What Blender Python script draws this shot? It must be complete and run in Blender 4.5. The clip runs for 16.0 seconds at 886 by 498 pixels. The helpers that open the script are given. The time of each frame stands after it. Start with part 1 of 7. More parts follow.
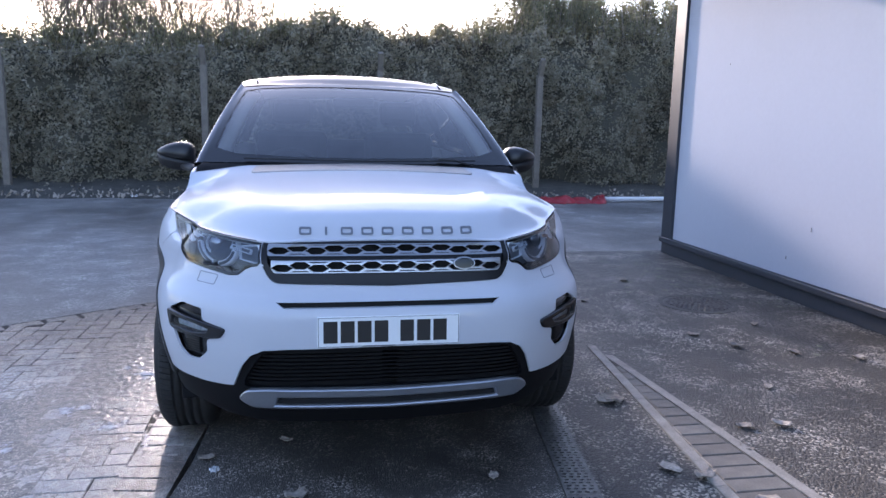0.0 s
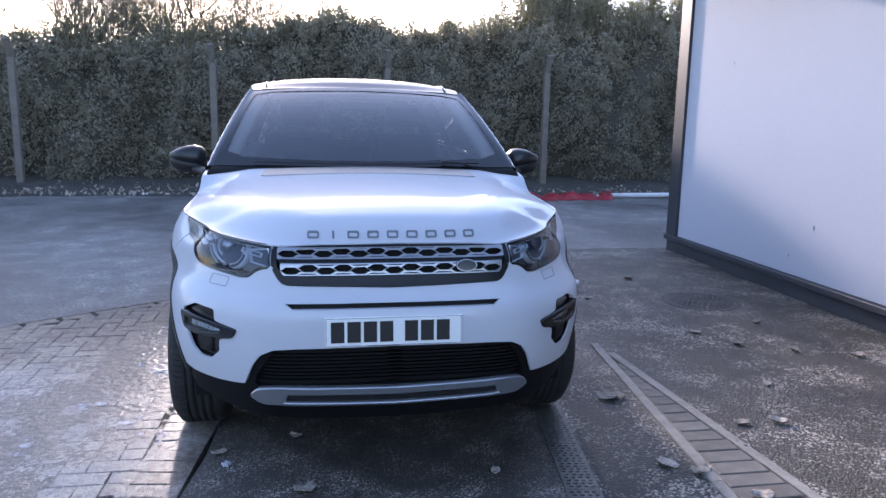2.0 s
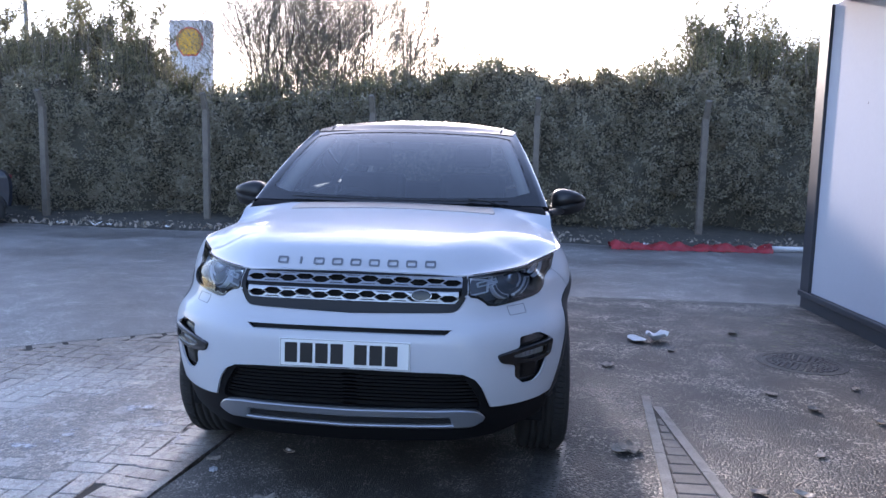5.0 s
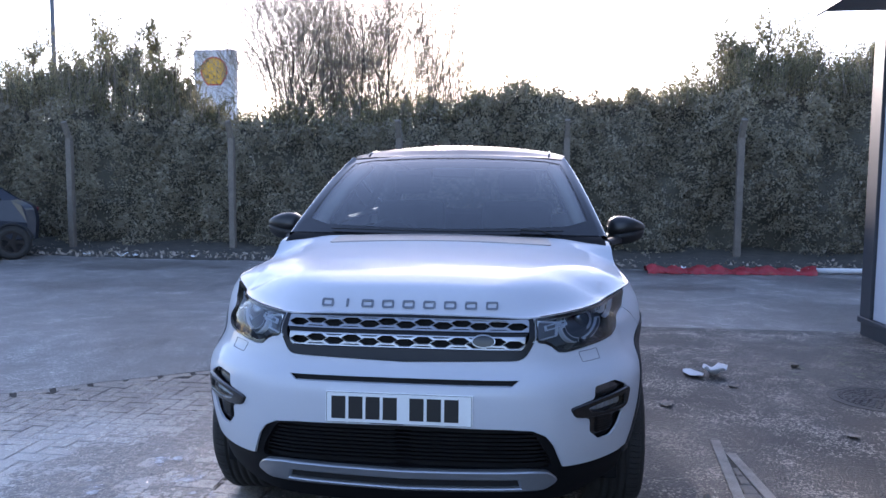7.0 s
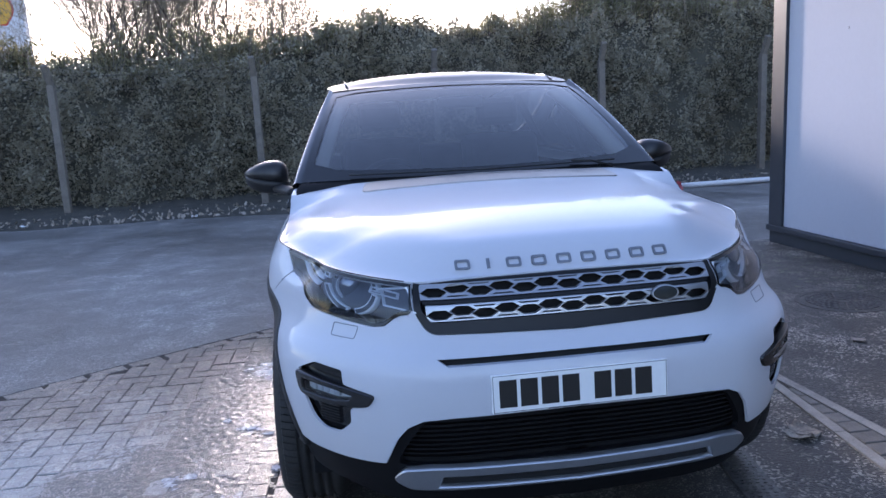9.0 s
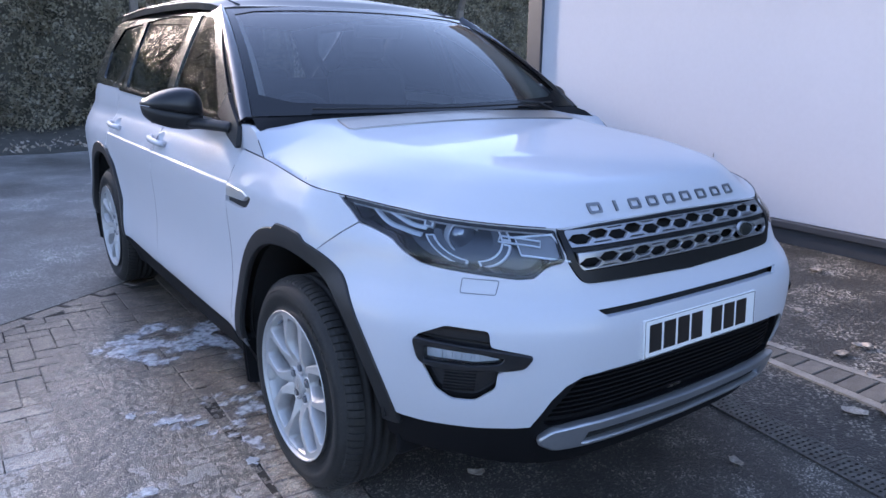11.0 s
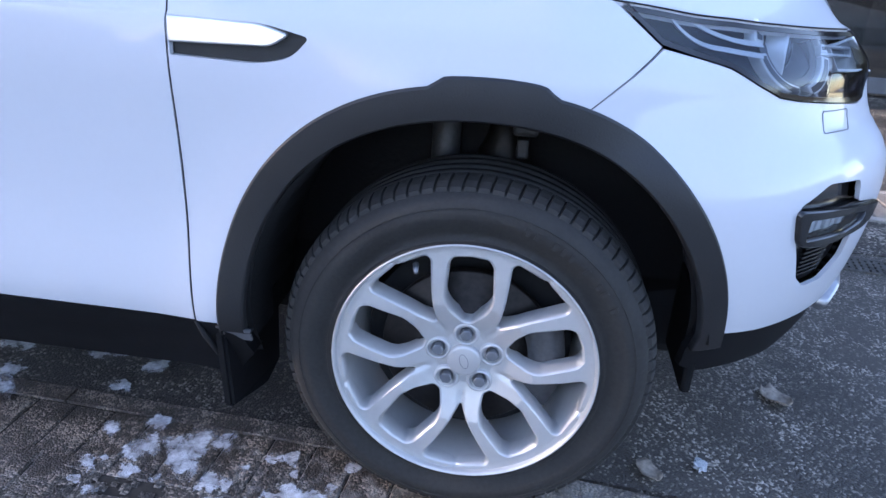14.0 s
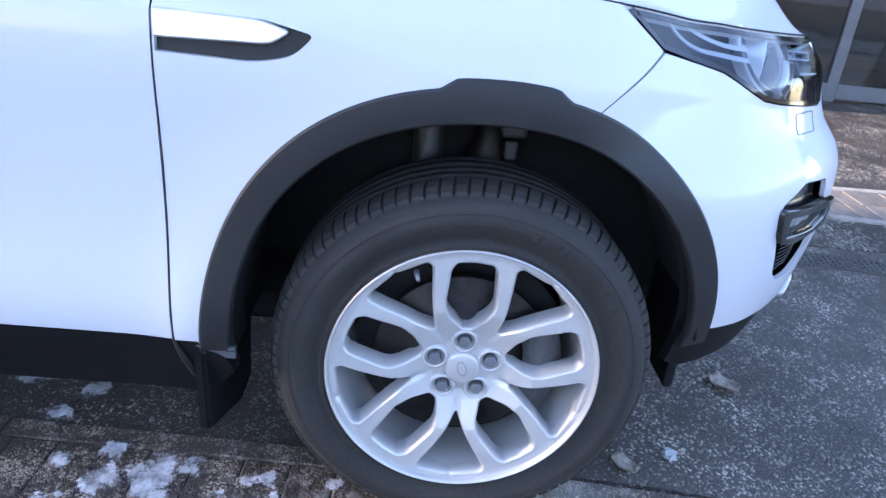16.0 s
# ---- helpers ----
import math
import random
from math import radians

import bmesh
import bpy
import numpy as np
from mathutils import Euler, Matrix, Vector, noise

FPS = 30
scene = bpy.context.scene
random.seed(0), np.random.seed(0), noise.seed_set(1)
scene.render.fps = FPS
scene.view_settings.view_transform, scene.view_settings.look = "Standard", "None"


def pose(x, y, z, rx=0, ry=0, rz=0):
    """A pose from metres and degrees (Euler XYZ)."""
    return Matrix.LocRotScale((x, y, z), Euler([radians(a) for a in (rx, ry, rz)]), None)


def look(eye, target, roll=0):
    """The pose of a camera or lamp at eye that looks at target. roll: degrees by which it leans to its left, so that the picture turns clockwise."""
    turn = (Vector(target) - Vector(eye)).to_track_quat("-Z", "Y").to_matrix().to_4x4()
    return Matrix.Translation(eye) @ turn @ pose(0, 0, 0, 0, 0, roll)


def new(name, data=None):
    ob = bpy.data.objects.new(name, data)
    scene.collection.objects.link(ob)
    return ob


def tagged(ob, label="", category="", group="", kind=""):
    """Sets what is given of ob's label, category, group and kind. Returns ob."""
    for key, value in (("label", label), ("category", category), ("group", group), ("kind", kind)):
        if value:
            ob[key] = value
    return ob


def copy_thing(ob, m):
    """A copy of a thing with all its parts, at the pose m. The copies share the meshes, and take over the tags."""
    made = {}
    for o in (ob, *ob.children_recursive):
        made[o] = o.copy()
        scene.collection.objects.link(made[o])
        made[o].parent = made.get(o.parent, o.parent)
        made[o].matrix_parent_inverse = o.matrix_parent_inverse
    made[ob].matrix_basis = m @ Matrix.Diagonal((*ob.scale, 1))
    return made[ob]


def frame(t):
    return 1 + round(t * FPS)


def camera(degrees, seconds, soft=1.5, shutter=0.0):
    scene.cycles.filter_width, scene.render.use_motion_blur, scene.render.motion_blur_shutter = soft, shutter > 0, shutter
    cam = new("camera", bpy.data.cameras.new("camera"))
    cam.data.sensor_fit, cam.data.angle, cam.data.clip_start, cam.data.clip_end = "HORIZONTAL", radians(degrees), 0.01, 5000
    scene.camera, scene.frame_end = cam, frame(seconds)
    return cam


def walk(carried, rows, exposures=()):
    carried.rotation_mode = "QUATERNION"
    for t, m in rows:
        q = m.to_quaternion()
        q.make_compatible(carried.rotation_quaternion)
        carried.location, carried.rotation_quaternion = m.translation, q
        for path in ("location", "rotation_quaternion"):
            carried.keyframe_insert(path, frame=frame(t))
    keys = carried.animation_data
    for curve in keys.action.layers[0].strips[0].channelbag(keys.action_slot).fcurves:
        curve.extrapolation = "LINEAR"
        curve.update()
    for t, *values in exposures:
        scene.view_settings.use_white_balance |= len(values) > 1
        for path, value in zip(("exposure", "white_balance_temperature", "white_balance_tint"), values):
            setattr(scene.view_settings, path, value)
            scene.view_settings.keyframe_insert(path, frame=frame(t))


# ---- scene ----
cam = camera(62.4, 16.0)
PATH = [
    (0, (-0.296, -2.564, 1.403), (0.066, -0.627, 1.062), 1.3),
    (0.5, (-0.489, -2.582, 1.422), (-0.072, -0.656, 1.081), 0.6),
    (1, (-0.548, -2.624, 1.428), (-0.111, -0.704, 1.078), 0.2),
    (1.5, (-0.471, -2.652, 1.451), (-0.062, -0.728, 1.093), 0.4),
    (2, (-0.292, -2.654, 1.451), (0.047, -0.715, 1.095), 1.1),
    (2.5, (-0.113, -2.626, 1.454), (0.128, -0.671, 1.106), 1.5),
    (3, (0.075, -2.523, 1.431), (0.201, -0.553, 1.106), 1.9),
    (5.5, (0.651, -2.787, 1.412), (0.437, -0.811, 1.189), 1.4),
    (6, (0.621, -2.719, 1.42), (0.389, -0.744, 1.211), 1.5),
    (6.5, (0.567, -2.569, 1.427), (0.324, -0.592, 1.243), 1.2),
    (7, (0.443, -2.46, 1.432), (0.203, -0.482, 1.258), 0.4),
    (7.5, (0.214, -2.407, 1.446), (0.004, -0.427, 1.258), -0.7),
    (8, (-0.003, -2.26, 1.432), (-0.13, -0.277, 1.205), -2.1),
    (8.5, (-0.278, -2.044, 1.443), (-0.253, -0.065, 1.155), -3.2),
    (9, (-0.621, -1.924, 1.421), (-0.379, 0.031, 1.072), -3.0),
    (9.5, (-0.924, -1.774, 1.395), (-0.421, 0.119, 0.994), -2.5),
    (10, (-1.253, -1.595, 1.41), (-0.505, 0.207, 0.971), -1.5),
    (12.5, (-2.14, -0.355, 1.324), (-0.619, 0.763, 0.664), 2.6),
    (13, (-2.157, 0.08, 1.292), (-0.499, 0.928, 0.562), 2.7),
    (13.5, (-2.18, 0.441, 1.23), (-0.415, 0.978, 0.457), 3.1),
    (14, (-2.085, 0.755, 1.101), (-0.27, 0.973, 0.29), 3.8),
    (14.5, (-1.956, 0.905, 0.993), (-0.132, 0.888, 0.172), 4.5),
    (15, (-1.86, 0.988, 0.935), (-0.051, 0.808, 0.101), 5.8),
    (15.5, (-1.888, 0.987, 0.93), (-0.062, 0.795, 0.138), 6.2),
    (16, (-2.055, 0.962, 1.091), (-0.227, 0.863, 0.287), 6.3),
]
walk(cam, [(t, look(e, g, r)) for t, e, g, r in PATH], [(0.0, 1.91, 6290.0, 26.0), (3.0, 1.92, 6290.0, 26.0), (7.0, 1.80, 6090.0, 26.0), (8.0, 1.66, 6090.0, 26.0), (8.5, 1.70, 6110.0, 26.0), (10.0, 1.90, 6350.0, 26.0), (12.5, 2.15, 6170.0, 26.0), (13.5, 2.36, 6290.0, 26.0), (14.5, 2.58, 6370.0, 26.0), (15.0, 2.72, 6360.0, 26.0), (15.5, 2.88, 6400.0, 26.0), (16.0, 2.79, 6280.0, 26.0)])

# ---- world, sun, exposure ----
SUN_EL, SUN_AZ = radians(16.0), radians(-7.0)
world = bpy.data.worlds.new("sky")
scene.world = world
world.use_nodes = True
wn = world.node_tree
sky = wn.nodes.new("ShaderNodeTexSky")
sky.sky_type = "NISHITA"
sky.sun_disc = False
sky.sun_elevation, sky.sun_rotation = SUN_EL, SUN_AZ
sky.air_density, sky.dust_density, sky.ozone_density = 1.0, 0.7, 1.5
wn.links.new(sky.outputs[0], wn.nodes["Background"].inputs[0])
wn.nodes["Background"].inputs[1].default_value = 0.17
sun = new("sun", bpy.data.lights.new("sun", "SUN"))
sun.data.energy, sun.data.angle, sun.data.color = 3.0, radians(2.0), (1.0, 0.9, 0.76)
sun.matrix_world = look((0, 0, 0), (-math.sin(SUN_AZ) * math.cos(SUN_EL), -math.cos(SUN_AZ) * math.cos(SUN_EL), -math.sin(SUN_EL)))


# ---- materials ----
def material(name, color, rough=0.5, metal=0.0, var=0.12, scale=8.0, fine=90.0, bump=0.0, coat=0.0, second=None, obj_random=0.0, spec=0.5, detail=4.0):
    """A surface with colour variation at two scales and fine relief."""
    m = bpy.data.materials.new(name)
    m.use_nodes = True
    t = m.node_tree
    n, l = t.nodes, t.links
    b = n["Principled BSDF"]
    b.inputs["Roughness"].default_value, b.inputs["Metallic"].default_value = rough, metal
    b.inputs["Coat Weight"].default_value, b.inputs["Coat Roughness"].default_value = coat, 0.03
    b.inputs["Specular IOR Level"].default_value = spec
    co = n.new("ShaderNodeTexCoord")
    big, small = n.new("ShaderNodeTexNoise"), n.new("ShaderNodeTexNoise")
    for q, s in ((big, scale), (small, fine)):
        q.inputs["Scale"].default_value, q.inputs["Detail"].default_value = s, detail
        l.new(co.outputs["Object"], q.inputs["Vector"])
    add = n.new("ShaderNodeMath")
    add.operation = "ADD"
    l.new(big.outputs["Fac"], add.inputs[0])
    l.new(small.outputs["Fac"], add.inputs[1])
    ramp = n.new("ShaderNodeMapRange")
    ramp.inputs["From Min"].default_value, ramp.inputs["From Max"].default_value = 0.7, 1.3
    l.new(add.outputs[0], ramp.inputs["Value"])
    mix = n.new("ShaderNodeMix")
    mix.data_type = "RGBA"
    c2 = second or tuple(max(0.0, c * (1 - 2 * var)) for c in color)
    mix.inputs["A"].default_value, mix.inputs["B"].default_value = (*c2, 1), (*color, 1)
    l.new(ramp.outputs[0], mix.inputs["Factor"])
    out = mix.outputs["Result"]
    if obj_random:
        info, hsv, mr = n.new("ShaderNodeObjectInfo"), n.new("ShaderNodeHueSaturation"), n.new("ShaderNodeMapRange")
        mr.inputs["To Min"].default_value, mr.inputs["To Max"].default_value = 1 - obj_random, 1 + obj_random
        l.new(info.outputs["Random"], mr.inputs["Value"])
        l.new(mr.outputs[0], hsv.inputs["Value"])
        l.new(out, hsv.inputs["Color"])
        out = hsv.outputs[0]
    l.new(out, b.inputs["Base Color"])
    if bump:
        bp = n.new("ShaderNodeBump")
        bp.inputs["Strength"].default_value, bp.inputs["Distance"].default_value = bump, 0.004
        l.new(small.outputs["Fac"], bp.inputs["Height"])
        l.new(bp.outputs[0], b.inputs["Normal"])
    return m


def glass(name, tint, rough=0.0, ior=1.45):
    """Thin clear glass: a mirror-like surface over what lies behind."""
    m = bpy.data.materials.new(name)
    m.use_nodes = True
    t = m.node_tree
    n, l = t.nodes, t.links
    n.remove(n["Principled BSDF"])
    tr, gl, mx, fr = n.new("ShaderNodeBsdfTransparent"), n.new("ShaderNodeBsdfGlossy"), n.new("ShaderNodeMixShader"), n.new("ShaderNodeFresnel")
    tr.inputs[0].default_value = (*tint, 1)
    gl.inputs["Roughness"].default_value = rough
    fr.inputs["IOR"].default_value = ior
    l.new(fr.outputs[0], mx.inputs[0])
    l.new(tr.outputs[0], mx.inputs[1])
    l.new(gl.outputs[0], mx.inputs[2])
    l.new(mx.outputs[0], n["Material Output"].inputs[0])
    return m


def ground_mat(name, dark, light, rough_lo, rough_hi, stone=160.0, patch=1.2, bump=0.6, speck=0.6, clump=35.0, lo=0.35, hi=0.7, damp=0.6):
    """Asphalt: light aggregate in a dark binder, damp and dry patches, rough relief."""
    m = bpy.data.materials.new(name)
    m.use_nodes = True
    t = m.node_tree
    n, l = t.nodes, t.links
    b = n["Principled BSDF"]
    co = n.new("ShaderNodeNewGeometry")
    vor, nz, pt = n.new("ShaderNodeTexVoronoi"), n.new("ShaderNodeTexNoise"), n.new("ShaderNodeTexNoise")
    vor.inputs["Scale"].default_value = stone
    nz.inputs["Scale"].default_value, nz.inputs["Detail"].default_value = clump, 8.0
    pt.inputs["Scale"].default_value, pt.inputs["Detail"].default_value = patch, 6.0
    for q in (vor, nz, pt):
        l.new(co.outputs["Position"], q.inputs["Vector"])
    sep = n.new("ShaderNodeSeparateColor")
    l.new(vor.outputs["Color"], sep.inputs[0])
    nz.inputs["Roughness"].default_value = 0.68
    # more of the stones show bare where the surface is worn
    r2 = n.new("ShaderNodeMapRange")
    r2.inputs["From Min"].default_value, r2.inputs["From Max"].default_value = lo, hi
    r2.inputs["To Min"].default_value, r2.inputs["To Max"].default_value = 0.95, 0.95 - speck
    l.new(nz.outputs["Fac"], r2.inputs["Value"])
    up = n.new("ShaderNodeMath")
    up.inputs[1].default_value = 0.40
    l.new(r2.outputs[0], up.inputs[0])
    r1 = n.new("ShaderNodeMapRange")
    l.new(r2.outputs[0], r1.inputs["From Min"])
    l.new(up.outputs[0], r1.inputs["From Max"])
    l.new(sep.outputs[0], r1.inputs["Value"])
    mix = n.new("ShaderNodeMix")
    mix.data_type = "RGBA"
    mix.inputs["A"].default_value, mix.inputs["B"].default_value = (*dark, 1), (*light, 1)
    l.new(r1.outputs[0], mix.inputs["Factor"])
    hsv, r4 = n.new("ShaderNodeHueSaturation"), n.new("ShaderNodeMapRange")
    r4.inputs["From Min"].default_value, r4.inputs["From Max"].default_value = 0.36, 0.60
    r4.inputs["To Min"].default_value, r4.inputs["To Max"].default_value = damp, 1.15
    l.new(pt.outputs["Fac"], r4.inputs["Value"])
    l.new(r4.outputs[0], hsv.inputs["Value"])
    l.new(mix.outputs["Result"], hsv.inputs["Color"])
    l.new(hsv.outputs[0], b.inputs["Base Color"])
    r3 = n.new("ShaderNodeMapRange")
    r3.inputs["From Min"].default_value, r3.inputs["From Max"].default_value = 0.35, 0.65
    r3.inputs["To Min"].default_value, r3.inputs["To Max"].default_value = rough_lo, rough_hi
    l.new(pt.outputs["Fac"], r3.inputs["Value"])
    l.new(r3.outputs[0], b.inputs["Roughness"])
    bp = n.new("ShaderNodeBump")
    bp.inputs["Strength"].default_value, bp.inputs["Distance"].default_value = bump, 0.006
    l.new(vor.outputs["Distance"], bp.inputs["Height"])
    bp.invert = True
    l.new(bp.outputs[0], b.inputs["Normal"])
    return m


PAINT = material("white_paint", (0.52, 0.53, 0.565), 0.45, var=0.01, coat=0.5, spec=0.2)
ROOF_PAINT = material("roof_paint", (0.02, 0.02, 0.022), 0.42, var=0.15, coat=0.25)
MATT_BLACK = material("satin_black_cap", (0.014, 0.014, 0.015), 0.38, var=0.1)
BLACK_PAINT = material("black_paint", (0.012, 0.012, 0.014), 0.25, var=0.1, coat=1.0)
GLOSS_BLACK = material("gloss_black", (0.012, 0.012, 0.013), 0.12, var=0.05)
PLASTIC = material("black_plastic", (0.011, 0.011, 0.012), 0.55, var=0.12, fine=300, bump=0.15)
SATIN_GREY = material("satin_grey", (0.20, 0.21, 0.23), 0.38, metal=0.6, var=0.05)
SILVER = material("silver_trim", (0.40, 0.41, 0.43), 0.34, metal=0.8, var=0.04)
BRIGHT = material("bright_silver", (0.75, 0.74, 0.72), 0.3, metal=0.7, var=0.03)
CHROME = material("chrome", (0.8, 0.81, 0.83), 0.08, metal=1.0, var=0.02)
ALLOY = material("alloy_paint", (0.50, 0.495, 0.49), 0.46, metal=0.5, var=0.03, coat=0.1)
RUBBER = material("tyre_rubber", (0.023, 0.0215, 0.020), 0.75, second=(0.012, 0.011, 0.010), scale=14, fine=120, bump=0.2)
# black plastic again, with shade put into its colour
SHADED_PLASTIC = material("shaded_plastic", (0.006, 0.006, 0.007), 0.65, var=0.1, spec=0.18)
# near-black, also used as painted shade in gaps and openings
DARK = material("near_black", (0.006, 0.006, 0.007), 0.8)
LINER = material("arch_liner", (0.007, 0.007, 0.008), 0.85, var=0.2, bump=0.3)
IRON = material("brake_iron", (0.026, 0.021, 0.019), 0.5, metal=0.6, var=0.3, scale=30)
CALIPER = material("cast_metal", (0.10, 0.10, 0.105), 0.55, metal=0.5, var=0.2)
PLATE = material("plate_white", (0.78, 0.79, 0.78), 0.35, var=0.02)
INK = material("plate_black", (0.01, 0.01, 0.011), 0.4)
TRIM_FABRIC = material("seat_fabric", (0.06, 0.06, 0.063), 0.9, var=0.15, bump=0.3)
DASH = material("dash_plastic", (0.045, 0.045, 0.048), 0.6, var=0.1)
LINING = material("headlining", (0.62, 0.61, 0.58), 0.95, var=0.05)
LAMP_SHELL = material("lamp_shell", (0.075, 0.085, 0.105), 0.35, metal=0.1, var=0.1)
PROJECTOR = material("projector_glass", (0.20, 0.22, 0.26), 0.06, metal=0.55, var=0.05, coat=1.0)
SATIN_BLACK = material("satin_black", (0.008, 0.008, 0.009), 0.4, var=0.1, spec=0.3)
MESH_BLACK = material("mesh_black", (0.005, 0.005, 0.006), 0.7, spec=0.2)
GUIDE = material("light_guide", (0.78, 0.81, 0.85), 0.22, metal=0.15, var=0.02)
SCREEN = glass("windscreen_glass", (0.50, 0.55, 0.57), 0.0, 2.15)
PRIVACY = glass("side_glass", (0.5, 0.53, 0.52), 0.0, 2.1)
LENS = glass("lamp_glass", (0.90, 0.93, 0.96), 0.0, 1.48)
BADGE = material("badge_dark", (0.018, 0.022, 0.022), 0.25, var=0.1)


# ---- mesh helpers ----
def mesh_ob(name, verts, faces, mat, parent=None, label="", smooth=True):
    me = bpy.data.meshes.new(name)
    me.from_pydata([tuple(v) for v in verts], [], [tuple(f) for f in faces])
    me.materials.append(mat)
    if smooth:
        me.polygons.foreach_set("use_smooth", [True] * len(me.polygons))
    me.update()
    ob = new(name, me)
    if parent is not None:
        ob.parent = parent
    return tagged(ob, label)


def part(name, bm, mat, parent=None, label="", smooth=False):
    """Links a bmesh as one mesh object under a thing or a part."""
    me = bpy.data.meshes.new(name)
    bmesh.ops.recalc_face_normals(bm, faces=bm.faces)
    bm.to_mesh(me)
    bm.free()
    me.materials.append(mat)
    if smooth:
        me.polygons.foreach_set("use_smooth", [True] * len(me.polygons))
    ob = new(name, me)
    if parent is not None:
        ob.parent = parent
    return tagged(ob, label)


def empty(name, label, category, group="", at=(0, 0, 0)):
    ob = new(name)
    ob.location = at
    return tagged(ob, label, category, group)


def box(bm, x0, x1, y0, y1, z0, z1, bevel=0.0, m=None):
    r = bmesh.ops.create_cube(bm, size=1.0, matrix=Matrix.Translation(((x0 + x1) / 2, (y0 + y1) / 2, (z0 + z1) / 2)) @ Matrix.Diagonal((x1 - x0, y1 - y0, z1 - z0, 1)))
    vs = r["verts"]
    if bevel:
        es = list({e for v in vs for e in v.link_edges})
        rb = bmesh.ops.bevel(bm, geom=es, offset=bevel, segments=2, affect="EDGES", profile=0.5)
        vs = list({v for f in rb["faces"] for v in f.verts} | {v for v in vs if v.is_valid})
    if m is not None:
        bmesh.ops.transform(bm, matrix=m, verts=vs)
    return vs


def boxed(name, dims, mat, parent=None, label="", bevel=0.0, m=None):
    bm = bmesh.new()
    box(bm, *dims, bevel=bevel, m=m)
    return part(name, bm, mat, parent, label)


def tube(pts, r, n=8, closed=False):
    """Vertices and faces of a round bar along points."""
    pts = [Vector(p) for p in pts]
    vs, fs, k = [], [], len(pts)
    rs = r if isinstance(r, (list, tuple)) else [r] * k
    ref = Vector((0, 0, 1))
    for i, p in enumerate(pts):
        a = pts[i - 1] if (i > 0 or closed) else p
        b = pts[(i + 1) % k] if (i < k - 1 or closed) else p
        d = (b - a).normalized()
        u = d.cross(ref if abs(d.z) < 0.95 else Vector((1, 0, 0))).normalized()
        w = d.cross(u)
        for j in range(n):
            t = 2 * math.pi * j / n
            vs.append(p + (u * math.cos(t) + w * math.sin(t)) * rs[i])
    for i in range(k if closed else k - 1):
        for j in range(n):
            a, b = i * n + j, i * n + (j + 1) % n
            c, d = ((i + 1) % k) * n + (j + 1) % n, ((i + 1) % k) * n + j
            fs.append((a, b, c, d))
    if not closed:
        fs.append(tuple(range(n))[::-1])
        fs.append(tuple(range((k - 1) * n, k * n)))
    return vs, fs


def lathe(profile, n=64, axis="x"):
    """A turned shape: profile rows of (distance along the axis, radius)."""
    vs, fs, k = [], [], len(profile)
    for i in range(n):
        t = 2 * math.pi * i / n
        for a, r in profile:
            p = (a, r * math.cos(t), r * math.sin(t))
            vs.append(p if axis == "x" else (p[1], p[2], p[0]))
    for i in range(n):
        for j in range(k - 1):
            fs.append((i * k + j, ((i + 1) % n) * k + j, ((i + 1) % n) * k + j + 1, i * k + j + 1))
    return vs, fs


def spline(points, n=12, closed=False):
    """A smooth curve through points of any dimension."""
    p = np.array(points, float)
    k = len(p)
    out = []
    for i in range(k if closed else k - 1):
        a, b = p[i], p[(i + 1) % k]
        pa = p[i - 1] if (i > 0 or closed) else 2 * a - b
        pb = p[(i + 2) % k] if (i < k - 2 or closed) else 2 * b - a
        d1, d0, d2 = np.linalg.norm(b - a) ** 0.5, max(np.linalg.norm(a - pa) ** 0.5, 1e-4), max(np.linalg.norm(pb - b) ** 0.5, 1e-4)
        m1 = (a - pa) / d0 - (b - pa) / (d0 + d1) + (b - a) / d1
        m2 = (b - a) / d1 - (pb - a) / (d1 + d2) + (pb - b) / d2
        m1, m2 = m1 * d1, m2 * d1
        for j in range(n):
            t = j / n
            out.append((2 * t**3 - 3 * t**2 + 1) * a + (t**3 - 2 * t**2 + t) * m1 + (3 * t**2 - 2 * t**3) * b + (t**3 - t**2) * m2)
    if not closed:
        out.append(p[-1])
    return np.array(out)


def smooth_fn(xs, ys):
    """A smooth function through a few knots, flat outside them."""
    c = spline(list(zip(xs, ys)), 16)
    return lambda v: np.interp(v, c[:, 0], c[:, 1])


def step01(v, a, b):
    t = np.clip((np.asarray(v, float) - a) / (b - a), 0, 1)
    return t * t * (3 - 2 * t)


def resample(poly, step):
    p = np.array(poly, float)
    out = []
    for a, b in zip(p, np.roll(p, -1, 0)):
        k = max(1, int(round(np.linalg.norm(b - a) / step)))
        for j in range(k):
            out.append(a + (b - a) * j / k)
    return np.array(out)


def rounded(poly, r, n=5):
    """A polygon with its corners rounded; r is one radius, or one for each corner."""
    p = [np.array(q, float) for q in poly]
    k = len(p)
    out = []
    for i in range(k):
        a, b, c = p[i - 1], p[i], p[(i + 1) % k]
        ri = r[i] if isinstance(r, (list, tuple)) else r
        la, lc = np.linalg.norm(a - b), np.linalg.norm(c - b)
        q = min(ri, 0.45 * la, 0.45 * lc)
        if q < 1e-5:
            out.append(b)
            continue
        s, e = b + (a - b) / la * q, b + (c - b) / lc * q
        for j in range(n + 1):
            t = j / n
            out.append((1 - t) ** 2 * s + 2 * t * (1 - t) * b + t**2 * e)
    return np.array(out)


def inside(pts, poly):
    x, y = pts[:, 0], pts[:, 1]
    res = np.zeros(len(pts), bool)
    for (x0, y0), (x1, y1) in zip(poly, np.roll(poly, -1, 0)):
        if y0 == y1:
            continue
        hit = ((y0 > y) != (y1 > y)) & (x < (x1 - x0) * (y - y0) / (y1 - y0) + x0)
        res ^= hit
    return res


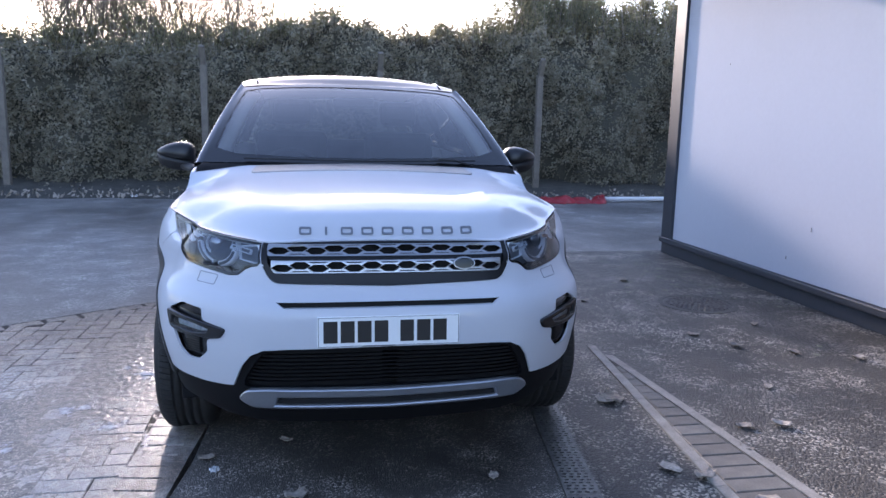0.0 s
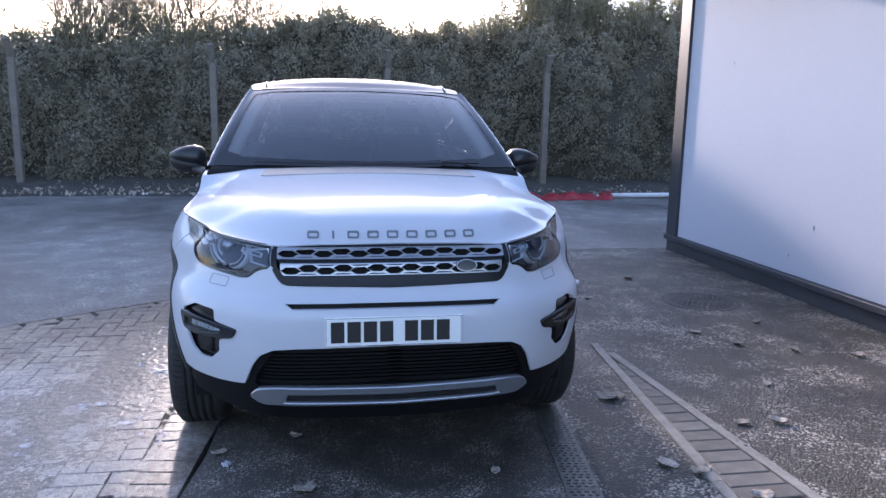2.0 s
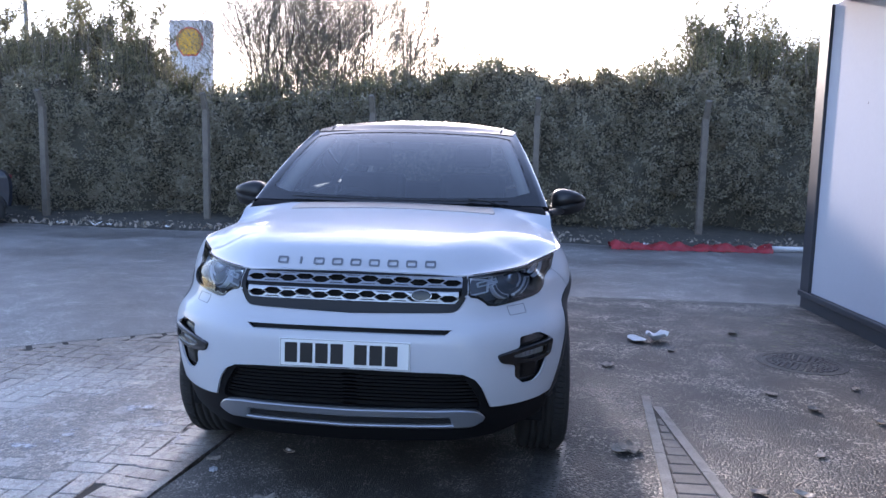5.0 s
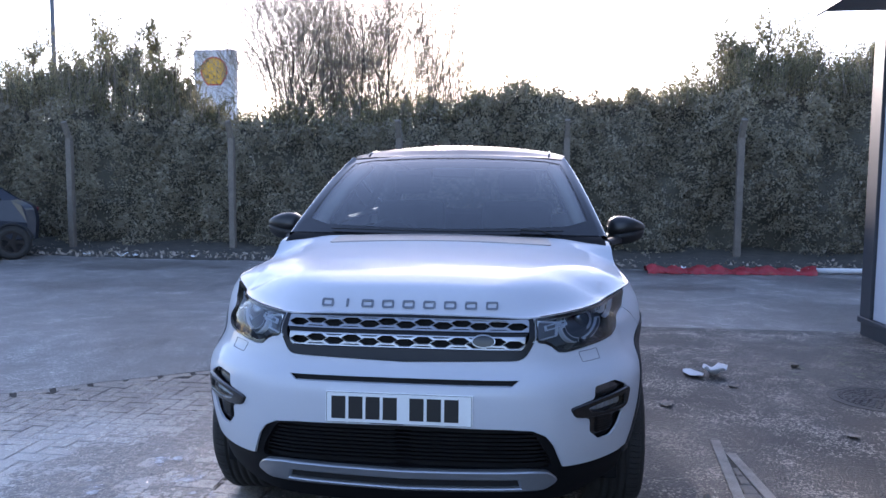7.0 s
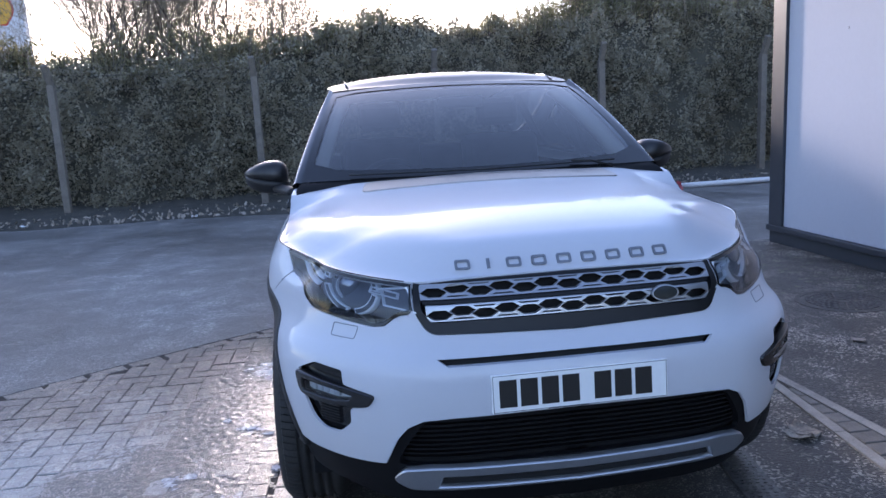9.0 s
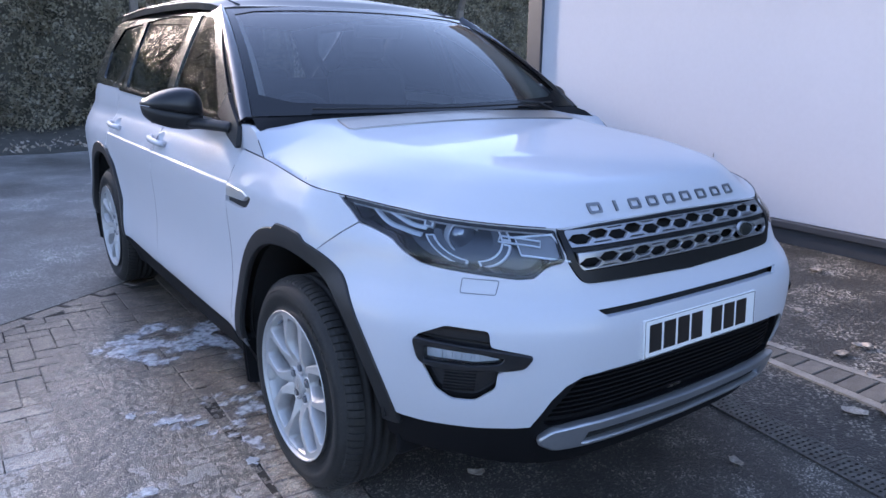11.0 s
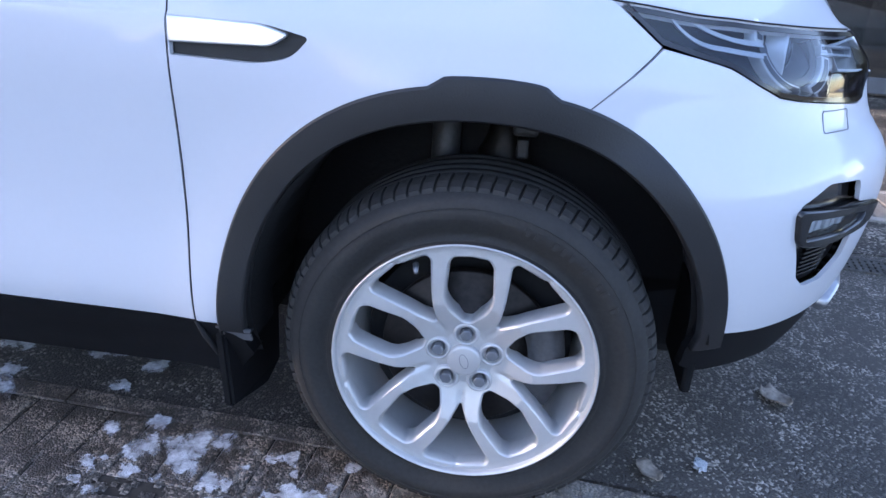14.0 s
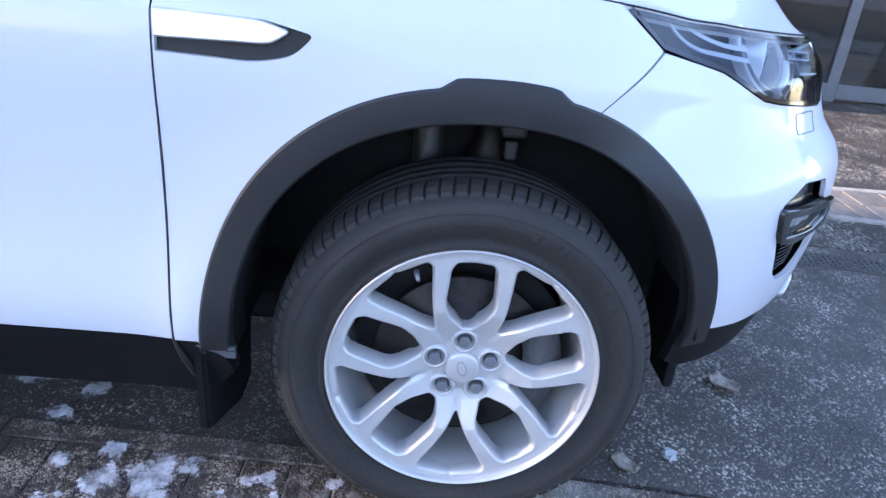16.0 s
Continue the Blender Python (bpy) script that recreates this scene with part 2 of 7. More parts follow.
def edge_gap(pts, poly):
    """Distance from each point to a closed outline."""
    best = np.full(len(pts), 1e9)
    for a, b in zip(poly, np.roll(poly, -1, 0)):
        d = b - a
        t = np.clip(((pts - a) @ d) / max(d @ d, 1e-12), 0, 1)
        best = np.minimum(best, np.linalg.norm(pts - (a + t[:, None] * d), axis=1))
    return best


def trimmed(outline, holes=(), step=0.03, fine=0.012, extra=None):
    """Triangles of a flat region with holes: points, triangles and the loops of its borders."""
    from mathutils.geometry import delaunay_2d_cdt
    loops = [resample(outline, fine)] + [resample(h, fine) for h in holes]
    lo, hi = loops[0].min(0), loops[0].max(0)
    gx, gy = np.meshgrid(np.arange(lo[0], hi[0], step), np.arange(lo[1], hi[1], step))
    gx = gx + (np.arange(gx.shape[0]) % 2)[:, None] * step / 2
    g = np.stack([gx.ravel(), gy.ravel()], 1)
    if extra is not None:
        g = np.vstack([extra, g])
    if len(g):
        keep = inside(g, loops[0])
        for h in loops[1:]:
            keep &= ~inside(g, h)
        g = g[keep]
        for h in loops:
            g = g[edge_gap(g, h) > fine * 0.7]
    pts, edges, base = [], [], 0
    for lp in loops:
        k = len(lp)
        pts += [tuple(q) for q in lp]
        edges += [(base + i, base + (i + 1) % k) for i in range(k)]
        base += k
    pts += [tuple(q) for q in g]
    v, _, f, _, _, _ = delaunay_2d_cdt([Vector(q) for q in pts], edges, [], 0, 1e-7)
    v = np.array([(q.x, q.y) for q in v])
    f = np.array([q for q in f if len(q) == 3])
    c = v[f].mean(1)
    keep = inside(c, loops[0])
    for h in loops[1:]:
        keep &= ~inside(c, h)
    return v, f[keep], loops


def skinned(name, fn, outline, holes, mat, parent, depth=0.012, label="", step=0.03, fine=0.012, lift=0.0, flip=False, bevel=0.0, extra=None, soft=False):
    """A panel cut from a curved surface fn(points, lift) by an outline and holes, with its edges turned in by depth."""
    v, f, loops = trimmed(outline, holes, step, fine, extra)
    p = fn(v, lift)
    a, b, c = p[f[:, 0]], p[f[:, 1]], p[f[:, 2]]
    q = fn(v, lift + 0.01) - p
    if np.einsum("ij,ij->i", np.cross(b - a, c - a), q[f[:, 0]]).sum() < 0:
        f = f[:, ::-1]
    verts, faces = [tuple(x) for x in p], [tuple(x) for x in f]
    if depth:
        for i, lp in enumerate(loops):
            area = np.sum(lp[:, 0] * np.roll(lp[:, 1], -1) - np.roll(lp[:, 0], -1) * lp[:, 1])
            t = np.roll(lp, -1, 0) - np.roll(lp, 1, 0)
            nn = np.stack([t[:, 1], -t[:, 0]], 1) / np.maximum(np.linalg.norm(t, axis=1), 1e-9)[:, None]
            nn *= np.sign(area) * (1 if i == 0 else -1)
            rows = [fn(lp, lift)]
            if bevel:
                rows.append(fn(lp + nn * bevel * 0.35, lift - bevel * 0.3))
                rows.append(fn(lp + nn * bevel, lift - bevel))
            rows.append(fn(lp + nn * bevel, lift - depth))
            k, s0 = len(lp), len(verts)
            for r in rows:
                verts += [tuple(x) for x in r]
            for ri in range(len(rows) - 1):
                for j in range(k):
                    a0, b0 = s0 + ri * k + j, s0 + ri * k + (j + 1) % k
                    faces.append((a0, b0, b0 + k, a0 + k))
    me = bpy.data.meshes.new(name)
    me.from_pydata(verts, [], faces)
    me.materials.append(mat)
    me.polygons.foreach_set("use_smooth", [True] * len(me.polygons))
    e = 2e-4
    du, dv = fn(v + (e, 0), lift) - fn(v - (e, 0), lift), fn(v + (0, e), lift) - fn(v - (0, e), lift)
    nv = np.cross(du, dv)
    nv /= np.maximum(np.linalg.norm(nv, axis=1), 1e-12)[:, None]
    nv *= np.where(np.einsum("ij,ij->i", nv, q) < 0, -1.0, 1.0)[:, None]
    loops_v = np.zeros(len(me.loops), np.int32)
    me.loops.foreach_get("vertex_index", loops_v)
    ln = np.zeros((len(loops_v), 3))
    on = loops_v < len(v)
    ln[on] = nv[loops_v[on]]
    if not soft:
        me.normals_split_custom_set([tuple(x) for x in ln])
    me.update()
    ob = new(name, me)
    if parent is not None:
        ob.parent = parent
    return tagged(ob, label)


def patch(name, fn, nu, nv, mat, parent, label=""):
    """A grid of fn(u, v) for u, v in 0 to 1."""
    vs = [fn(i / nu, j / nv) for j in range(nv + 1) for i in range(nu + 1)]
    fs = [(j * (nu + 1) + i, j * (nu + 1) + i + 1, (j + 1) * (nu + 1) + i + 1, (j + 1) * (nu + 1) + i) for j in range(nv) for i in range(nu)]
    return mesh_ob(name, vs, fs, mat, parent, label)


# ---- the white car ----
car = empty("car", "white compact off-road car with black roof on asphalt", "car")
car.rotation_euler = (0, 0, 0.012)

PLAN = spline([(0, 0.000), (0.15, 0.001), (0.30, 0.006), (0.42, 0.018), (0.52, 0.045), (0.62, 0.105), (0.72, 0.190), (0.80, 0.282), (0.858, 0.380), (0.893, 0.50), (0.915, 0.66),
               (0.926, 0.85), (0.934, 1.1), (0.938, 1.4), (0.940, 2.2), (0.938, 3.0), (0.932, 3.6), (0.92, 4.1), (0.86, 4.42), (0.72, 4.55), (0.4, 4.59), (0, 4.595)], 40)
PLAN_S = np.concatenate([[0], np.cumsum(np.linalg.norm(np.diff(PLAN, axis=0), axis=1))])
PLAN_T = np.gradient(PLAN, axis=0)
PLAN_T /= np.linalg.norm(PLAN_T, axis=1)[:, None]
S_END = PLAN_S[-1]
FRONT_IN = smooth_fn([0.15, 0.30, 0.43, 0.52, 0.60, 0.70, 0.745, 0.77, 0.80, 0.85, 0.90, 0.957, 1.0, 1.06, 1.2], [0.20, 0.075, 0.030, 0.010, 0.0, 0.0, 0.014, 0.032, 0.056, 0.075, 0.088, 0.135, 0.155, 0.19, 0.26])
SIDE_IN = smooth_fn([0.15, 0.30, 0.39, 0.45, 0.60, 0.75, 0.86, 0.90, 0.935, 0.955, 0.98, 1.02, 1.053, 1.10, 1.15, 1.25], [0.11, 0.05, 0.006, 0.0, 0.010, 0.007, 0.0, 0.002, 0.005, 0.011, 0.024, 0.045, 0.070, 0.078, 0.088, 0.12])


def s_of_y(y):
    k = PLAN_S < S_END * 0.75
    return float(np.interp(y, PLAN[k, 1][20:], PLAN_S[k][20:]))


S_A, S_B = s_of_y(0.42), s_of_y(0.80)
ARCH_Y, ARCH_Z, REAR_Y = 0.845, 0.36, 3.585


def skin(q, lift=0.0):
    """The car's flank and front: points (way along its plan, height) to places; the way is negative on the driver's side."""
    q = np.asarray(q, float)
    s, z = np.abs(q[:, 0]), q[:, 1]
    side = np.where(q[:, 0] < 0, -1.0, 1.0)
    x, y = np.interp(s, PLAN_S, PLAN[:, 0]), np.interp(s, PLAN_S, PLAN[:, 1])
    tx, ty = np.interp(s, PLAN_S, PLAN_T[:, 0]), np.interp(s, PLAN_S, PLAN_T[:, 1])
    w = step01(s, S_A, S_B)
    d = FRONT_IN(z) * (1 - w) + SIDE_IN(z) * w - lift
    flare = np.zeros_like(d)
    for cy in (ARCH_Y, REAR_Y):
        r = np.hypot(y - cy, z - ARCH_Z)
        flare = np.maximum(flare, 0.010 * np.exp(-((r - 0.48) / 0.07) ** 2) * (z < 1.0))
    d = d - flare * w + 0.006 * step01(z, 0.941, 0.949) * step01(y, 1.25, 1.40) * w
    return np.stack([side * np.maximum(x - ty * d, 0.0), y + tx * d, z], 1)


_GRID = np.linspace(0, S_END * 0.86, 2200)


def fx(x, z):
    """The skin point of the front at x and height z."""
    p = skin(np.stack([_GRID, np.full_like(_GRID, z)], 1))
    k = int(np.argmax(p[:, 0]))
    return (float(np.sign(x) or 1) * float(np.interp(abs(x), p[: k + 1, 0], _GRID[: k + 1])), z)


def fy(y, z, side=1):
    p = skin(np.stack([_GRID, np.full_like(_GRID, z)], 1))
    return (side * float(np.interp(y, p[90:, 1], _GRID[90:])), z)


def grown(poly, d):
    """The outline moved outwards by d."""
    p = np.asarray(poly, float)
    area = np.sum(p[:, 0] * np.roll(p[:, 1], -1) - np.roll(p[:, 0], -1) * p[:, 1])
    t = np.roll(p, -1, 0) - np.roll(p, 1, 0)
    return p + d * np.sign(area) * np.stack([t[:, 1], -t[:, 0]], 1) / np.maximum(np.linalg.norm(t, axis=1), 1e-9)[:, None]


def both(poly):
    """The same outline on the passenger's side."""
    return np.asarray(poly) * (-1, 1)


def seam_point():
    """Where the joint between bumper and wing meets the arch."""
    return next(q for q in ARCH_LINE if skin([q])[0][1] >= 0.687)


# bonnet shut line, from the front's middle back to the screen pillar
SEAM = spline([(0, 0.966), (fx(0.30, 0.962)[0], 0.962), (fx(0.44, 0.957)[0], 0.957), (fx(0.55, 0.964)[0], 0.964), (fx(0.70, 0.978)[0], 0.978), (fy(0.45, 0.983)[0], 0.983), (fy(0.52, 0.988)[0], 0.988),
               (fy(0.64, 1.005)[0], 1.005), (fy(0.90, 1.030)[0], 1.030), (fy(1.165, 1.053)[0], 1.053), (fy(1.385, 1.064)[0], 1.064)], 14)


def arch(cy, hw, hh, z0, side, n=120, a0=0.0, a1=180.0, zc=0.36):
    """A wheel arch's edge: a wide, slightly squared arc over the wheel, as skin points."""
    out = []
    for i in range(n + 1):
        t = radians(a0 + (a1 - a0) * i / n)
        c, s = math.cos(t), math.sin(t)
        e = 2.08 if c > 0 else 2.3
        r = (abs(c) ** e + abs(s) ** e) ** (-1 / e)
        out.append(fy(cy - hw * r * c, zc + hh * r * s, side))
    return out


ARCH_LINE = arch(ARCH_Y, 0.468, 0.510, 0.38, 1, 400)
SEAM_P = seam_point()
for side in (-1, 1):
    mirrored = (lambda p: np.asarray(p)) if side > 0 else both
    a_out = arch(ARCH_Y, 0.468, 0.510, 0.38, 1)
    a_in = arch(ARCH_Y, 0.426, 0.460, 0.38, 1)
    # front wing
    k_up = [SEAM_P] + [q for q in a_out if skin([q])[0][1] > 0.692]
    wing = [fy(0.580, 0.940), *k_up, fy(1.319, 0.392), fy(1.360, 0.392), fy(1.366, 0.7), fy(1.372, 0.95), fy(1.383, 1.062)]
    wing += [(s, z) for s, z in SEAM[::-1] if fy(1.375, 1.06)[0] > s > fy(0.67, 1.0)[0]] + [fy(0.655, 0.998)]
    vent = rounded([fy(1.3685, 0.944), fy(1.21, 0.941), fy(1.135, 0.925), fy(1.165, 0.892), fy(1.22, 0.878), fy(1.3665, 0.882)], [0.001, 0.02, 0.012, 0.02, 0.03, 0.001])
    skinned("wing", skin, mirrored(grown(wing, -0.0012)), [mirrored(vent)], PAINT, car, 0.02)
    # side vent
    v_ob = skinned("side_vent", skin, mirrored(grown(vent, -0.001)), [], PLASTIC, car, 0.004, "black meshed side vent with a silver bar", lift=-0.012)
    bar = rounded([fy(1.3675, 0.942), fy(1.215, 0.938), fy(1.175, 0.926), fy(1.20, 0.909), fy(1.3665, 0.905)], [0.001, 0.015, 0.004, 0.02, 0.001])
    skinned("vent_bar", skin, mirrored(bar), [], BRIGHT, v_ob, 0.014, "silver bar", lift=0.002, bevel=0.003)
    # thin tubes drawn as the shaded lines of panel gaps, grey at the bumper
    for name, line in (("wing_seal", [fy(1.3615, 0.39), fy(1.3655, 0.7), fy(1.3725, 0.95), fy(1.384, 1.064)]), ("bonnet_seal", [(a, b) for a, b in SEAM[::2] if a > fx(0.47, 0.957)[0]]), ("bumper_seal", [SEAM_P, fy(0.5795, 0.939)]),
                       ("cheek_seal", [fy(1.169, 1.055), fy(1.268, 1.134)]), ("door_seal", [fy(2.42, 0.39), fy(2.42, 0.8), fy(2.42, 1.16)])):
        mesh_ob(name, *tube(skin(mirrored(resample(line, 0.05)[: -max(1, int(round(np.linalg.norm(np.array(line[0]) - np.array(line[-1])) / 0.05)))]), -0.0012), 0.0013 if name == "bumper_seal" else 0.0017, 6), SATIN_GREY if name == "bumper_seal" else DARK, car)
    # cowl cheek between bonnet and screen pillar
    cheek = [fy(1.170, 1.056), fy(1.383, 1.066), fy(1.400, 1.150), fy(1.33, 1.150), fy(1.268, 1.134)]
    skinned("cheek", skin, mirrored(grown(cheek, -0.0018)), [], PAINT, car, 0.02, step=0.02)
    # doors and rear quarter
    for name, y0, y1 in (("front_door", 1.362, 2.42), ("rear_door", 2.42, 3.42)):
        o = [fy(y0, 0.392), fy(y1, 0.395) if name == "front_door" else fy(3.10, 0.40), *([] if name == "front_door" else [fy(3.12, 0.60), fy(3.25, 0.78), fy(3.42, 0.88)]),
             fy(y1, 1.15 + 0.02 * (y1 - 1.4)), fy(y0 + (0.035 if name == "front_door" else 0.0), 1.15 + 0.02 * (y0 - 1.4)), *([fy(1.372, 0.95)] if name == "front_door" else [])]
        hy = y0 + (1.0 if name == "front_door" else 0.85)
        hc = np.array(fy(hy + 0.01, 1.002))
        cup = [tuple(hc + (0.058 * math.cos(t), 0.036 * math.sin(t))) for t in np.linspace(0, 2 * math.pi, 25)[:-1]]
        d_ob = skinned(name, skin, mirrored(grown(o, -0.002)), [mirrored(cup)], PAINT, car, 0.02, step=0.05, extra=mirrored([(s, z) for s in np.arange(fy(y0, 0.95)[0] + 0.02, fy(y1, 0.95)[0] - 0.01, 0.012) for z in (0.933, 0.939, 0.942, 0.945, 0.948, 0.951, 0.957)]))
        dish = lambda q, lift=0.0, hc=mirrored([hc])[0]: skin(q, lift) + (skin(q, 0.01) - skin(q, 0.0)) * (-2.2 * np.maximum(0, 1 - ((q[:, 0] - hc[0]) / 0.058) ** 2 - ((q[:, 1] - hc[1]) / 0.036) ** 2))[:, None]
        skinned("handle_cup", dish, mirrored(cup), [], PAINT, d_ob, 0, step=0.008, fine=0.006)
        hp = [skin([mirrored([fy(hy + dy, zz)])[0]], lf)[0] for dy, zz, lf in ((-0.115, 0.994, 0.010), (-0.08, 0.996, 0.026), (0, 1.0, 0.034), (0.09, 1.004, 0.028), (0.125, 1.006, 0.010))]
        mesh_ob("door_handle", *tube(spline(hp, 5), 0.014), PAINT, d_ob)
    q = [fy(3.425, 0.90), *[r for r in arch(REAR_Y, 0.468, 0.510, 0.38, 1) if 3.43 < skin([r])[0][1]], fy(4.06, 0.40), fy(4.3, 0.42), (S_END * 0.995, 0.45), (S_END * 0.995, 1.12), fy(4.1, 1.2), fy(3.425, 1.19)]
    skinned("rear_quarter", skin, mirrored(q), [], PAINT, car, 0.02, step=0.06)
    # black wheel-arch mouldings
    tab = []
    for i, (sa, za) in enumerate(a_out):
        yy = skin([(sa, za)])[0][1]
        e = 0.014 * float(step01(yy, 0.735, 0.765) * (1 - step01(yy, 0.915, 0.945)))
        tab.append((sa, za + e))
    front_end = lambda q, z: skin([q])[0][1] < ARCH_Y and q[1] < z
    mould = [*[q for q in tab if not front_end(q, 0.434)], fy(1.317, 0.378), fy(1.255, 0.372), *[q for q in a_in[::-1][1:-1] if not front_end(q, 0.424)], fy(0.43, 0.398), fy(0.378, 0.400)]
    skinned("arch_moulding", skin, mirrored(mould), [], PLASTIC, car, 0.018, lift=0.005, step=0.02, bevel=0.004)
    r_out, r_in = arch(REAR_Y, 0.468, 0.510, 0.38, 1), arch(REAR_Y, 0.416, 0.457, 0.38, 1)
    skinned("arch_moulding", skin, mirrored([*r_out, *r_in[::-1]]), [], PLASTIC, car, 0.03, lift=0.005, step=0.04, bevel=0.004)
    skinned("flap_bracket", skin, mirrored([fy(1.322, 0.384), fy(1.258, 0.381), fy(1.260, 0.350), fy(1.275, 0.352), fy(1.290, 0.368)]), [], SATIN_GREY, car, 0.006, "grey bracket", lift=0.004, step=0.02)
    mesh_ob("sill_joint", *tube(skin(mirrored([fy(1.361, 0.39), fy(1.352, 0.35), fy(1.338, 0.30), fy(1.322, 0.26)]), 0.0), [0.003, 0.006, 0.008, 0.005], 6), DARK, car)
    # sill
    sill = [fy(1.29, 0.388), fy(3.12, 0.388), fy(3.13, 0.24), fy(1.32, 0.235), fy(1.27, 0.30)]
    skinned("sill", skin, mirrored(sill), [], SHADED_PLASTIC, car, 0.05, step=0.05, lift=-0.004)
    # near-black core behind the panels, its colour standing in for shade in their gaps
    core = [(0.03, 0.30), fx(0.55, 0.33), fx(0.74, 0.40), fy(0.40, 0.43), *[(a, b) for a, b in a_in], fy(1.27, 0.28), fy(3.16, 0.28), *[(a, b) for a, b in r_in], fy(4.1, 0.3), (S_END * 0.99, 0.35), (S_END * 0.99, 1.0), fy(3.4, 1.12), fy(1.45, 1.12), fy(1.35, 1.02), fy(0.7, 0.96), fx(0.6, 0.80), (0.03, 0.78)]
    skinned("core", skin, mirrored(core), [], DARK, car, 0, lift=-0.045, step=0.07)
    # arch liners
    for cy in (ARCH_Y, REAR_Y):
        vs, fs = [], []
        for i in range(25):
            t = radians(6 + 180 * i / 24)
            for xx in (0.90 - 0.055 * max(0.0, math.cos(t)) ** 2, 0.83, 0.60):
                rr = 0.442 - 0.006 * (xx < 0.84)
                vs.append((side * xx, cy - rr * math.cos(t), 0.365 + rr * 1.06 * math.sin(t)))
        for i in range(24):
            for j in range(2):
                fs.append((i * 3 + j, i * 3 + j + 1, i * 3 + j + 4, i * 3 + j + 3))
        n0 = len(vs)
        vs += [(side * 0.60, cy, 0.30)]
        fs += [(i * 3 + 2, (i + 1) * 3 + 2, n0) for i in range(24)]
        mesh_ob("arch_liner", vs, fs, LINER, car)
        mesh_ob("strut", *tube([(side * 0.62, cy + 0.10, z) for z in (0.40, 0.55, 0.66, 0.80)], [0.026, 0.028, 0.030, 0.030], 12), CALIPER, car, "pale metal suspension strut")
        mesh_ob("spring_seat", *tube([(side * 0.63, cy - 0.02, z) for z in (0.60, 0.68, 0.72, 0.80)], [0.05, 0.055, 0.035, 0.03], 14), IRON, car)
        boxed("bracket", (min(side * 0.645, side * 0.69), max(side * 0.645, side * 0.69), cy - 0.085, cy - 0.035, 0.735, 0.775), CALIPER, car, bevel=0.008)
        boxed("bracket", (min(side * 0.65, side * 0.69), max(side * 0.65, side * 0.69), cy - 0.070, cy - 0.045, 0.69, 0.73), CALIPER, car, bevel=0.006)
        # mud flaps behind and a small deflector ahead of the wheel
        fl = [(side * 0.925, cy + 0.47, 0.385), (side * 0.72, cy + 0.43, 0.385), (side * 0.74, cy + 0.425, 0.20), (side * 0.80, cy + 0.43, 0.172), (side * 0.912, cy + 0.465, 0.180)]
        bm = bmesh.new()
        lo = [bm.verts.new(p) for p in fl]
        hi = [bm.verts.new((p[0], p[1] + 0.022, p[2])) for p in fl]
        bm.faces.new(lo), bm.faces.new(hi[::-1])
        for i in range(5):
            bm.faces.new((lo[i], lo[(i + 1) % 5], hi[(i + 1) % 5], hi[i]))
        bmesh.ops.bevel(bm, geom=list(bm.edges), offset=0.006, segments=2, affect="EDGES")
        part("mud_flap", bm, SHADED_PLASTIC, car)
        boxed("air_deflector", (min(side * 0.80, side * 0.60), max(side * 0.80, side * 0.60), cy - 0.440, cy - 0.418, 0.275, 0.48), SHADED_PLASTIC, car, bevel=0.008)

boxed("underbody", (-0.60, 0.60, 0.35, 4.35, 0.24, 0.46), DARK, car, bevel=0.03)
boxed("engine_bay", (-0.56, 0.56, 0.30, 1.30, 0.40, 0.92), DARK, car, bevel=0.03)

# ---- front bumper ----
LAMP = [fx(0.462, 0.953), fx(0.466, 0.886), fx(0.478, 0.875), fx(0.502, 0.871), fx(0.520, 0.862), fx(0.548, 0.839), fx(0.58, 0.835), fx(0.632, 0.841), fx(0.685, 0.848), fx(0.73, 0.855), fy(0.359, 0.863), fy(0.408, 0.886), fy(0.458, 0.910), fy(0.52, 0.925), fy(0.581, 0.942), fy(0.655, 0.999)]
LAMP_TOP = [(s, z - 0.0025) for s, z in SEAM[::-1] if fx(0.47, 0.957)[0] < s < fy(0.64, 1.0)[0]]
FOG = rounded([fx(0.680, 0.714), fx(0.760, 0.722), fy(0.300, 0.690), fy(0.290, 0.625), fx(0.775, 0.540), fx(0.745, 0.513), fx(0.700, 0.513), fx(0.663, 0.553), fx(0.663, 0.60), fx(0.62, 0.615), fx(0.592, 0.645), fx(0.600, 0.655), fx(0.680, 0.672)], 0.012, 3)
SLOT = [fx(-0.412, 0.757), fx(0.412, 0.757), fx(0.380, 0.734), fx(-0.380, 0.734)]
GRILLE = [(s, z - 0.002) for s, z in SEAM if s < fx(0.458, 0.957)[0]]
GRILLE = [(-s, z) for s, z in GRILLE[:0:-1]] + GRILLE + [tuple(q) for q in rounded([fx(0.458, 0.955), fx(0.462, 0.880), fx(0.425, 0.818), fx(0.0, 0.806), fx(-0.425, 0.818), fx(-0.462, 0.880), fx(-0.458, 0.955)], [0, 0.02, 0.03, 0, 0.03, 0.02, 0])[1:-1]]
INTAKE = [fx(0.57, 0.432), fx(0.555, 0.47), fx(0.535, 0.52), fx(0.505, 0.56), fx(0.46, 0.582), fx(0.38, 0.588), fx(0.0, 0.592)]
half = [*INTAKE[::-1], fx(0.60, 0.428), fx(0.68, 0.424), fx(0.78, 0.426), fy(0.383, 0.434), *[q for q in arch(ARCH_Y, 0.468, 0.510, 0.38, 1) if skin([q])[0][1] < 0.682][1:], SEAM_P, fy(0.578, 0.938)]
half = [q for i, q in enumerate(half) if not (i > 10 and q[1] < 0.434)]
half += LAMP[:-2][::-1]
grille_low = [q for q in GRILLE if q[0] > 0 and q[1] < 0.90]
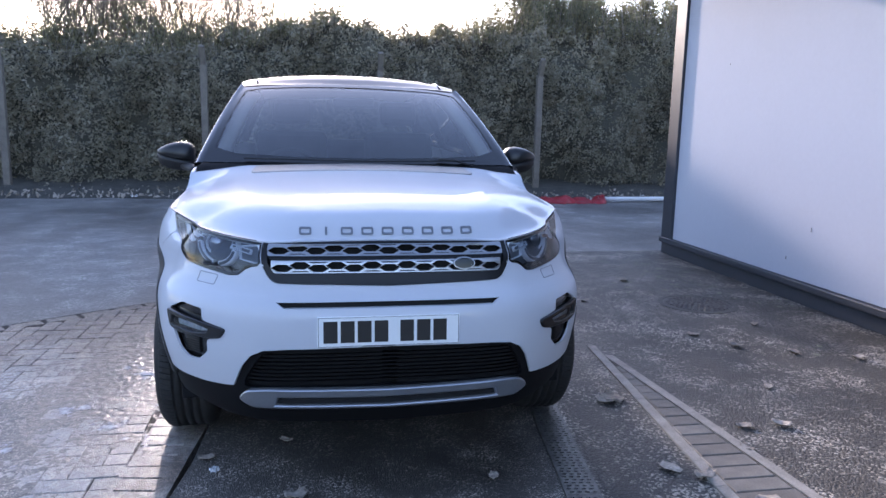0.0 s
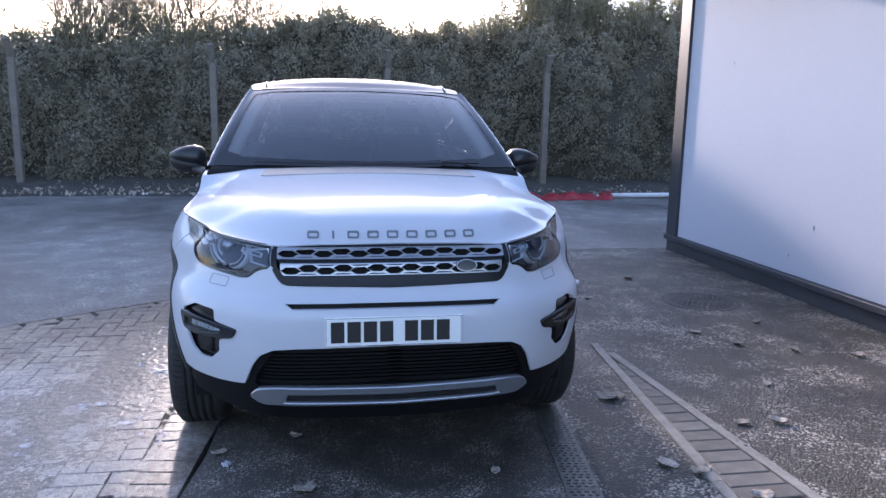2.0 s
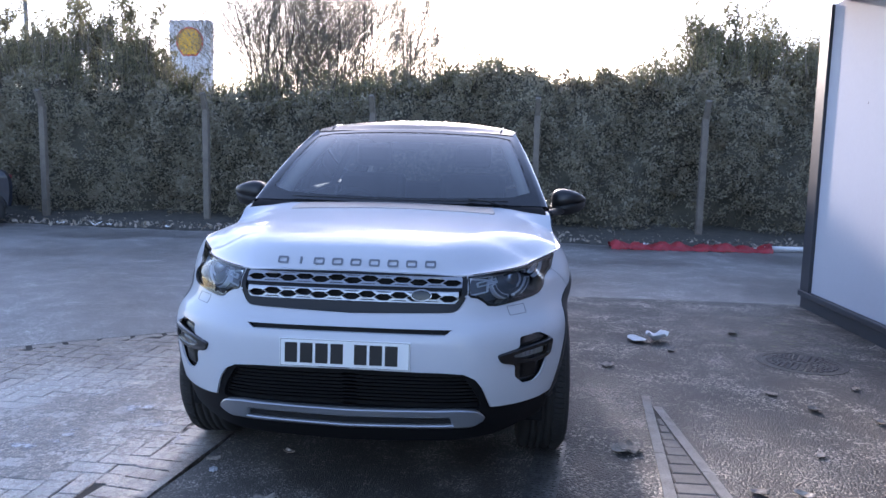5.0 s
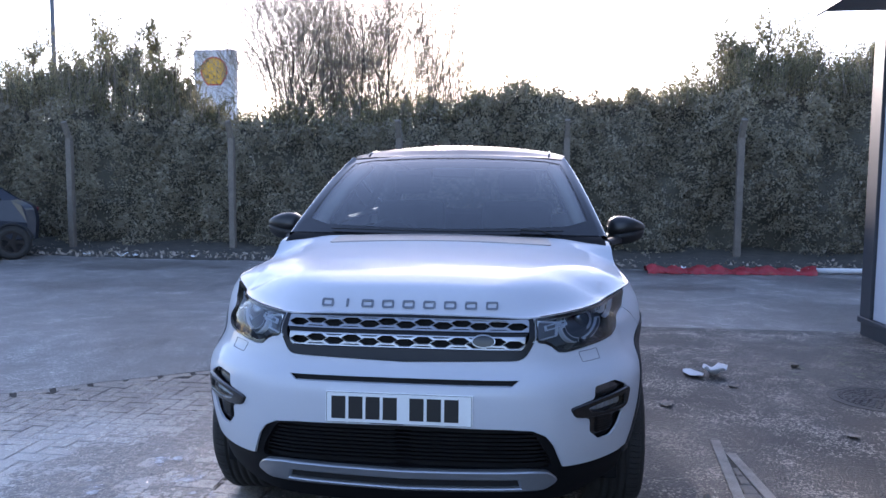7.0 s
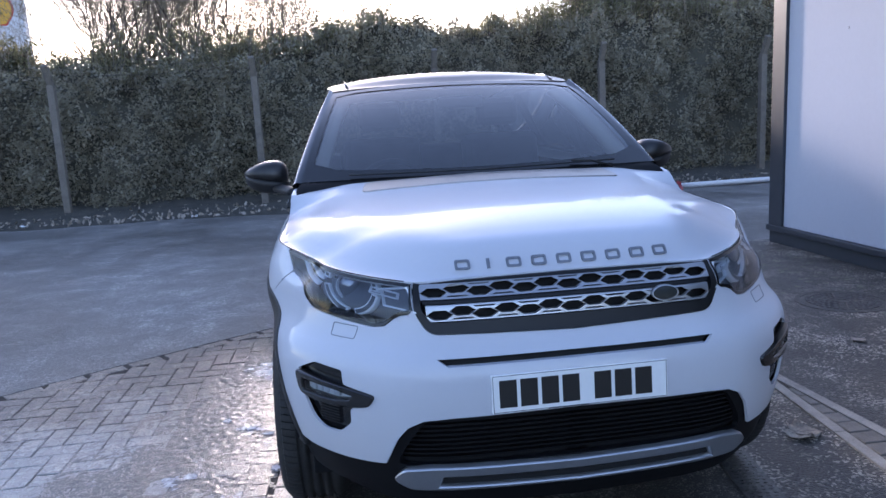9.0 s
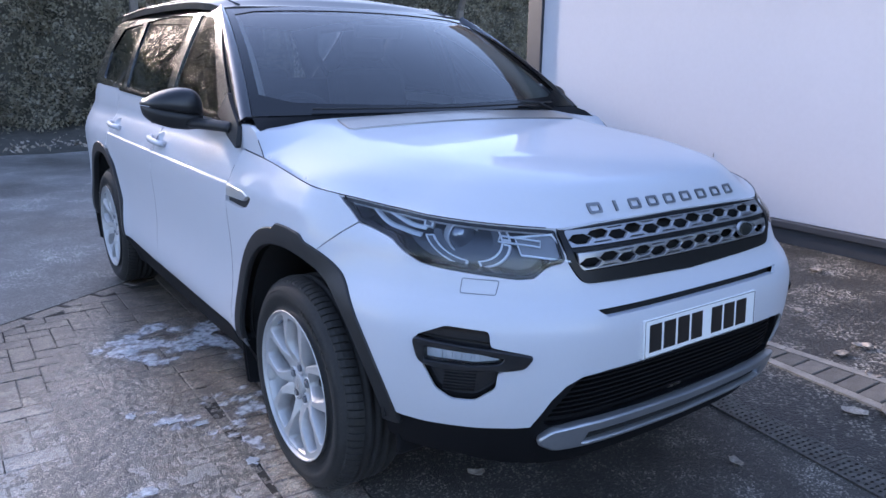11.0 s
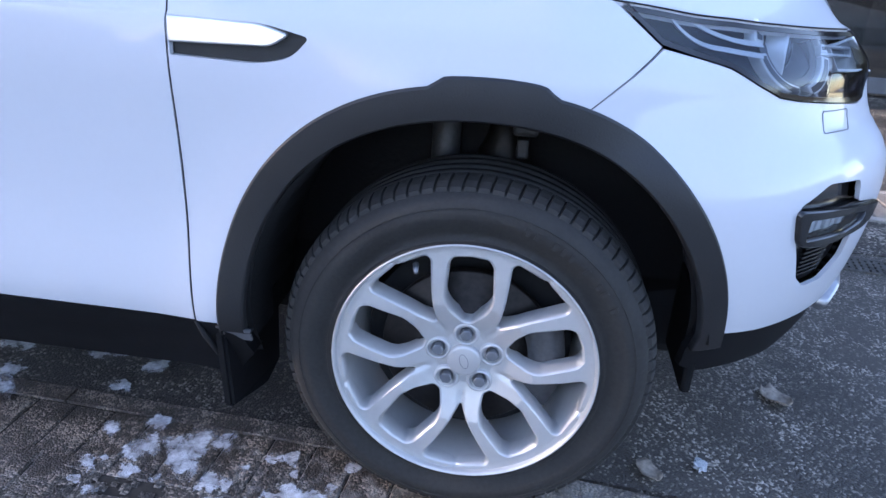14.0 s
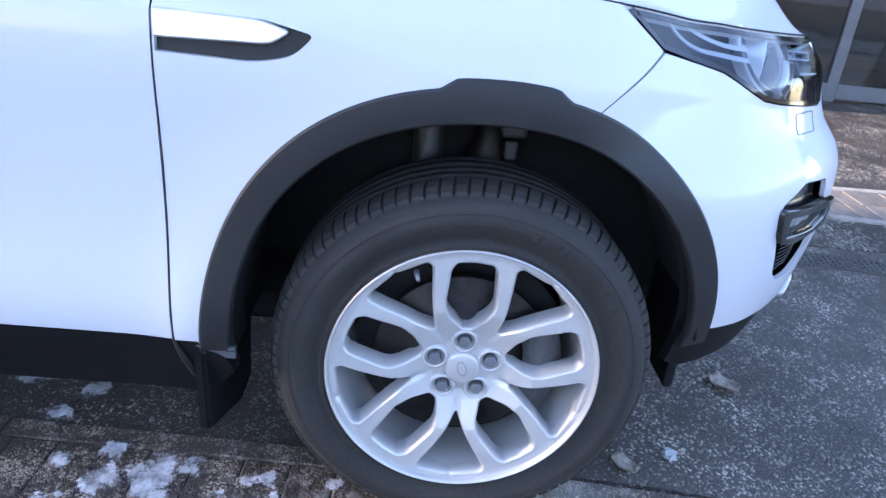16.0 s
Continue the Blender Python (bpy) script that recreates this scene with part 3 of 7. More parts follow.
half += sorted([q for q in grille_low if q[1] < 0.885 and q[0] > 1e-3], key=lambda q: -q[0])
bumper_out = [*half, (0.0, 0.806), *[(-s, z) for s, z in half[::-1]]]
bumper_out = [q for i, q in enumerate(bumper_out) if np.hypot(q[0] - bumper_out[i - 1][0], q[1] - bumper_out[i - 1][1]) > 1e-4]
bumper = skinned("bumper", skin, grown(bumper_out, -0.0010), [FOG, both(FOG), SLOT], PAINT, car, 0.009, step=0.022, fine=0.010)
# black sheet painted as the shade deep in the slot
skinned("slot_shade", skin, grown(SLOT, 0.01), [], DARK, bumper, 0, lift=-0.025)
skinned("slot_lip", skin, [fx(-0.384, 0.7365), fx(0.384, 0.7365), fx(0.375, 0.732), fx(-0.375, 0.732)], [], PAINT, bumper, 0.02, lift=0.001)
for f in (1, -1):
    g = (lambda p: np.asarray(p)) if f > 0 else both
    # washer cover
    w = rounded([fx(0.622, 0.831), fx(0.692, 0.834), fx(0.705, 0.798), fx(0.638, 0.796)], 0.006)
    mesh_ob("washer_joint", *tube(skin(g(resample(w, 0.01)), 0.0005), 0.0014, 6, True), SATIN_GREY, bumper)
    # fog lamp recess
    fog = skinned("fog_lamp", skin, g(grown(FOG, 0.002)), [], GLOSS_BLACK, car, 0.0, "gloss black fog lamp bezel with a clear lamp", lift=-0.022, step=0.02)
    for k in range(7):
        zz = 0.533 + k * 0.0095
        rib = [fx(0.705, zz), fx(0.765, zz), fx(0.765, zz + 0.004), fx(0.705, zz + 0.004)]
        skinned("rib", skin, g(rib), [], GLOSS_BLACK, fog, 0.008, lift=-0.013, step=0.02)
    bez = rounded([fx(0.592, 0.650), fx(0.69, 0.667), fy(0.300, 0.682), fy(0.302, 0.672), fy(0.290, 0.618), fx(0.765, 0.606), fx(0.64, 0.612), fx(0.608, 0.620)], [0.01, 0.02, 0.006, 0.006, 0.02, 0.02, 0.02, 0.012], 4)
    hole = rounded([fx(0.648, 0.646), fx(0.70, 0.657), fx(0.800, 0.667), fx(0.800, 0.624), fx(0.71, 0.619), fx(0.660, 0.628)], 0.008, 3)
    skinned("bezel", skin, g(bez), [g(hole)], GLOSS_BLACK, fog, 0.035, lift=0.010, step=0.012, fine=0.007, bevel=0.003)
    skinned("reflector", skin, g(grown(hole, 0.002)), [], GUIDE, fog, 0, lift=-0.020, step=0.012)
    for k in range(5):
        xx = 0.70 + 0.018 * k
        skinned("facet", skin, g([fx(xx, 0.630), fx(xx + 0.009, 0.630), fx(xx + 0.009, 0.657), fx(xx, 0.657)]), [], GUIDE, fog, 0.01, lift=-0.010 - 0.002 * (k % 2), step=0.02, bevel=0.002)
    skinned("lens", skin, g(grown(hole, -0.001)), [], LENS, fog, 0, lift=0.003, step=0.012)

# ---- lower front: intake, valance and skid bar ----
low = [fx(x, 0.60) for x in (0.0, 0.3, 0.42)] + [fx(0.50, 0.575), fx(0.55, 0.52), fx(0.585, 0.436), fx(0.68, 0.43), fx(0.78, 0.432), fy(0.400, 0.440), fy(0.435, 0.395), fy(0.438, 0.345), fx(0.80, 0.325), fx(0.70, 0.315), fx(0.60, 0.29), (0.0, 0.26)]
low = low + [(-s, z) for s, z in low[::-1][1:-1]]
valance = skinned("valance", skin, low, [rounded([fx(-0.53, 0.47), fx(-0.46, 0.575), fx(0.46, 0.575), fx(0.53, 0.47), fx(0.54, 0.43), fx(-0.54, 0.43)], 0.02)], SHADED_PLASTIC, car, 0.02, lift=-0.012, step=0.03)
# sheet whose blackness stands in for shade behind the slats
skinned("intake_shade", skin, [fx(-0.56, 0.41), fx(0.56, 0.41), fx(0.5, 0.60), fx(-0.5, 0.60)], [], DARK, valance, 0, lift=-0.07, step=0.05)
for k in range(9):
    zz = 0.445 + k * 0.0155
    ww = 0.545 - 0.10 * max(0, (zz - 0.46)) / 0.13
    skinned("intake_slat", skin, [fx(-ww, zz), fx(ww, zz), fx(ww, zz + 0.0055), fx(-ww, zz + 0.0055)], [], MESH_BLACK, valance, 0.03, lift=-0.028, step=0.05, fine=0.03)
skid_o = rounded([fx(-0.515, 0.420), fx(-0.44, 0.428), fx(0.0, 0.418), fx(0.44, 0.428), fx(0.515, 0.420), fx(0.545, 0.385), fx(0.50, 0.358), fx(0.0, 0.345), fx(-0.50, 0.358), fx(-0.545, 0.385)], [0.02, 0.02, 0.0, 0.02, 0.02, 0.02, 0.02, 0, 0.02, 0.02])
skid_h = rounded([fx(-0.41, 0.404), fx(0.0, 0.394), fx(0.41, 0.404), fx(0.425, 0.362), fx(0.0, 0.350), fx(-0.425, 0.362)], 0.006)
skid = skinned("skid_bar", skin, skid_o, [skid_h], SILVER, car, 0.03, "satin silver skid bar", lift=0.016, step=0.02, bevel=0.006)
skinned("skid_insert", skin, grown(skid_h, 0.003), [], DARK, skid, 0, lift=-0.004, step=0.02)

# ---- number plate, with plain bars for its characters ----
plate = new("number_plate")
plate.parent = car
tagged(plate, "white front number plate with black characters")
pm = Matrix.Translation((-0.008, 0.000, 0.6525)) @ Matrix.Rotation(radians(90 - 3.5), 4, "X")
bm = bmesh.new()
box(bm, -0.26, 0.26, -0.0555, 0.0555, -0.012, 0.006, bevel=0.0025, m=pm)
part("plate_board", bm, PLATE, plate)
bm = bmesh.new()
for a in (-1, 1):
    box(bm, -0.256, 0.256, a * 0.0525 - 0.0007, a * 0.0525 + 0.0007, 0.006, 0.0068, m=pm)
    box(bm, a * 0.2555 - 0.0007, a * 0.2555 + 0.0007, -0.0525, 0.0525, 0.006, 0.0068, m=pm)
part("plate_border", bm, INK, plate)
for i in range(7):
    cx = -0.213 + 0.061 * i + (0.033 if i > 3 else 0)
    bm = bmesh.new()
    box(bm, cx - 0.025, cx + 0.025, -0.0395, 0.0395, 0.006, 0.0075, m=pm)
    part("character_bar", bm, INK, plate)
bm = bmesh.new()
box(bm, -0.10, 0.02, -0.0545, -0.0515, 0.006, 0.0072, m=pm)
part("maker_bar", bm, INK, plate)

# ---- grille ----
grille = skinned("grille", skin, grown(GRILLE, -0.002), [rounded([fx(-0.440, 0.952), fx(0.440, 0.952), fx(0.440, 0.884), fx(0.415, 0.850), fx(-0.415, 0.850), fx(-0.440, 0.884)], 0.012)], SATIN_BLACK, car, 0.02, "black grille with two silver honeycomb bars", lift=0.004, step=0.02)
# shade behind the honeycomb, put in as a near-black sheet
skinned("grille_shade", skin, [fx(-0.45, 0.958), fx(0.45, 0.958), fx(0.45, 0.84), fx(-0.45, 0.84)], [], DARK, grille, 0, lift=-0.05, step=0.05)


def honeycomb(z0, z1, x_end, cells):
    """One silver bar of the grille: six-sided openings standing high and low by turns, with slits between."""
    holes, p = [], 2 * (x_end - 0.006) / cells
    b0, b1 = z0 + 0.0035, z1 - 0.0035
    h = b1 - b0
    for i in range(cells):
        cx = -x_end + 0.006 + p * (i + 0.5)
        at = (lambda v: b1 - v * h) if i % 2 else (lambda v: b0 + v * h)
        holes.append([fx(cx + u * p, at(v)) for u, v in ((-0.26, 0.0), (0.26, 0.0), (0.61, 0.37), (0.26, 0.74), (-0.26, 0.74), (-0.61, 0.37))])
        if 0 < i < cells - 1:
            holes.append([fx(cx + u * p, at(v)) for u, v in ((-0.55, 1.0), (0.55, 1.0), (0.38, 0.86), (-0.38, 0.86))])
    return skinned("honeycomb_bar", skin, [fx(-x_end, z1), fx(x_end, z1), fx(x_end, z0), fx(-x_end, z0)], holes, SILVER, grille, 0.011, "silver honeycomb bar", lift=0.003, step=0.05, fine=0.012, bevel=0.0006)


honeycomb(0.913, 0.953, 0.440, 13)
honeycomb(0.853, 0.897, 0.428, 13)
skinned("grille_bar", skin, [fx(-0.44, 0.910), fx(0.44, 0.910), fx(0.435, 0.900), fx(-0.435, 0.900)], [], SATIN_BLACK, grille, 0.02, lift=-0.004, step=0.04)
bz, bx = 0.884, 0.281
oval = [fx(bx + 0.040 * math.cos(t), bz + 0.021 * math.sin(t)) for t in np.linspace(0, 2 * math.pi, 33)[:-1]]
badge = skinned("badge", skin, oval, [], BADGE, grille, 0.012, "dark oval badge with a silver rim", lift=0.012, step=0.01, fine=0.006)
skinned("badge_rim", skin, grown(oval, 0.0015), [grown(oval, -0.0015)], SILVER, badge, 0.01, lift=0.015, step=0.05, fine=0.006)


# ---- headlamps ----
for f in (1, -1):
    g = (lambda p: np.asarray(p)) if f > 0 else both
    outline = LAMP_TOP + LAMP
    outline = [q for i, q in enumerate(outline) if np.hypot(q[0] - outline[i - 1][0], q[1] - outline[i - 1][1]) > 1e-4]
    lamp = skinned("headlamp", skin, g(grown(outline, -0.002)), [g(grown(outline, -0.010))], GLOSS_BLACK, car, 0.06, "clear headlamp with a bright ring inside", lift=0.001, step=0.03, fine=0.008)
    skinned("lamp_bowl", skin, g(outline), [], LAMP_SHELL, lamp, 0, lift=-0.06, step=0.03)
    skinned("lamp_lens", skin, g(grown(outline, -0.009)), [], LENS, lamp, 0, lift=0.0, step=0.02)
    # inner works on one raked plane that faces forwards and outwards
    C0, U0, V0 = np.array((0.637, 0.318, 0.930)), np.array((0.694, 0.720, 0.0)), np.array((0.0, 0.49, 0.872))
    N0 = np.cross(V0, U0) / np.linalg.norm(np.cross(V0, U0))
    N0 = N0 if N0[1] < 0 else -N0

    def works(q, lift=0.0, f=f):
        q = np.asarray(q, float)
        return (C0 + q[:, :1] * U0 + q[:, 1:] * V0 + (np.zeros(len(q)) + lift)[:, None] * N0) * (f, 1, 1)

    def ring(k0, k1, a0, a1, n=24):
        ts = [radians(a0 + (a1 - a0) * i / n) for i in range(n + 1)]
        return [(0.115 * k1 * math.cos(t), 0.092 * k1 * math.sin(t)) for t in ts] + [(0.115 * k0 * math.cos(t), 0.092 * k0 * math.sin(t)) for t in ts[::-1]]

    for a0, a1 in ((-78, -2), (-166, -97), (166, 186), (14, 42)):
        skinned("light_ring", works, ring(0.80, 1.0, a0, a1), [], GUIDE, lamp, 0.02, "bright ring segment", step=0.02, fine=0.006, bevel=0.002)
        skinned("ring_core", works, ring(0.835, 0.965, a0 + 2.5, a1 - 2.5), [], LAMP_SHELL, lamp, 0.0, lift=0.0012, step=0.02, fine=0.006)
    skinned("ring_back", works, ring(0.60, 0.79, -196, 16, 48), [], LAMP_SHELL, lamp, 0.03, lift=-0.010, step=0.02, fine=0.008)
    pc = Vector((f * 0.636, 0.338, 0.923))
    rot = Vector((f * 0.30, -1.0, 0.05)).normalized().to_track_quat("X", "Z").to_matrix().to_4x4()
    for name, prof_, mt in (("projector_bezel", [(-0.03, 0.0445), (0.004, 0.045), (0.008, 0.0438), (0.006, 0.041), (-0.004, 0.036)], GUIDE), ("projector", [(-0.006, 0.0400), (0.002, 0.0365), (0.010, 0.031), (0.016, 0.019), (0.018, 0.0005)], PROJECTOR)):
        vs, fs = lathe(prof_, 40)
        mesh_ob(name, [Matrix.Translation(pc) @ rot @ Vector(v) for v in vs], fs, mt, lamp, "clear glass projector" if name == "projector" else "bright projector bezel")
    # indicator: a bright-edged wedge beside the ring
    wedge = [(-0.132, -0.050), (-0.260, -0.058), (-0.232, 0.018), (-0.128, 0.004)]
    skinned("indicator", works, wedge, [grown(wedge, -0.0045)], GUIDE, lamp, 0.014, "bright-edged indicator", step=0.03, fine=0.012, bevel=0.001)
    skinned("indicator_face", works, grown(wedge, -0.004), [], SATIN_GREY, lamp, 0.0, lift=-0.012, step=0.03)
    tongue = [(-0.080, -0.014), (-0.190, -0.024), (-0.196, -0.004), (-0.092, 0.006)]
    skinned("indicator_bar", works, tongue, [grown(tongue, -0.0035)], GUIDE, lamp, 0.012, lift=0.004, step=0.03, fine=0.012, bevel=0.001)
    # light guides from the ring to the outer tip
    for line in (((0.392, 0.927), (0.451, 0.934), (0.502, 0.942), (0.544, 0.963), (0.575, 0.990)), ((0.392, 0.944), (0.448, 0.950), (0.490, 0.961), (0.520, 0.973), (0.540, 0.984))):
        mid = spline([fy(y, z) for y, z in line], 6)
        wide = np.linspace(0.0030, 0.0020, len(mid))[:, None] * (0, 1)
        skinned("side_light", skin, g(np.vstack([mid - wide, (mid + wide)[::-1]])), [], GUIDE, lamp, 0.012, "bright curved side light", lift=-0.008, step=0.015, fine=0.006, bevel=0.001)

# ---- bonnet ----
RIM = skin(np.vstack([SEAM[SEAM[:, 0] < fy(1.165, 1.053)[0]], [fy(1.172, 1.0585), fy(1.202, 1.081), fy(1.235, 1.108), fy(1.268, 1.1325)]]))
CENTRE_Z = smooth_fn([0.1, 0.20, 0.35, 0.60, 0.90, 1.10, 1.40], [1.035, 1.050, 1.083, 1.112, 1.135, 1.153, 1.200])
EDGE = RIM[:, :2]
EDGE2 = np.vstack([EDGE[::-1] * (-1, 1), EDGE[1:]])


def bonnet_z(p):
    """Height of the bonnet over its plan."""
    ax = np.abs(p[:, 0])
    zl = np.interp(p[:, 1], RIM[:, 1], RIM[:, 2])
    top = CENTRE_Z(p[:, 1]) - 0.042 * (ax / 0.8) ** 2
    line = 0.50 + 0.13 * (p[:, 1] - 0.3) / 0.8
    top = top + 0.007 * (1 - step01(ax, line - 0.08, line + 0.08)) - 0.004
    in_side = np.clip((np.interp(p[:, 1], RIM[:, 1], RIM[:, 0]) - ax) / 0.30, 0, 1)
    in_front = np.clip((p[:, 1] - np.interp(ax, RIM[:, 0], RIM[:, 1])) / (0.115 + 0.14 * step01(ax, 0.32, 0.66)), 0, 1)
    return zl + (top - zl) * (1 - (1 - in_side) ** 2.2) * (1 - (1 - in_front) ** 2.3)


def bonnet_fn(q, lift=0.0):
    q = np.asarray(q, float)
    return np.stack([q[:, 0], q[:, 1], bonnet_z(q) + lift], 1)


rear = spline([(0.843, 1.276), (0.80, 1.322), (0.70, 1.322), (0.5, 1.292), (0.25, 1.262), (0, 1.254)], 8)
outl = np.vstack([EDGE2, rear, rear[::-1][1:] * (-1, 1)])
extra = []
for off in (0.002, 0.006, 0.013, 0.024, 0.038, 0.055):
    e = grown(np.vstack([EDGE2, rear, rear[::-1][1:] * (-1, 1)]), -off)[: len(EDGE2)]
    extra.append(resample(e, 0.02)[: -int(1.7 / 0.02)])
scoop_o = rounded([(-0.555, 1.122), (-0.3, 1.106), (0.3, 1.106), (0.555, 1.122), (0.535, 1.262), (0.3, 1.246), (-0.3, 1.246), (-0.535, 1.262)], [0.03, 0.1, 0.1, 0.03, 0.005, 0, 0, 0.005])
bonnet = skinned("bonnet", bonnet_fn, grown(outl, -0.002), [], PAINT, car, 0.02, "white bonnet", step=0.025, fine=0.012, extra=np.vstack(extra))
skinned("bonnet_panel", bonnet_fn, scoop_o, [], material("grey_panel", (0.34, 0.325, 0.31), 0.28, metal=0.6, var=0.1, coat=0.3), bonnet, 0.008, "grey panel at the rear of the bonnet", lift=0.006, step=0.03, bevel=0.002)
# the model name as nine plain blocks: hollow rounded frames, and one narrow bar
def nose_fn(q, lift=0.0):
    """Points (x, height) on the bonnet's nose."""
    out = []
    for x, z in np.asarray(q, float):
        cand = np.stack([np.full(60, x), float(np.interp(abs(x), EDGE[:, 0], EDGE[:, 1])) + np.linspace(0.0005, 0.09, 60)], 1)
        out.append((x, float(np.interp(z, bonnet_z(cand), cand[:, 1])) - lift, z + 0.3 * lift))
    return np.array(out)


for i in range(9):
    cx, w, h = -0.305 + 0.0765 * i, (0.0225 if i != 1 else 0.0042), 0.0135
    o = np.array([(cx - w, 0.995 - h), (cx + w, 0.995 - h), (cx + w, 0.995 + h), (cx - w, 0.995 + h)])
    c = np.array([(cx - w + 0.0072, 0.995 - h + 0.0066), (cx + w - 0.0072, 0.995 - h + 0.0066), (cx + w - 0.0072, 0.995 + h - 0.0066), (cx - w + 0.0072, 0.995 + h - 0.0066)])
    skinned("name_bar", nose_fn, rounded(o, 0.007 if i != 1 else 0.001, 3), [] if i == 1 else [rounded(c, 0.003, 2)], SATIN_GREY, bonnet, 0.0045, lift=0.005, step=0.02, fine=0.006)

# ---- greenhouse ----
def screen_fn(u, v):
    """The windscreen, u across from -1 to 1, v up."""
    lo = Vector((0.812 * u, 1.262 + 0.133 * u * u, 1.180 - 0.007 * u * u))
    hi = Vector((0.640 * u, 2.055 + 0.060 * u * u, 1.614 - 0.026 * u * u))
    p = lo.lerp(hi, v)
    k = 4 * v * (1 - v)
    return p + Vector((0, -0.018 * k, 0.030 * k))


def flank_x(z):
    return 0.855 - 0.33 * (z - 1.14) - 0.25 * (z - 1.14) ** 2


def flank_fn(side):
    return lambda q, lift=0.0: np.stack([side * (flank_x(np.asarray(q)[:, 1]) + lift - 0.03 * np.clip((np.asarray(q)[:, 0] - 3.2) / 1.0, 0, 2) ** 2), np.asarray(q)[:, 0], np.asarray(q)[:, 1]], 1)


patch("windscreen", lambda a, b: screen_fn(2 * a - 1, b), 24, 16, SCREEN, car, "dark-looking windscreen").visible_shadow = False
# black border printed on the screen
vs, fs = [], []
outer = [(-1, 0), (-1, 1), (1, 1), (1, 0)]
fr = [(u, v, (abs(u) / 1.0)) for u, v in resample(np.array([(-1, 0.0), (1, 0.0), (1, 1.0), (-1, 1.0)]), 0.08)]
for u, v, _ in fr:
    iu, iv = u * 0.965, min(max(v, 0.045 + 0.05 * u * u), 0.94)
    if abs(u) > 0.9:
        iv = min(max(v, 0.14), 0.90)
        iu = math.copysign(0.955, u)
    vs += [screen_fn(u, v) + Vector((0, -0.0015, 0.003)), screen_fn(iu, iv) + Vector((0, -0.0015, 0.003))]
n = len(fr)
fs = [(2 * i, 2 * ((i + 1) % n), 2 * ((i + 1) % n) + 1, 2 * i + 1) for i in range(n)]
mesh_ob("screen_border", vs, fs, GLOSS_BLACK, car)
ROOF_Z = smooth_fn([2.0, 2.12, 2.25, 2.45, 2.8, 3.3, 3.9, 4.3], [-0.005, 0.0, 0.046, 0.076, 0.090, 0.085, 0.05, 0.0])


def roof_fn(q, lift=0.0):
    q = np.asarray(q, float)
    c = np.clip(np.abs(q[:, 0]) / 0.68, 0, 1)
    return np.stack([q[:, 0], q[:, 1], 1.582 + ROOF_Z(q[:, 1]) * (1 - 0.45 * c**2) + 0.034 * np.sqrt(np.maximum(1 - c**2.6, 0)) + lift], 1)


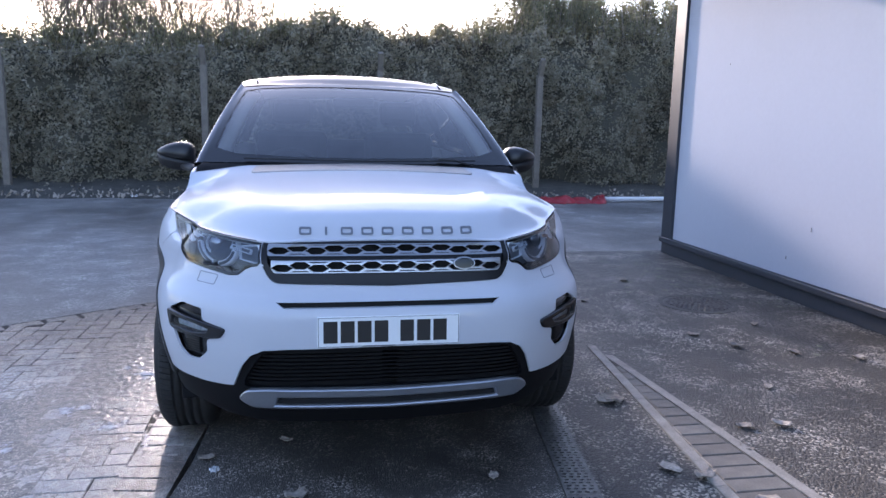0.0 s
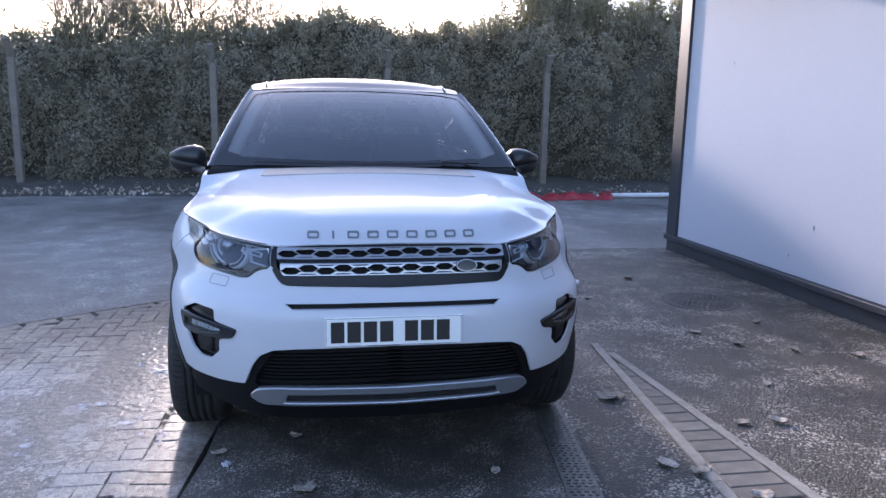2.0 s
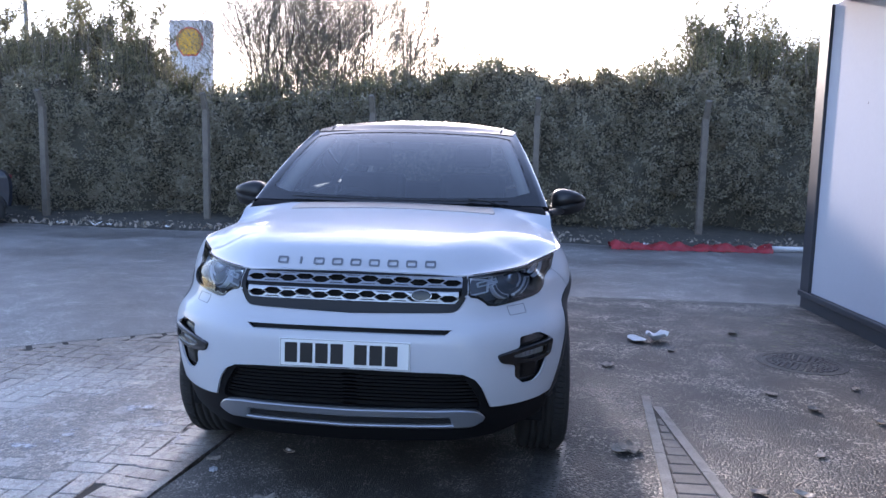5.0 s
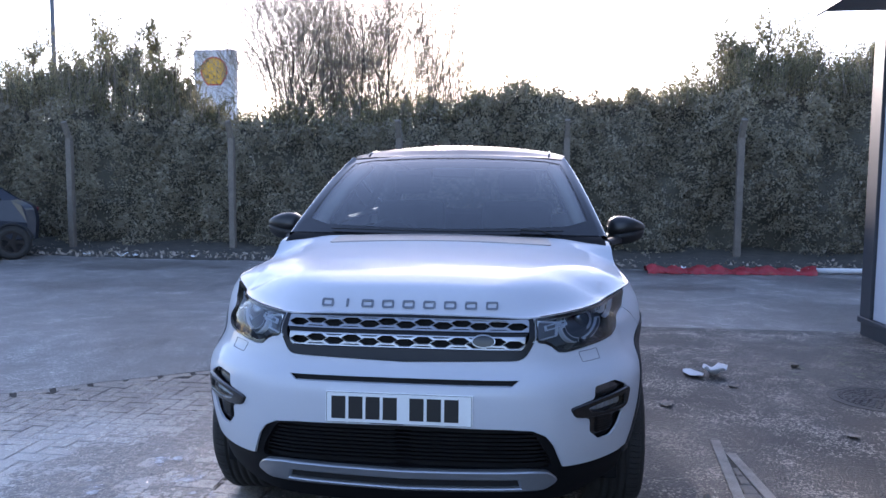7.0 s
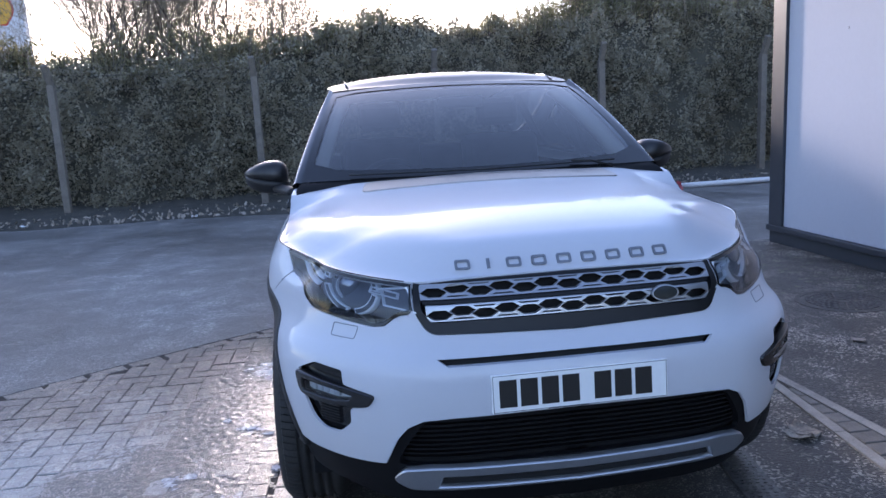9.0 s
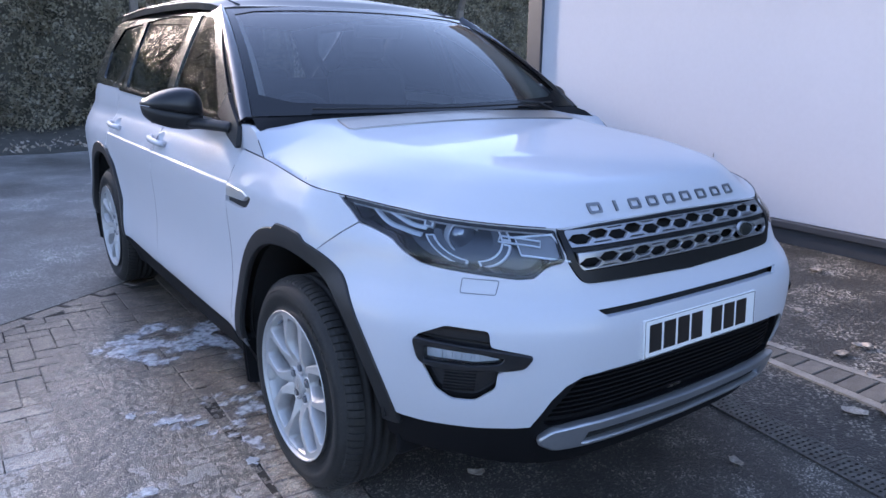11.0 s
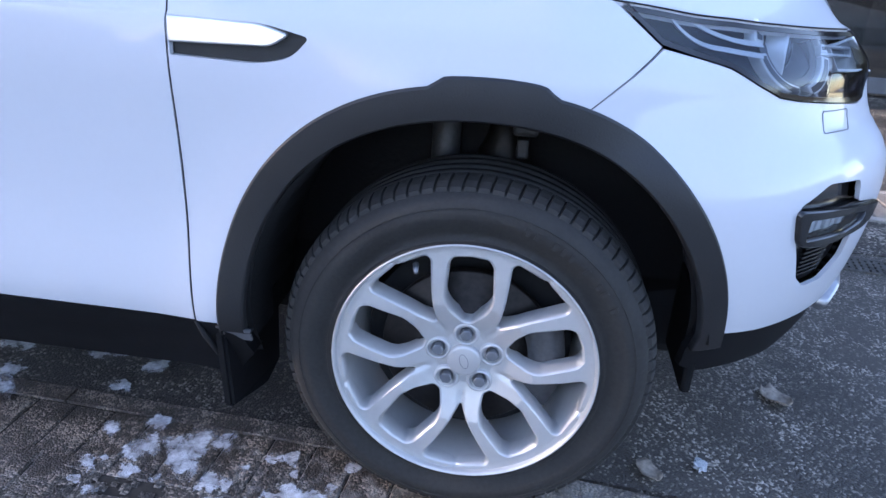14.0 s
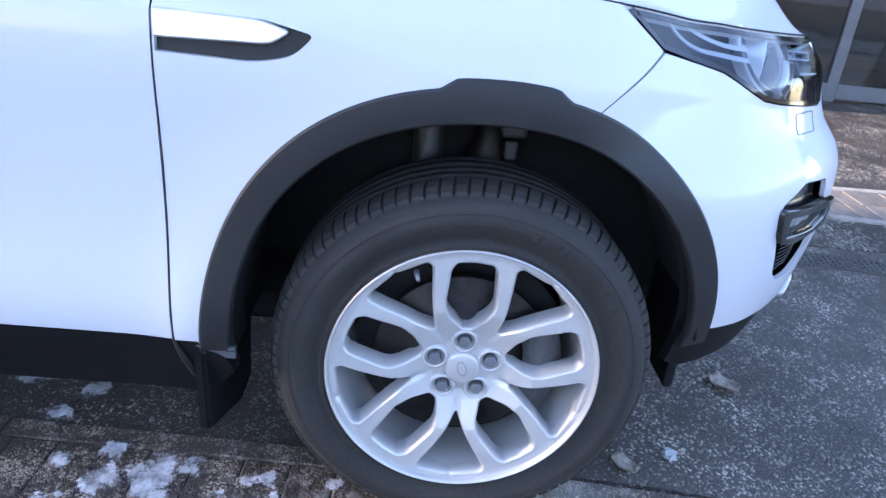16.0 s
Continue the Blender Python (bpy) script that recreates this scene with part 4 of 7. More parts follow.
front_e = [(0.645 * u, 2.052 + 0.060 * u * u) for u in np.linspace(-1, 1, 17)]
roof_o = front_e + [(0.672, 2.3), (0.675, 3.2), (0.64, 4.0), (0.60, 4.28), (-0.60, 4.28), (-0.64, 4.0), (-0.675, 3.2), (-0.672, 2.3)]
roof = skinned("roof", roof_fn, roof_o, [], ROOF_PAINT, car, 0.03, "black roof", step=0.05)
for side in (-1, 1):
    ff = flank_fn(side)
    rail = [tuple(roof_fn([(side * (0.565 + 0.01 * k), yy)])[0] + (0, 0, 0.001)) for k, yy in enumerate(np.linspace(2.14, 4.1, 12))]
    mesh_ob("roof_moulding", *tube(rail, 0.007), BLACK_PAINT, roof)
    # screen pillar
    edge_a = [screen_fn(side, v) for v in np.linspace(0, 1, 15)]
    edge_b = [Vector(ff([(1.425 + 0.70 * t, 1.142 + 0.455 * t)])[0]) for t in np.linspace(0, 1, 15)]
    vs, fs = [], []
    for i, (a, b) in enumerate(zip(edge_a, edge_b)):
        m1 = a.lerp(b, 0.5) + Vector((side * 0.012, -0.012, 0.014))
        vs += [a, a.lerp(m1, 0.5) + Vector((side * 0.003, -0.004, 0.004)), m1, b.lerp(m1, 0.5) + Vector((side * 0.006, -0.002, 0.002)), b]
    for i in range(14):
        for j in range(4):
            fs.append((i * 5 + j, i * 5 + j + 1, i * 5 + j + 6, i * 5 + j + 5))
    mesh_ob("screen_pillar", vs, fs, BLACK_PAINT, car, "gloss black screen pillar")
    inner = []
    for k in range(13):
        a = screen_fn(side * 0.955, 0.05 + 0.93 * k / 12) + Vector((0, 0.03, -0.02))
        inner += [a, a + Vector((-side * 0.055, 0.03, -0.01)), a + Vector((-side * 0.06, 0.10, -0.03)), a + Vector((0, 0.12, -0.02))]
    mesh_ob("pillar_trim", inner, [(4 * k + j, 4 * k + (j + 1) % 4, 4 * k + 4 + (j + 1) % 4, 4 * k + 4 + j) for k in range(12) for j in range(4)], LINING, car, "pale inner pillar trim")
    # side frames and panes
    frame_o = [(1.415, 1.14), (1.60, 1.235), (1.88, 1.42), (2.13, 1.597), (2.6, 1.625), (3.3, 1.622), (3.9, 1.60), (4.25, 1.57), (4.33, 1.20), (3.4, 1.195), (2.4, 1.172)]
    pane_f = rounded([(1.665, 1.172), (1.84, 1.325), (2.13, 1.55), (2.36, 1.572), (2.36, 1.185)], [0.01, 0.02, 0.03, 0.01, 0.01])
    pane_r = rounded([(2.46, 1.19), (2.46, 1.576), (3.05, 1.578), (3.32, 1.565), (3.26, 1.21)], 0.015)
    pane_q = rounded([(3.34, 1.215), (3.40, 1.56), (3.9, 1.54), (4.05, 1.40), (4.0, 1.24)], 0.02)
    frame_ob = skinned("window_frame", ff, frame_o, [pane_f, pane_r, pane_q], BLACK_PAINT, car, 0.03, "gloss black window surround", step=0.06)
    for nm, pn in (("front_pane", pane_f), ("rear_pane", pane_r), ("quarter_pane", pane_q)):
        skinned(nm, ff, grown(pn, 0.004), [], PRIVACY, frame_ob, 0, lift=-0.008, step=0.06)
    skinned("waist_strip", ff, [(1.43, 1.140), (1.60, 1.146), (3.4, 1.186), (3.4, 1.202), (1.6, 1.164), (1.44, 1.158)], [], GLOSS_BLACK, frame_ob, 0.01, lift=0.006, step=0.05)
    tri = [(1.385, 1.066), (1.41, 1.14), (1.62, 1.25), (1.66, 1.17), (1.60, 1.15), (1.50, 1.10)]
    tri_fn = lambda q, lift=0.0, side=side: np.stack([side * (np.where(np.asarray(q)[:, 1] < 1.14, 0.855 + 0.30 * (1.14 - np.asarray(q)[:, 1]), flank_x(np.asarray(q)[:, 1])) + lift), np.asarray(q)[:, 0], np.asarray(q)[:, 1]], 1)
    skinned("mirror_base", tri_fn, tri, [], PLASTIC, car, 0.02, lift=0.008, step=0.04)
    # door mirror
    mirror = new("door_mirror")
    mirror.parent = car
    # across: way out, front, back, top of the cap, joint of cap and skirt, underside
    secs = spline([(0.890, 1.725, 1.800, 1.205, 1.163, 1.124), (0.896, 1.700, 1.815, 1.236, 1.163, 1.112), (0.920, 1.678, 1.828, 1.259, 1.166, 1.108), (0.960, 1.668, 1.836, 1.266, 1.172, 1.108), (1.010, 1.676, 1.838, 1.259, 1.182, 1.114),
                   (1.050, 1.696, 1.836, 1.245, 1.190, 1.126), (1.082, 1.728, 1.832, 1.228, 1.197, 1.145), (1.098, 1.765, 1.826, 1.215, 1.201, 1.166), (1.104, 1.795, 1.815, 1.206, 1.202, 1.188)], 4)
    for name, mt in (("mirror_cap", MATT_BLACK), ("mirror_skirt", PLASTIC)):
        vs, fs, m = [], [], 18
        for x0, yf, yb, zt, zm, zb in secs:
            for k in range(m):
                if name == "mirror_cap":
                    t = math.pi * k / (m - 1)
                    c = math.cos(t)
                    y, z = (yf + yb) / 2 - (yb - yf) / 2 * math.copysign(abs(c) ** 0.7, c), zm + (zt - zm) * math.sin(t) ** 0.62
                else:
                    t = k / (m - 1)
                    y = yf + 0.004 + (yb - yf - 0.008) * t
                    z = zm - 0.003 - (zm - zb - 0.003) * min(1.0, 4.5 * min(t, 1 - t)) ** 0.6
                vs.append((side * (x0 - (0.002 if name == "mirror_skirt" else 0)), y, z))
        for i in range(len(secs) - 1):
            fs += [(i * m + j, i * m + (j + 1) % m, (i + 1) * m + (j + 1) % m, (i + 1) * m + j) for j in range(m)]
        fs += [tuple(range(m)), tuple(range((len(secs) - 1) * m, len(secs) * m))]
        mesh_ob(name, vs, fs, mt, mirror, "satin black mirror cap" if name == "mirror_cap" else "")
    arm = spline([(side * x, y, z) for x, y, z in ((0.850, 1.49, 1.128), (0.875, 1.54, 1.132), (0.905, 1.62, 1.133), (0.935, 1.70, 1.133))], 4)
    v, f = tube(arm, 0.034, 14)
    mesh_ob("mirror_arm", [(p[0], p[1], arm[i // 14][2] + (p[2] - arm[i // 14][2]) * 0.62) for i, p in enumerate(v)], f, PLASTIC, mirror)
    bm = bmesh.new()
    box(bm, min(side * 0.92, side * 1.06), max(side * 0.92, side * 1.06), 1.832, 1.841, 1.125, 1.235, bevel=0.003)
    part("mirror_glass", bm, CHROME, mirror)

patch("rear_screen", lambda a, b: Vector(((2 * a - 1) * (0.74 - 0.12 * b), 4.50 - 0.25 * b, 1.12 + 0.46 * b)), 6, 4, PRIVACY, car)
for k, (x0, x1, yy) in enumerate(((-0.60, 0.05, 1.235), (0.02, 0.62, 1.235))):
    pts = [screen_fn(x / 0.81, 0.006 + 0.016 * (1 - abs(x - (x0 if k == 0 else x1)) / 0.65)) + Vector((0, -0.012, 0.012)) for x in np.linspace(x0, x1, 12)]
    mesh_ob("wiper", *tube(pts, 0.004, 6), PLASTIC, car)
pts = [Vector((0.60, 1.315, 1.170)), screen_fn(0.62, 0.02) + Vector((0, -0.014, 0.014)), screen_fn(0.50, 0.030) + Vector((0, -0.014, 0.014))]
mesh_ob("wiper_arm", *tube(pts, 0.006, 6), PLASTIC, car)
vs, fs = [], []
for k in range(33):
    u = -1 + 2 * k / 32
    bx = 0.842 * u
    by = float(np.interp(abs(bx), rear[::-1, 0], rear[::-1, 1])) - 0.01
    top = screen_fn(u, 0.0)
    vs += [(bx, by, float(bonnet_z(np.array([(bx, by)]))[0]) - 0.006), ((bx + top.x) / 2, (by + top.y) / 2, top.z - 0.015), tuple(top)]
fs = [(k * 3 + j, k * 3 + j + 1, k * 3 + j + 4, k * 3 + j + 3) for k in range(32) for j in range(2)]
mesh_ob("scuttle", vs, fs, SHADED_PLASTIC, car)

# ---- cabin ----
bm = bmesh.new()
box(bm, -0.74, 0.74, 1.35, 1.80, 0.80, 1.135, bevel=0.05)
part("dashboard", bm, DASH, car)
bm = bmesh.new()
box(bm, -0.60, -0.20, 1.55, 1.78, 1.08, 1.175, bevel=0.03)
part("instrument_hood", bm, DASH, car)
wm = Matrix.Translation((-0.37, 1.90, 1.05)) @ Matrix.Rotation(radians(65), 4, "X")
sw = [wm @ Vector((0.185 * math.cos(t), 0.185 * math.sin(t), 0)) for t in np.linspace(0, 2 * math.pi, 41)[:-1]]
mesh_ob("steering_wheel", *tube(sw, 0.015, 8, True), DASH, car)
bm = bmesh.new()
box(bm, -0.17, 0.17, -0.02, 0.02, -0.015, 0.015, bevel=0.008, m=wm)
box(bm, -0.06, 0.06, -0.16, 0.05, -0.02, 0.02, bevel=0.01, m=wm)
part("steering_hub", bm, DASH, car)
for cx in (-0.37, 0.37):
    bm = bmesh.new()
    box(bm, cx - 0.25, cx + 0.25, 2.05, 2.55, 0.55, 0.75, bevel=0.06)
    box(bm, -0.24, 0.24, -0.07, 0.07, 0, 0.62, bevel=0.05, m=Matrix.Translation((cx, 2.52, 0.72)) @ Matrix.Rotation(radians(-14), 4, "X"))
    box(bm, -0.13, 0.13, -0.05, 0.05, 0, 0.17, bevel=0.04, m=Matrix.Translation((cx, 2.68, 1.37)) @ Matrix.Rotation(radians(-8), 4, "X"))
    part("front_seat", bm, TRIM_FABRIC, car)
bm = bmesh.new()
box(bm, -0.62, 0.62, 3.40, 3.54, 0.7, 1.25, bevel=0.05)
part("rear_seat", bm, TRIM_FABRIC, car)
bm = bmesh.new()
box(bm, -0.12, 0.12, 1.86, 1.90, 1.475, 1.535, bevel=0.012)
part("cabin_mirror", bm, DASH, car)
skinned("headlining", roof_fn, [(-0.60, 2.13), (0.60, 2.13), (0.62, 4.2), (-0.62, 4.2)], [], LINING, car, 0, lift=-0.035, step=0.15)
boxed("cabin_floor", (-0.72, 0.72, 1.4, 4.4, 0.45, 0.50), DARK, car)
boxed("bulkhead", (-0.70, 0.70, 1.30, 1.36, 0.45, 1.10), DARK, car)

# ---- wheels ----
def wheel(at, side):
    """One road wheel: tyre, rim with five forked spokes, brake, nuts and cap; outer face towards side."""
    w = new("wheel")
    w.parent = car
    w.location = at
    if side > 0:
        w.rotation_euler = (0, 0, math.pi)
    wall_r = lambda r: 0.2475 + (r - 0.2475) * 0.865
    tyre = spline([(-0.012, 0.2475), (0.000, 0.252), (0.003, 0.264), (-0.006, 0.288), (-0.010, 0.303), (-0.009, 0.318), (-0.001, 0.338), (0.014, 0.352), (0.034, 0.3615)], 4)
    prof = [(a, wall_r(r)) for a, r in tyre]
    for x0 in (0.066, 0.100, 0.132, 0.166):
        prof += [(x0 - 0.006, 0.3525), (x0 - 0.005, 0.343), (x0 + 0.005, 0.343), (x0 + 0.006, 0.3525)]
    prof += [(0.196, 0.349), (0.215, 0.336), (0.225, 0.30), (0.222, 0.26), (0.205, 0.2475)]
    t_ob = mesh_ob("tyre", *lathe(prof, 112), RUBBER, w, "black tyre")
    # shoulder lugs: a long and a short one by turns, with open grooves between
    vs, fs = [], []
    for i in range(88):
        t = 2 * math.pi * i / 88
        low = 0.334 if i % 2 else 0.338
        rows = [(0.060, 0.3540), (0.044, 0.3536), (0.028, 0.3500), (0.014, 0.3425), (0.007, low)]
        base, k = len(vs), len(rows)
        for da, lift in ((0.002, -0.003), (0.006, 0.0012), (0.061, 0.0012), (0.065, -0.003)):
            for j, (x0, r0) in enumerate(rows):
                sl = 0.018 * (x0 - 0.02) / 0.04
                up = lift if j < k - 1 else -0.004
                vs.append((x0 - 0.7 * up, (r0 + up) * math.cos(t + da + sl), (r0 + up) * math.sin(t + da + sl)))
        for d in range(3):
            fs += [(base + d * k + j, base + d * k + j + 1, base + (d + 1) * k + j + 1, base + (d + 1) * k + j) for j in range(k - 1)]
    tagged(mesh_ob("tread", vs, fs, RUBBER, t_ob, smooth=False), kind="stuff")
    vs, fs = [], []
    for r0 in (0.2565, 0.313):
        v, f = lathe([(-0.0125 + 0.004 * (r0 > 0.3), r0 - 0.0012), (-0.0135 + 0.0035 * (r0 > 0.3), r0), (-0.0125 + 0.004 * (r0 > 0.3), r0 + 0.0012)], 96)
        fs += [tuple(a + len(vs) for a in q) for q in f]
        vs += v
    mesh_ob("sidewall_line", vs, fs, RUBBER, t_ob)
    for k in range(13):
        t = radians(18 + 3.4 * k)
        if k in (2, 6, 8, 11):
            continue
        mm = Matrix.Rotation(t, 4, "X") @ Matrix.Translation((-0.0125, 0.0, 0.296)) @ Matrix.Rotation(radians(0), 4, "X")
        boxed("size_bar", (-0.0008, 0.0012, -0.004, 0.004, -0.007, 0.007), RUBBER, t_ob, m=mm)
    rim = mesh_ob("rim", *lathe(spline([(-0.012, 0.2485), (-0.0145, 0.2465), (-0.012, 0.243), (-0.002, 0.240), (0.006, 0.236), (0.04, 0.226), (0.10, 0.215), (0.19, 0.212)], 4), 112), ALLOY, w, "silver alloy wheel rim")

    def face(q, lift=0.0):
        q = np.asarray(q, float)
        r = np.hypot(q[:, 0], q[:, 1])
        d = np.interp(r, [0.0, 0.03, 0.055, 0.075, 0.10, 0.13, 0.19, 0.232, 0.242], [0.022, 0.022, 0.024, 0.018, 0.008, -0.003, -0.005, -0.003, -0.004])
        for k in range(5):
            t = radians(126 + 72 * k)
            along, off = q[:, 0] * math.cos(t) + q[:, 1] * math.sin(t), -q[:, 0] * math.sin(t) + q[:, 1] * math.cos(t)
            d = d + 0.005 * np.exp(-(off / 0.006) ** 2) * step01(along, 0.055, 0.09)
        return np.stack([d - lift, q[:, 0], q[:, 1]], 1)

    holes = []
    pol = lambda r, a: (r * math.cos(radians(a)), r * math.sin(radians(a)))
    for k in range(5):
        a = 90 + 72 * k
        # wide, straight-sided window over a nut
        ru, rw = np.array((math.cos(radians(a)), math.sin(radians(a)))), np.array((-math.sin(radians(a)), math.cos(radians(a))))
        holes.append(rounded([ru * r + rw * o for r, o in ((0.084, 0.007), (0.110, 0.031), (0.134, 0.0425), (0.204, 0.0385), (0.2165, 0.030), (0.2195, 0.0), (0.2165, -0.030), (0.204, -0.0385), (0.134, -0.0425), (0.110, -0.031), (0.084, -0.007))], [0.004, 0.008, 0.010, 0.005, 0.005, 0, 0.005, 0.005, 0.010, 0.008, 0.004], 4))
        b = a + 36
        # forked window between the arms of one spoke
        holes.append(rounded([pol(0.098, b), pol(0.150, b - 9.0), pol(0.200, b - 14.8), pol(0.220, b - 16.5), pol(0.2285, b - 15.0), pol(0.2305, b), pol(0.2285, b + 15.0), pol(0.220, b + 16.5), pol(0.200, b + 14.8), pol(0.150, b + 9.0)], [0.004, 0.02, 0.02, 0.006, 0.006, 0.0, 0.006, 0.006, 0.02, 0.02], 4))
    disc = [pol(0.2425, t) for t in np.linspace(0, 360, 121)[:-1]]
    bores = [[(0.054 * math.cos(radians(90 + 72 * k)) + 0.0155 * math.cos(t), 0.054 * math.sin(radians(90 + 72 * k)) + 0.0155 * math.sin(t)) for t in np.linspace(0, 2 * math.pi, 21)[:-1]] for k in range(5)]
    holes = [grown(h, 0.0050) for h in holes]
    skinned("spokes", face, disc, holes + bores, ALLOY, rim, 0.045, "silver forked spokes", step=0.006, fine=0.004, bevel=0.0038)
    for k in range(5):
        t = radians(90 + 72 * k)
        bm = bmesh.new()
        bmesh.ops.create_cone(bm, cap_ends=True, segments=6, radius1=0.0128, radius2=0.0118, depth=0.02, matrix=Matrix.Translation((0.022, 0.054 * math.cos(t), 0.054 * math.sin(t))) @ Matrix.Rotation(radians(-90), 4, "Y"))
        bmesh.ops.bevel(bm, geom=list(bm.edges), offset=0.0012, segments=1, affect="EDGES")
        part("wheel_nut", bm, SATIN_GREY, rim, "steel wheel nut" if k != 2 else "locking wheel nut")
        vs, fs = lathe([(0.027, 0.0265), (0.0185, 0.0240), (0.0165, 0.0215), (0.0168, 0.0190), (0.0195, 0.0172), (0.034, 0.0165)], 28)
        mesh_ob("nut_seat", [(a, b + 0.054 * math.cos(t), c + 0.054 * math.sin(t)) for a, b, c in vs], fs, ALLOY, rim)
    cap = mesh_ob("centre_cap", *lathe([(0.022, 0.0325), (0.014, 0.0322), (0.0115, 0.030), (0.0105, 0.027), (0.010, 0.0003)], 40), ALLOY, rim)
    ov = [(0.016 * math.cos(t), 0.008 * math.sin(t)) for t in np.linspace(0, 2 * math.pi, 25)[:-1]]
    flat = lambda q, lift=0.0: np.stack([0.0098 - lift + 0 * q[:, 0], q[:, 0] * 0.3 + q[:, 1], q[:, 0] * 0.95 - q[:, 1] * 0.3], 1)
    skinned("cap_oval", flat, ov, [grown(np.array(ov), -0.0012)], SATIN_GREY, cap, 0.001, step=0.02, fine=0.004)
    mesh_ob("valve", *tube([(0.012, 0.100, 0.190), (0.0, 0.098, 0.187), (-0.010, 0.096, 0.183)], [0.0055, 0.005, 0.0035], 8), SATIN_GREY, rim)
    mesh_ob("brake_disc", *lathe([(0.075, 0.165), (0.060, 0.165), (0.058, 0.163), (0.058, 0.10), (0.050, 0.095), (0.045, 0.07), (0.045, 0.0005)], 64), IRON, w, "brake disc")
    vs, fs = [], []
    for i in range(13):
        t = radians(-32 + 64 * i / 12)
        c, s = math.cos(t), math.sin(t)
        for r, x in ((0.118, 0.085), (0.118, 0.046), (0.150, 0.038), (0.188, 0.046), (0.188, 0.085)):
            vs.append((x, -r * c, r * s))
    for i in range(12):
        for j in range(4):
            fs.append((i * 5 + j, i * 5 + j + 1, i * 5 + j + 6, i * 5 + j + 5))
    fs += [tuple(range(5)), tuple(range(60, 65))]
    mesh_ob("brake_caliper", vs, fs, CALIPER, w, "grey brake caliper")
    mesh_ob("dust_shield", *lathe([(0.10, 0.20), (0.10, 0.0005)], 48), LINER, w)
    return w


for wy in (ARCH_Y + 0.008, REAR_Y):
    wheel((-0.918, wy, 0.3545), -1)
    wheel((0.918, wy, 0.3545), 1)


# ---- ground ----
ASPHALT = ground_mat("asphalt", (0.040, 0.036, 0.031), (0.40, 0.36, 0.305), 0.38, 0.64, stone=95, patch=0.9, speck=0.62, bump=1.0, clump=2.6, lo=0.40, hi=0.66)
ROAD = ground_mat("road_asphalt", (0.14, 0.132, 0.125), (0.46, 0.44, 0.41), 0.32, 0.6, stone=120, patch=0.6, speck=0.6, bump=0.6, clump=3.0)
BLACKTOP = ground_mat("wet_blacktop", (0.066, 0.058, 0.050), (0.46, 0.41, 0.35), 0.36, 0.6, stone=170, speck=0.5, bump=0.6, clump=5.0)


def frost_and_glare(name, color, dark, wet=True):
    """Brick pavers: mottled colour, damp sheen and a pale ragged patch, part frost, part painted sun glare."""
    m = ground_mat(name, dark, color, 0.4, 0.6, stone=210, patch=2.5, bump=0.65, speck=0.8, clump=12.0, lo=0.36, hi=0.66)
    t = m.node_tree
    n, l = t.nodes, t.links
    b = n["Principled BSDF"]
    old = b.inputs["Base Color"].links[0].from_socket
    geo, sub, ln = n.new("ShaderNodeNewGeometry"), n.new("ShaderNodeVectorMath"), n.new("ShaderNodeVectorMath")
    sub.operation, ln.operation = "MULTIPLY_ADD", "LENGTH"
    sub.inputs[1].default_value, sub.inputs[2].default_value = (1.0, 0.72, 1.0), (1.95, -0.32, 0.0)
    l.new(geo.outputs["Position"], sub.inputs[0])
    l.new(sub.outputs[0], ln.inputs[0])
    n1, n2 = n.new("ShaderNodeTexNoise"), n.new("ShaderNodeTexNoise")
    n1.inputs["Scale"].default_value, n1.inputs["Detail"].default_value = 3.0, 5.0
    n2.inputs["Scale"].default_value, n2.inputs["Detail"].default_value = 28.0, 12.0
    l.new(geo.outputs["Position"], n1.inputs["Vector"])
    l.new(geo.outputs["Position"], n2.inputs["Vector"])
    a1, a2, mr = n.new("ShaderNodeMath"), n.new("ShaderNodeMath"), n.new("ShaderNodeMapRange")
    a1.operation, a2.operation = "MULTIPLY_ADD", "MULTIPLY_ADD"
    a1.inputs[1].default_value, a2.inputs[1].default_value = -1.3, -1.5
    l.new(n1.outputs["Fac"], a1.inputs[0])
    l.new(ln.outputs["Value"], a1.inputs[2])
    l.new(n2.outputs["Fac"], a2.inputs[0])
    l.new(a1.outputs[0], a2.inputs[2])
    mr.inputs["From Min"].default_value, mr.inputs["From Max"].default_value = -0.18, -0.90
    l.new(a2.outputs[0], mr.inputs["Value"])
    # pale tone for frost, and for sun glare put into the brick colour
    mix = n.new("ShaderNodeMix")
    mix.data_type = "RGBA"
    mix.inputs["B"].default_value = (0.78, 0.74, 0.68, 1)
    l.new(old, mix.inputs["A"])
    k = n.new("ShaderNodeMath")
    k.operation = "MULTIPLY"
    k.inputs[1].default_value = 0.45
    l.new(mr.outputs[0], k.inputs[0])
    l.new(k.outputs[0], mix.inputs["Factor"])
    l.new(mix.outputs["Result"], b.inputs["Base Color"])
    rg = n.new("ShaderNodeMapRange")
    rg.inputs["To Min"].default_value, rg.inputs["To Max"].default_value = 0.36, 0.24
    l.new(mr.outputs[0], rg.inputs["Value"])
    l.new(rg.outputs[0], b.inputs["Roughness"])
    b.inputs["Specular IOR Level"].default_value = 0.85
    b.inputs["Coat Weight"].default_value, b.inputs["Coat Roughness"].default_value = 0.38, 0.30
    return m


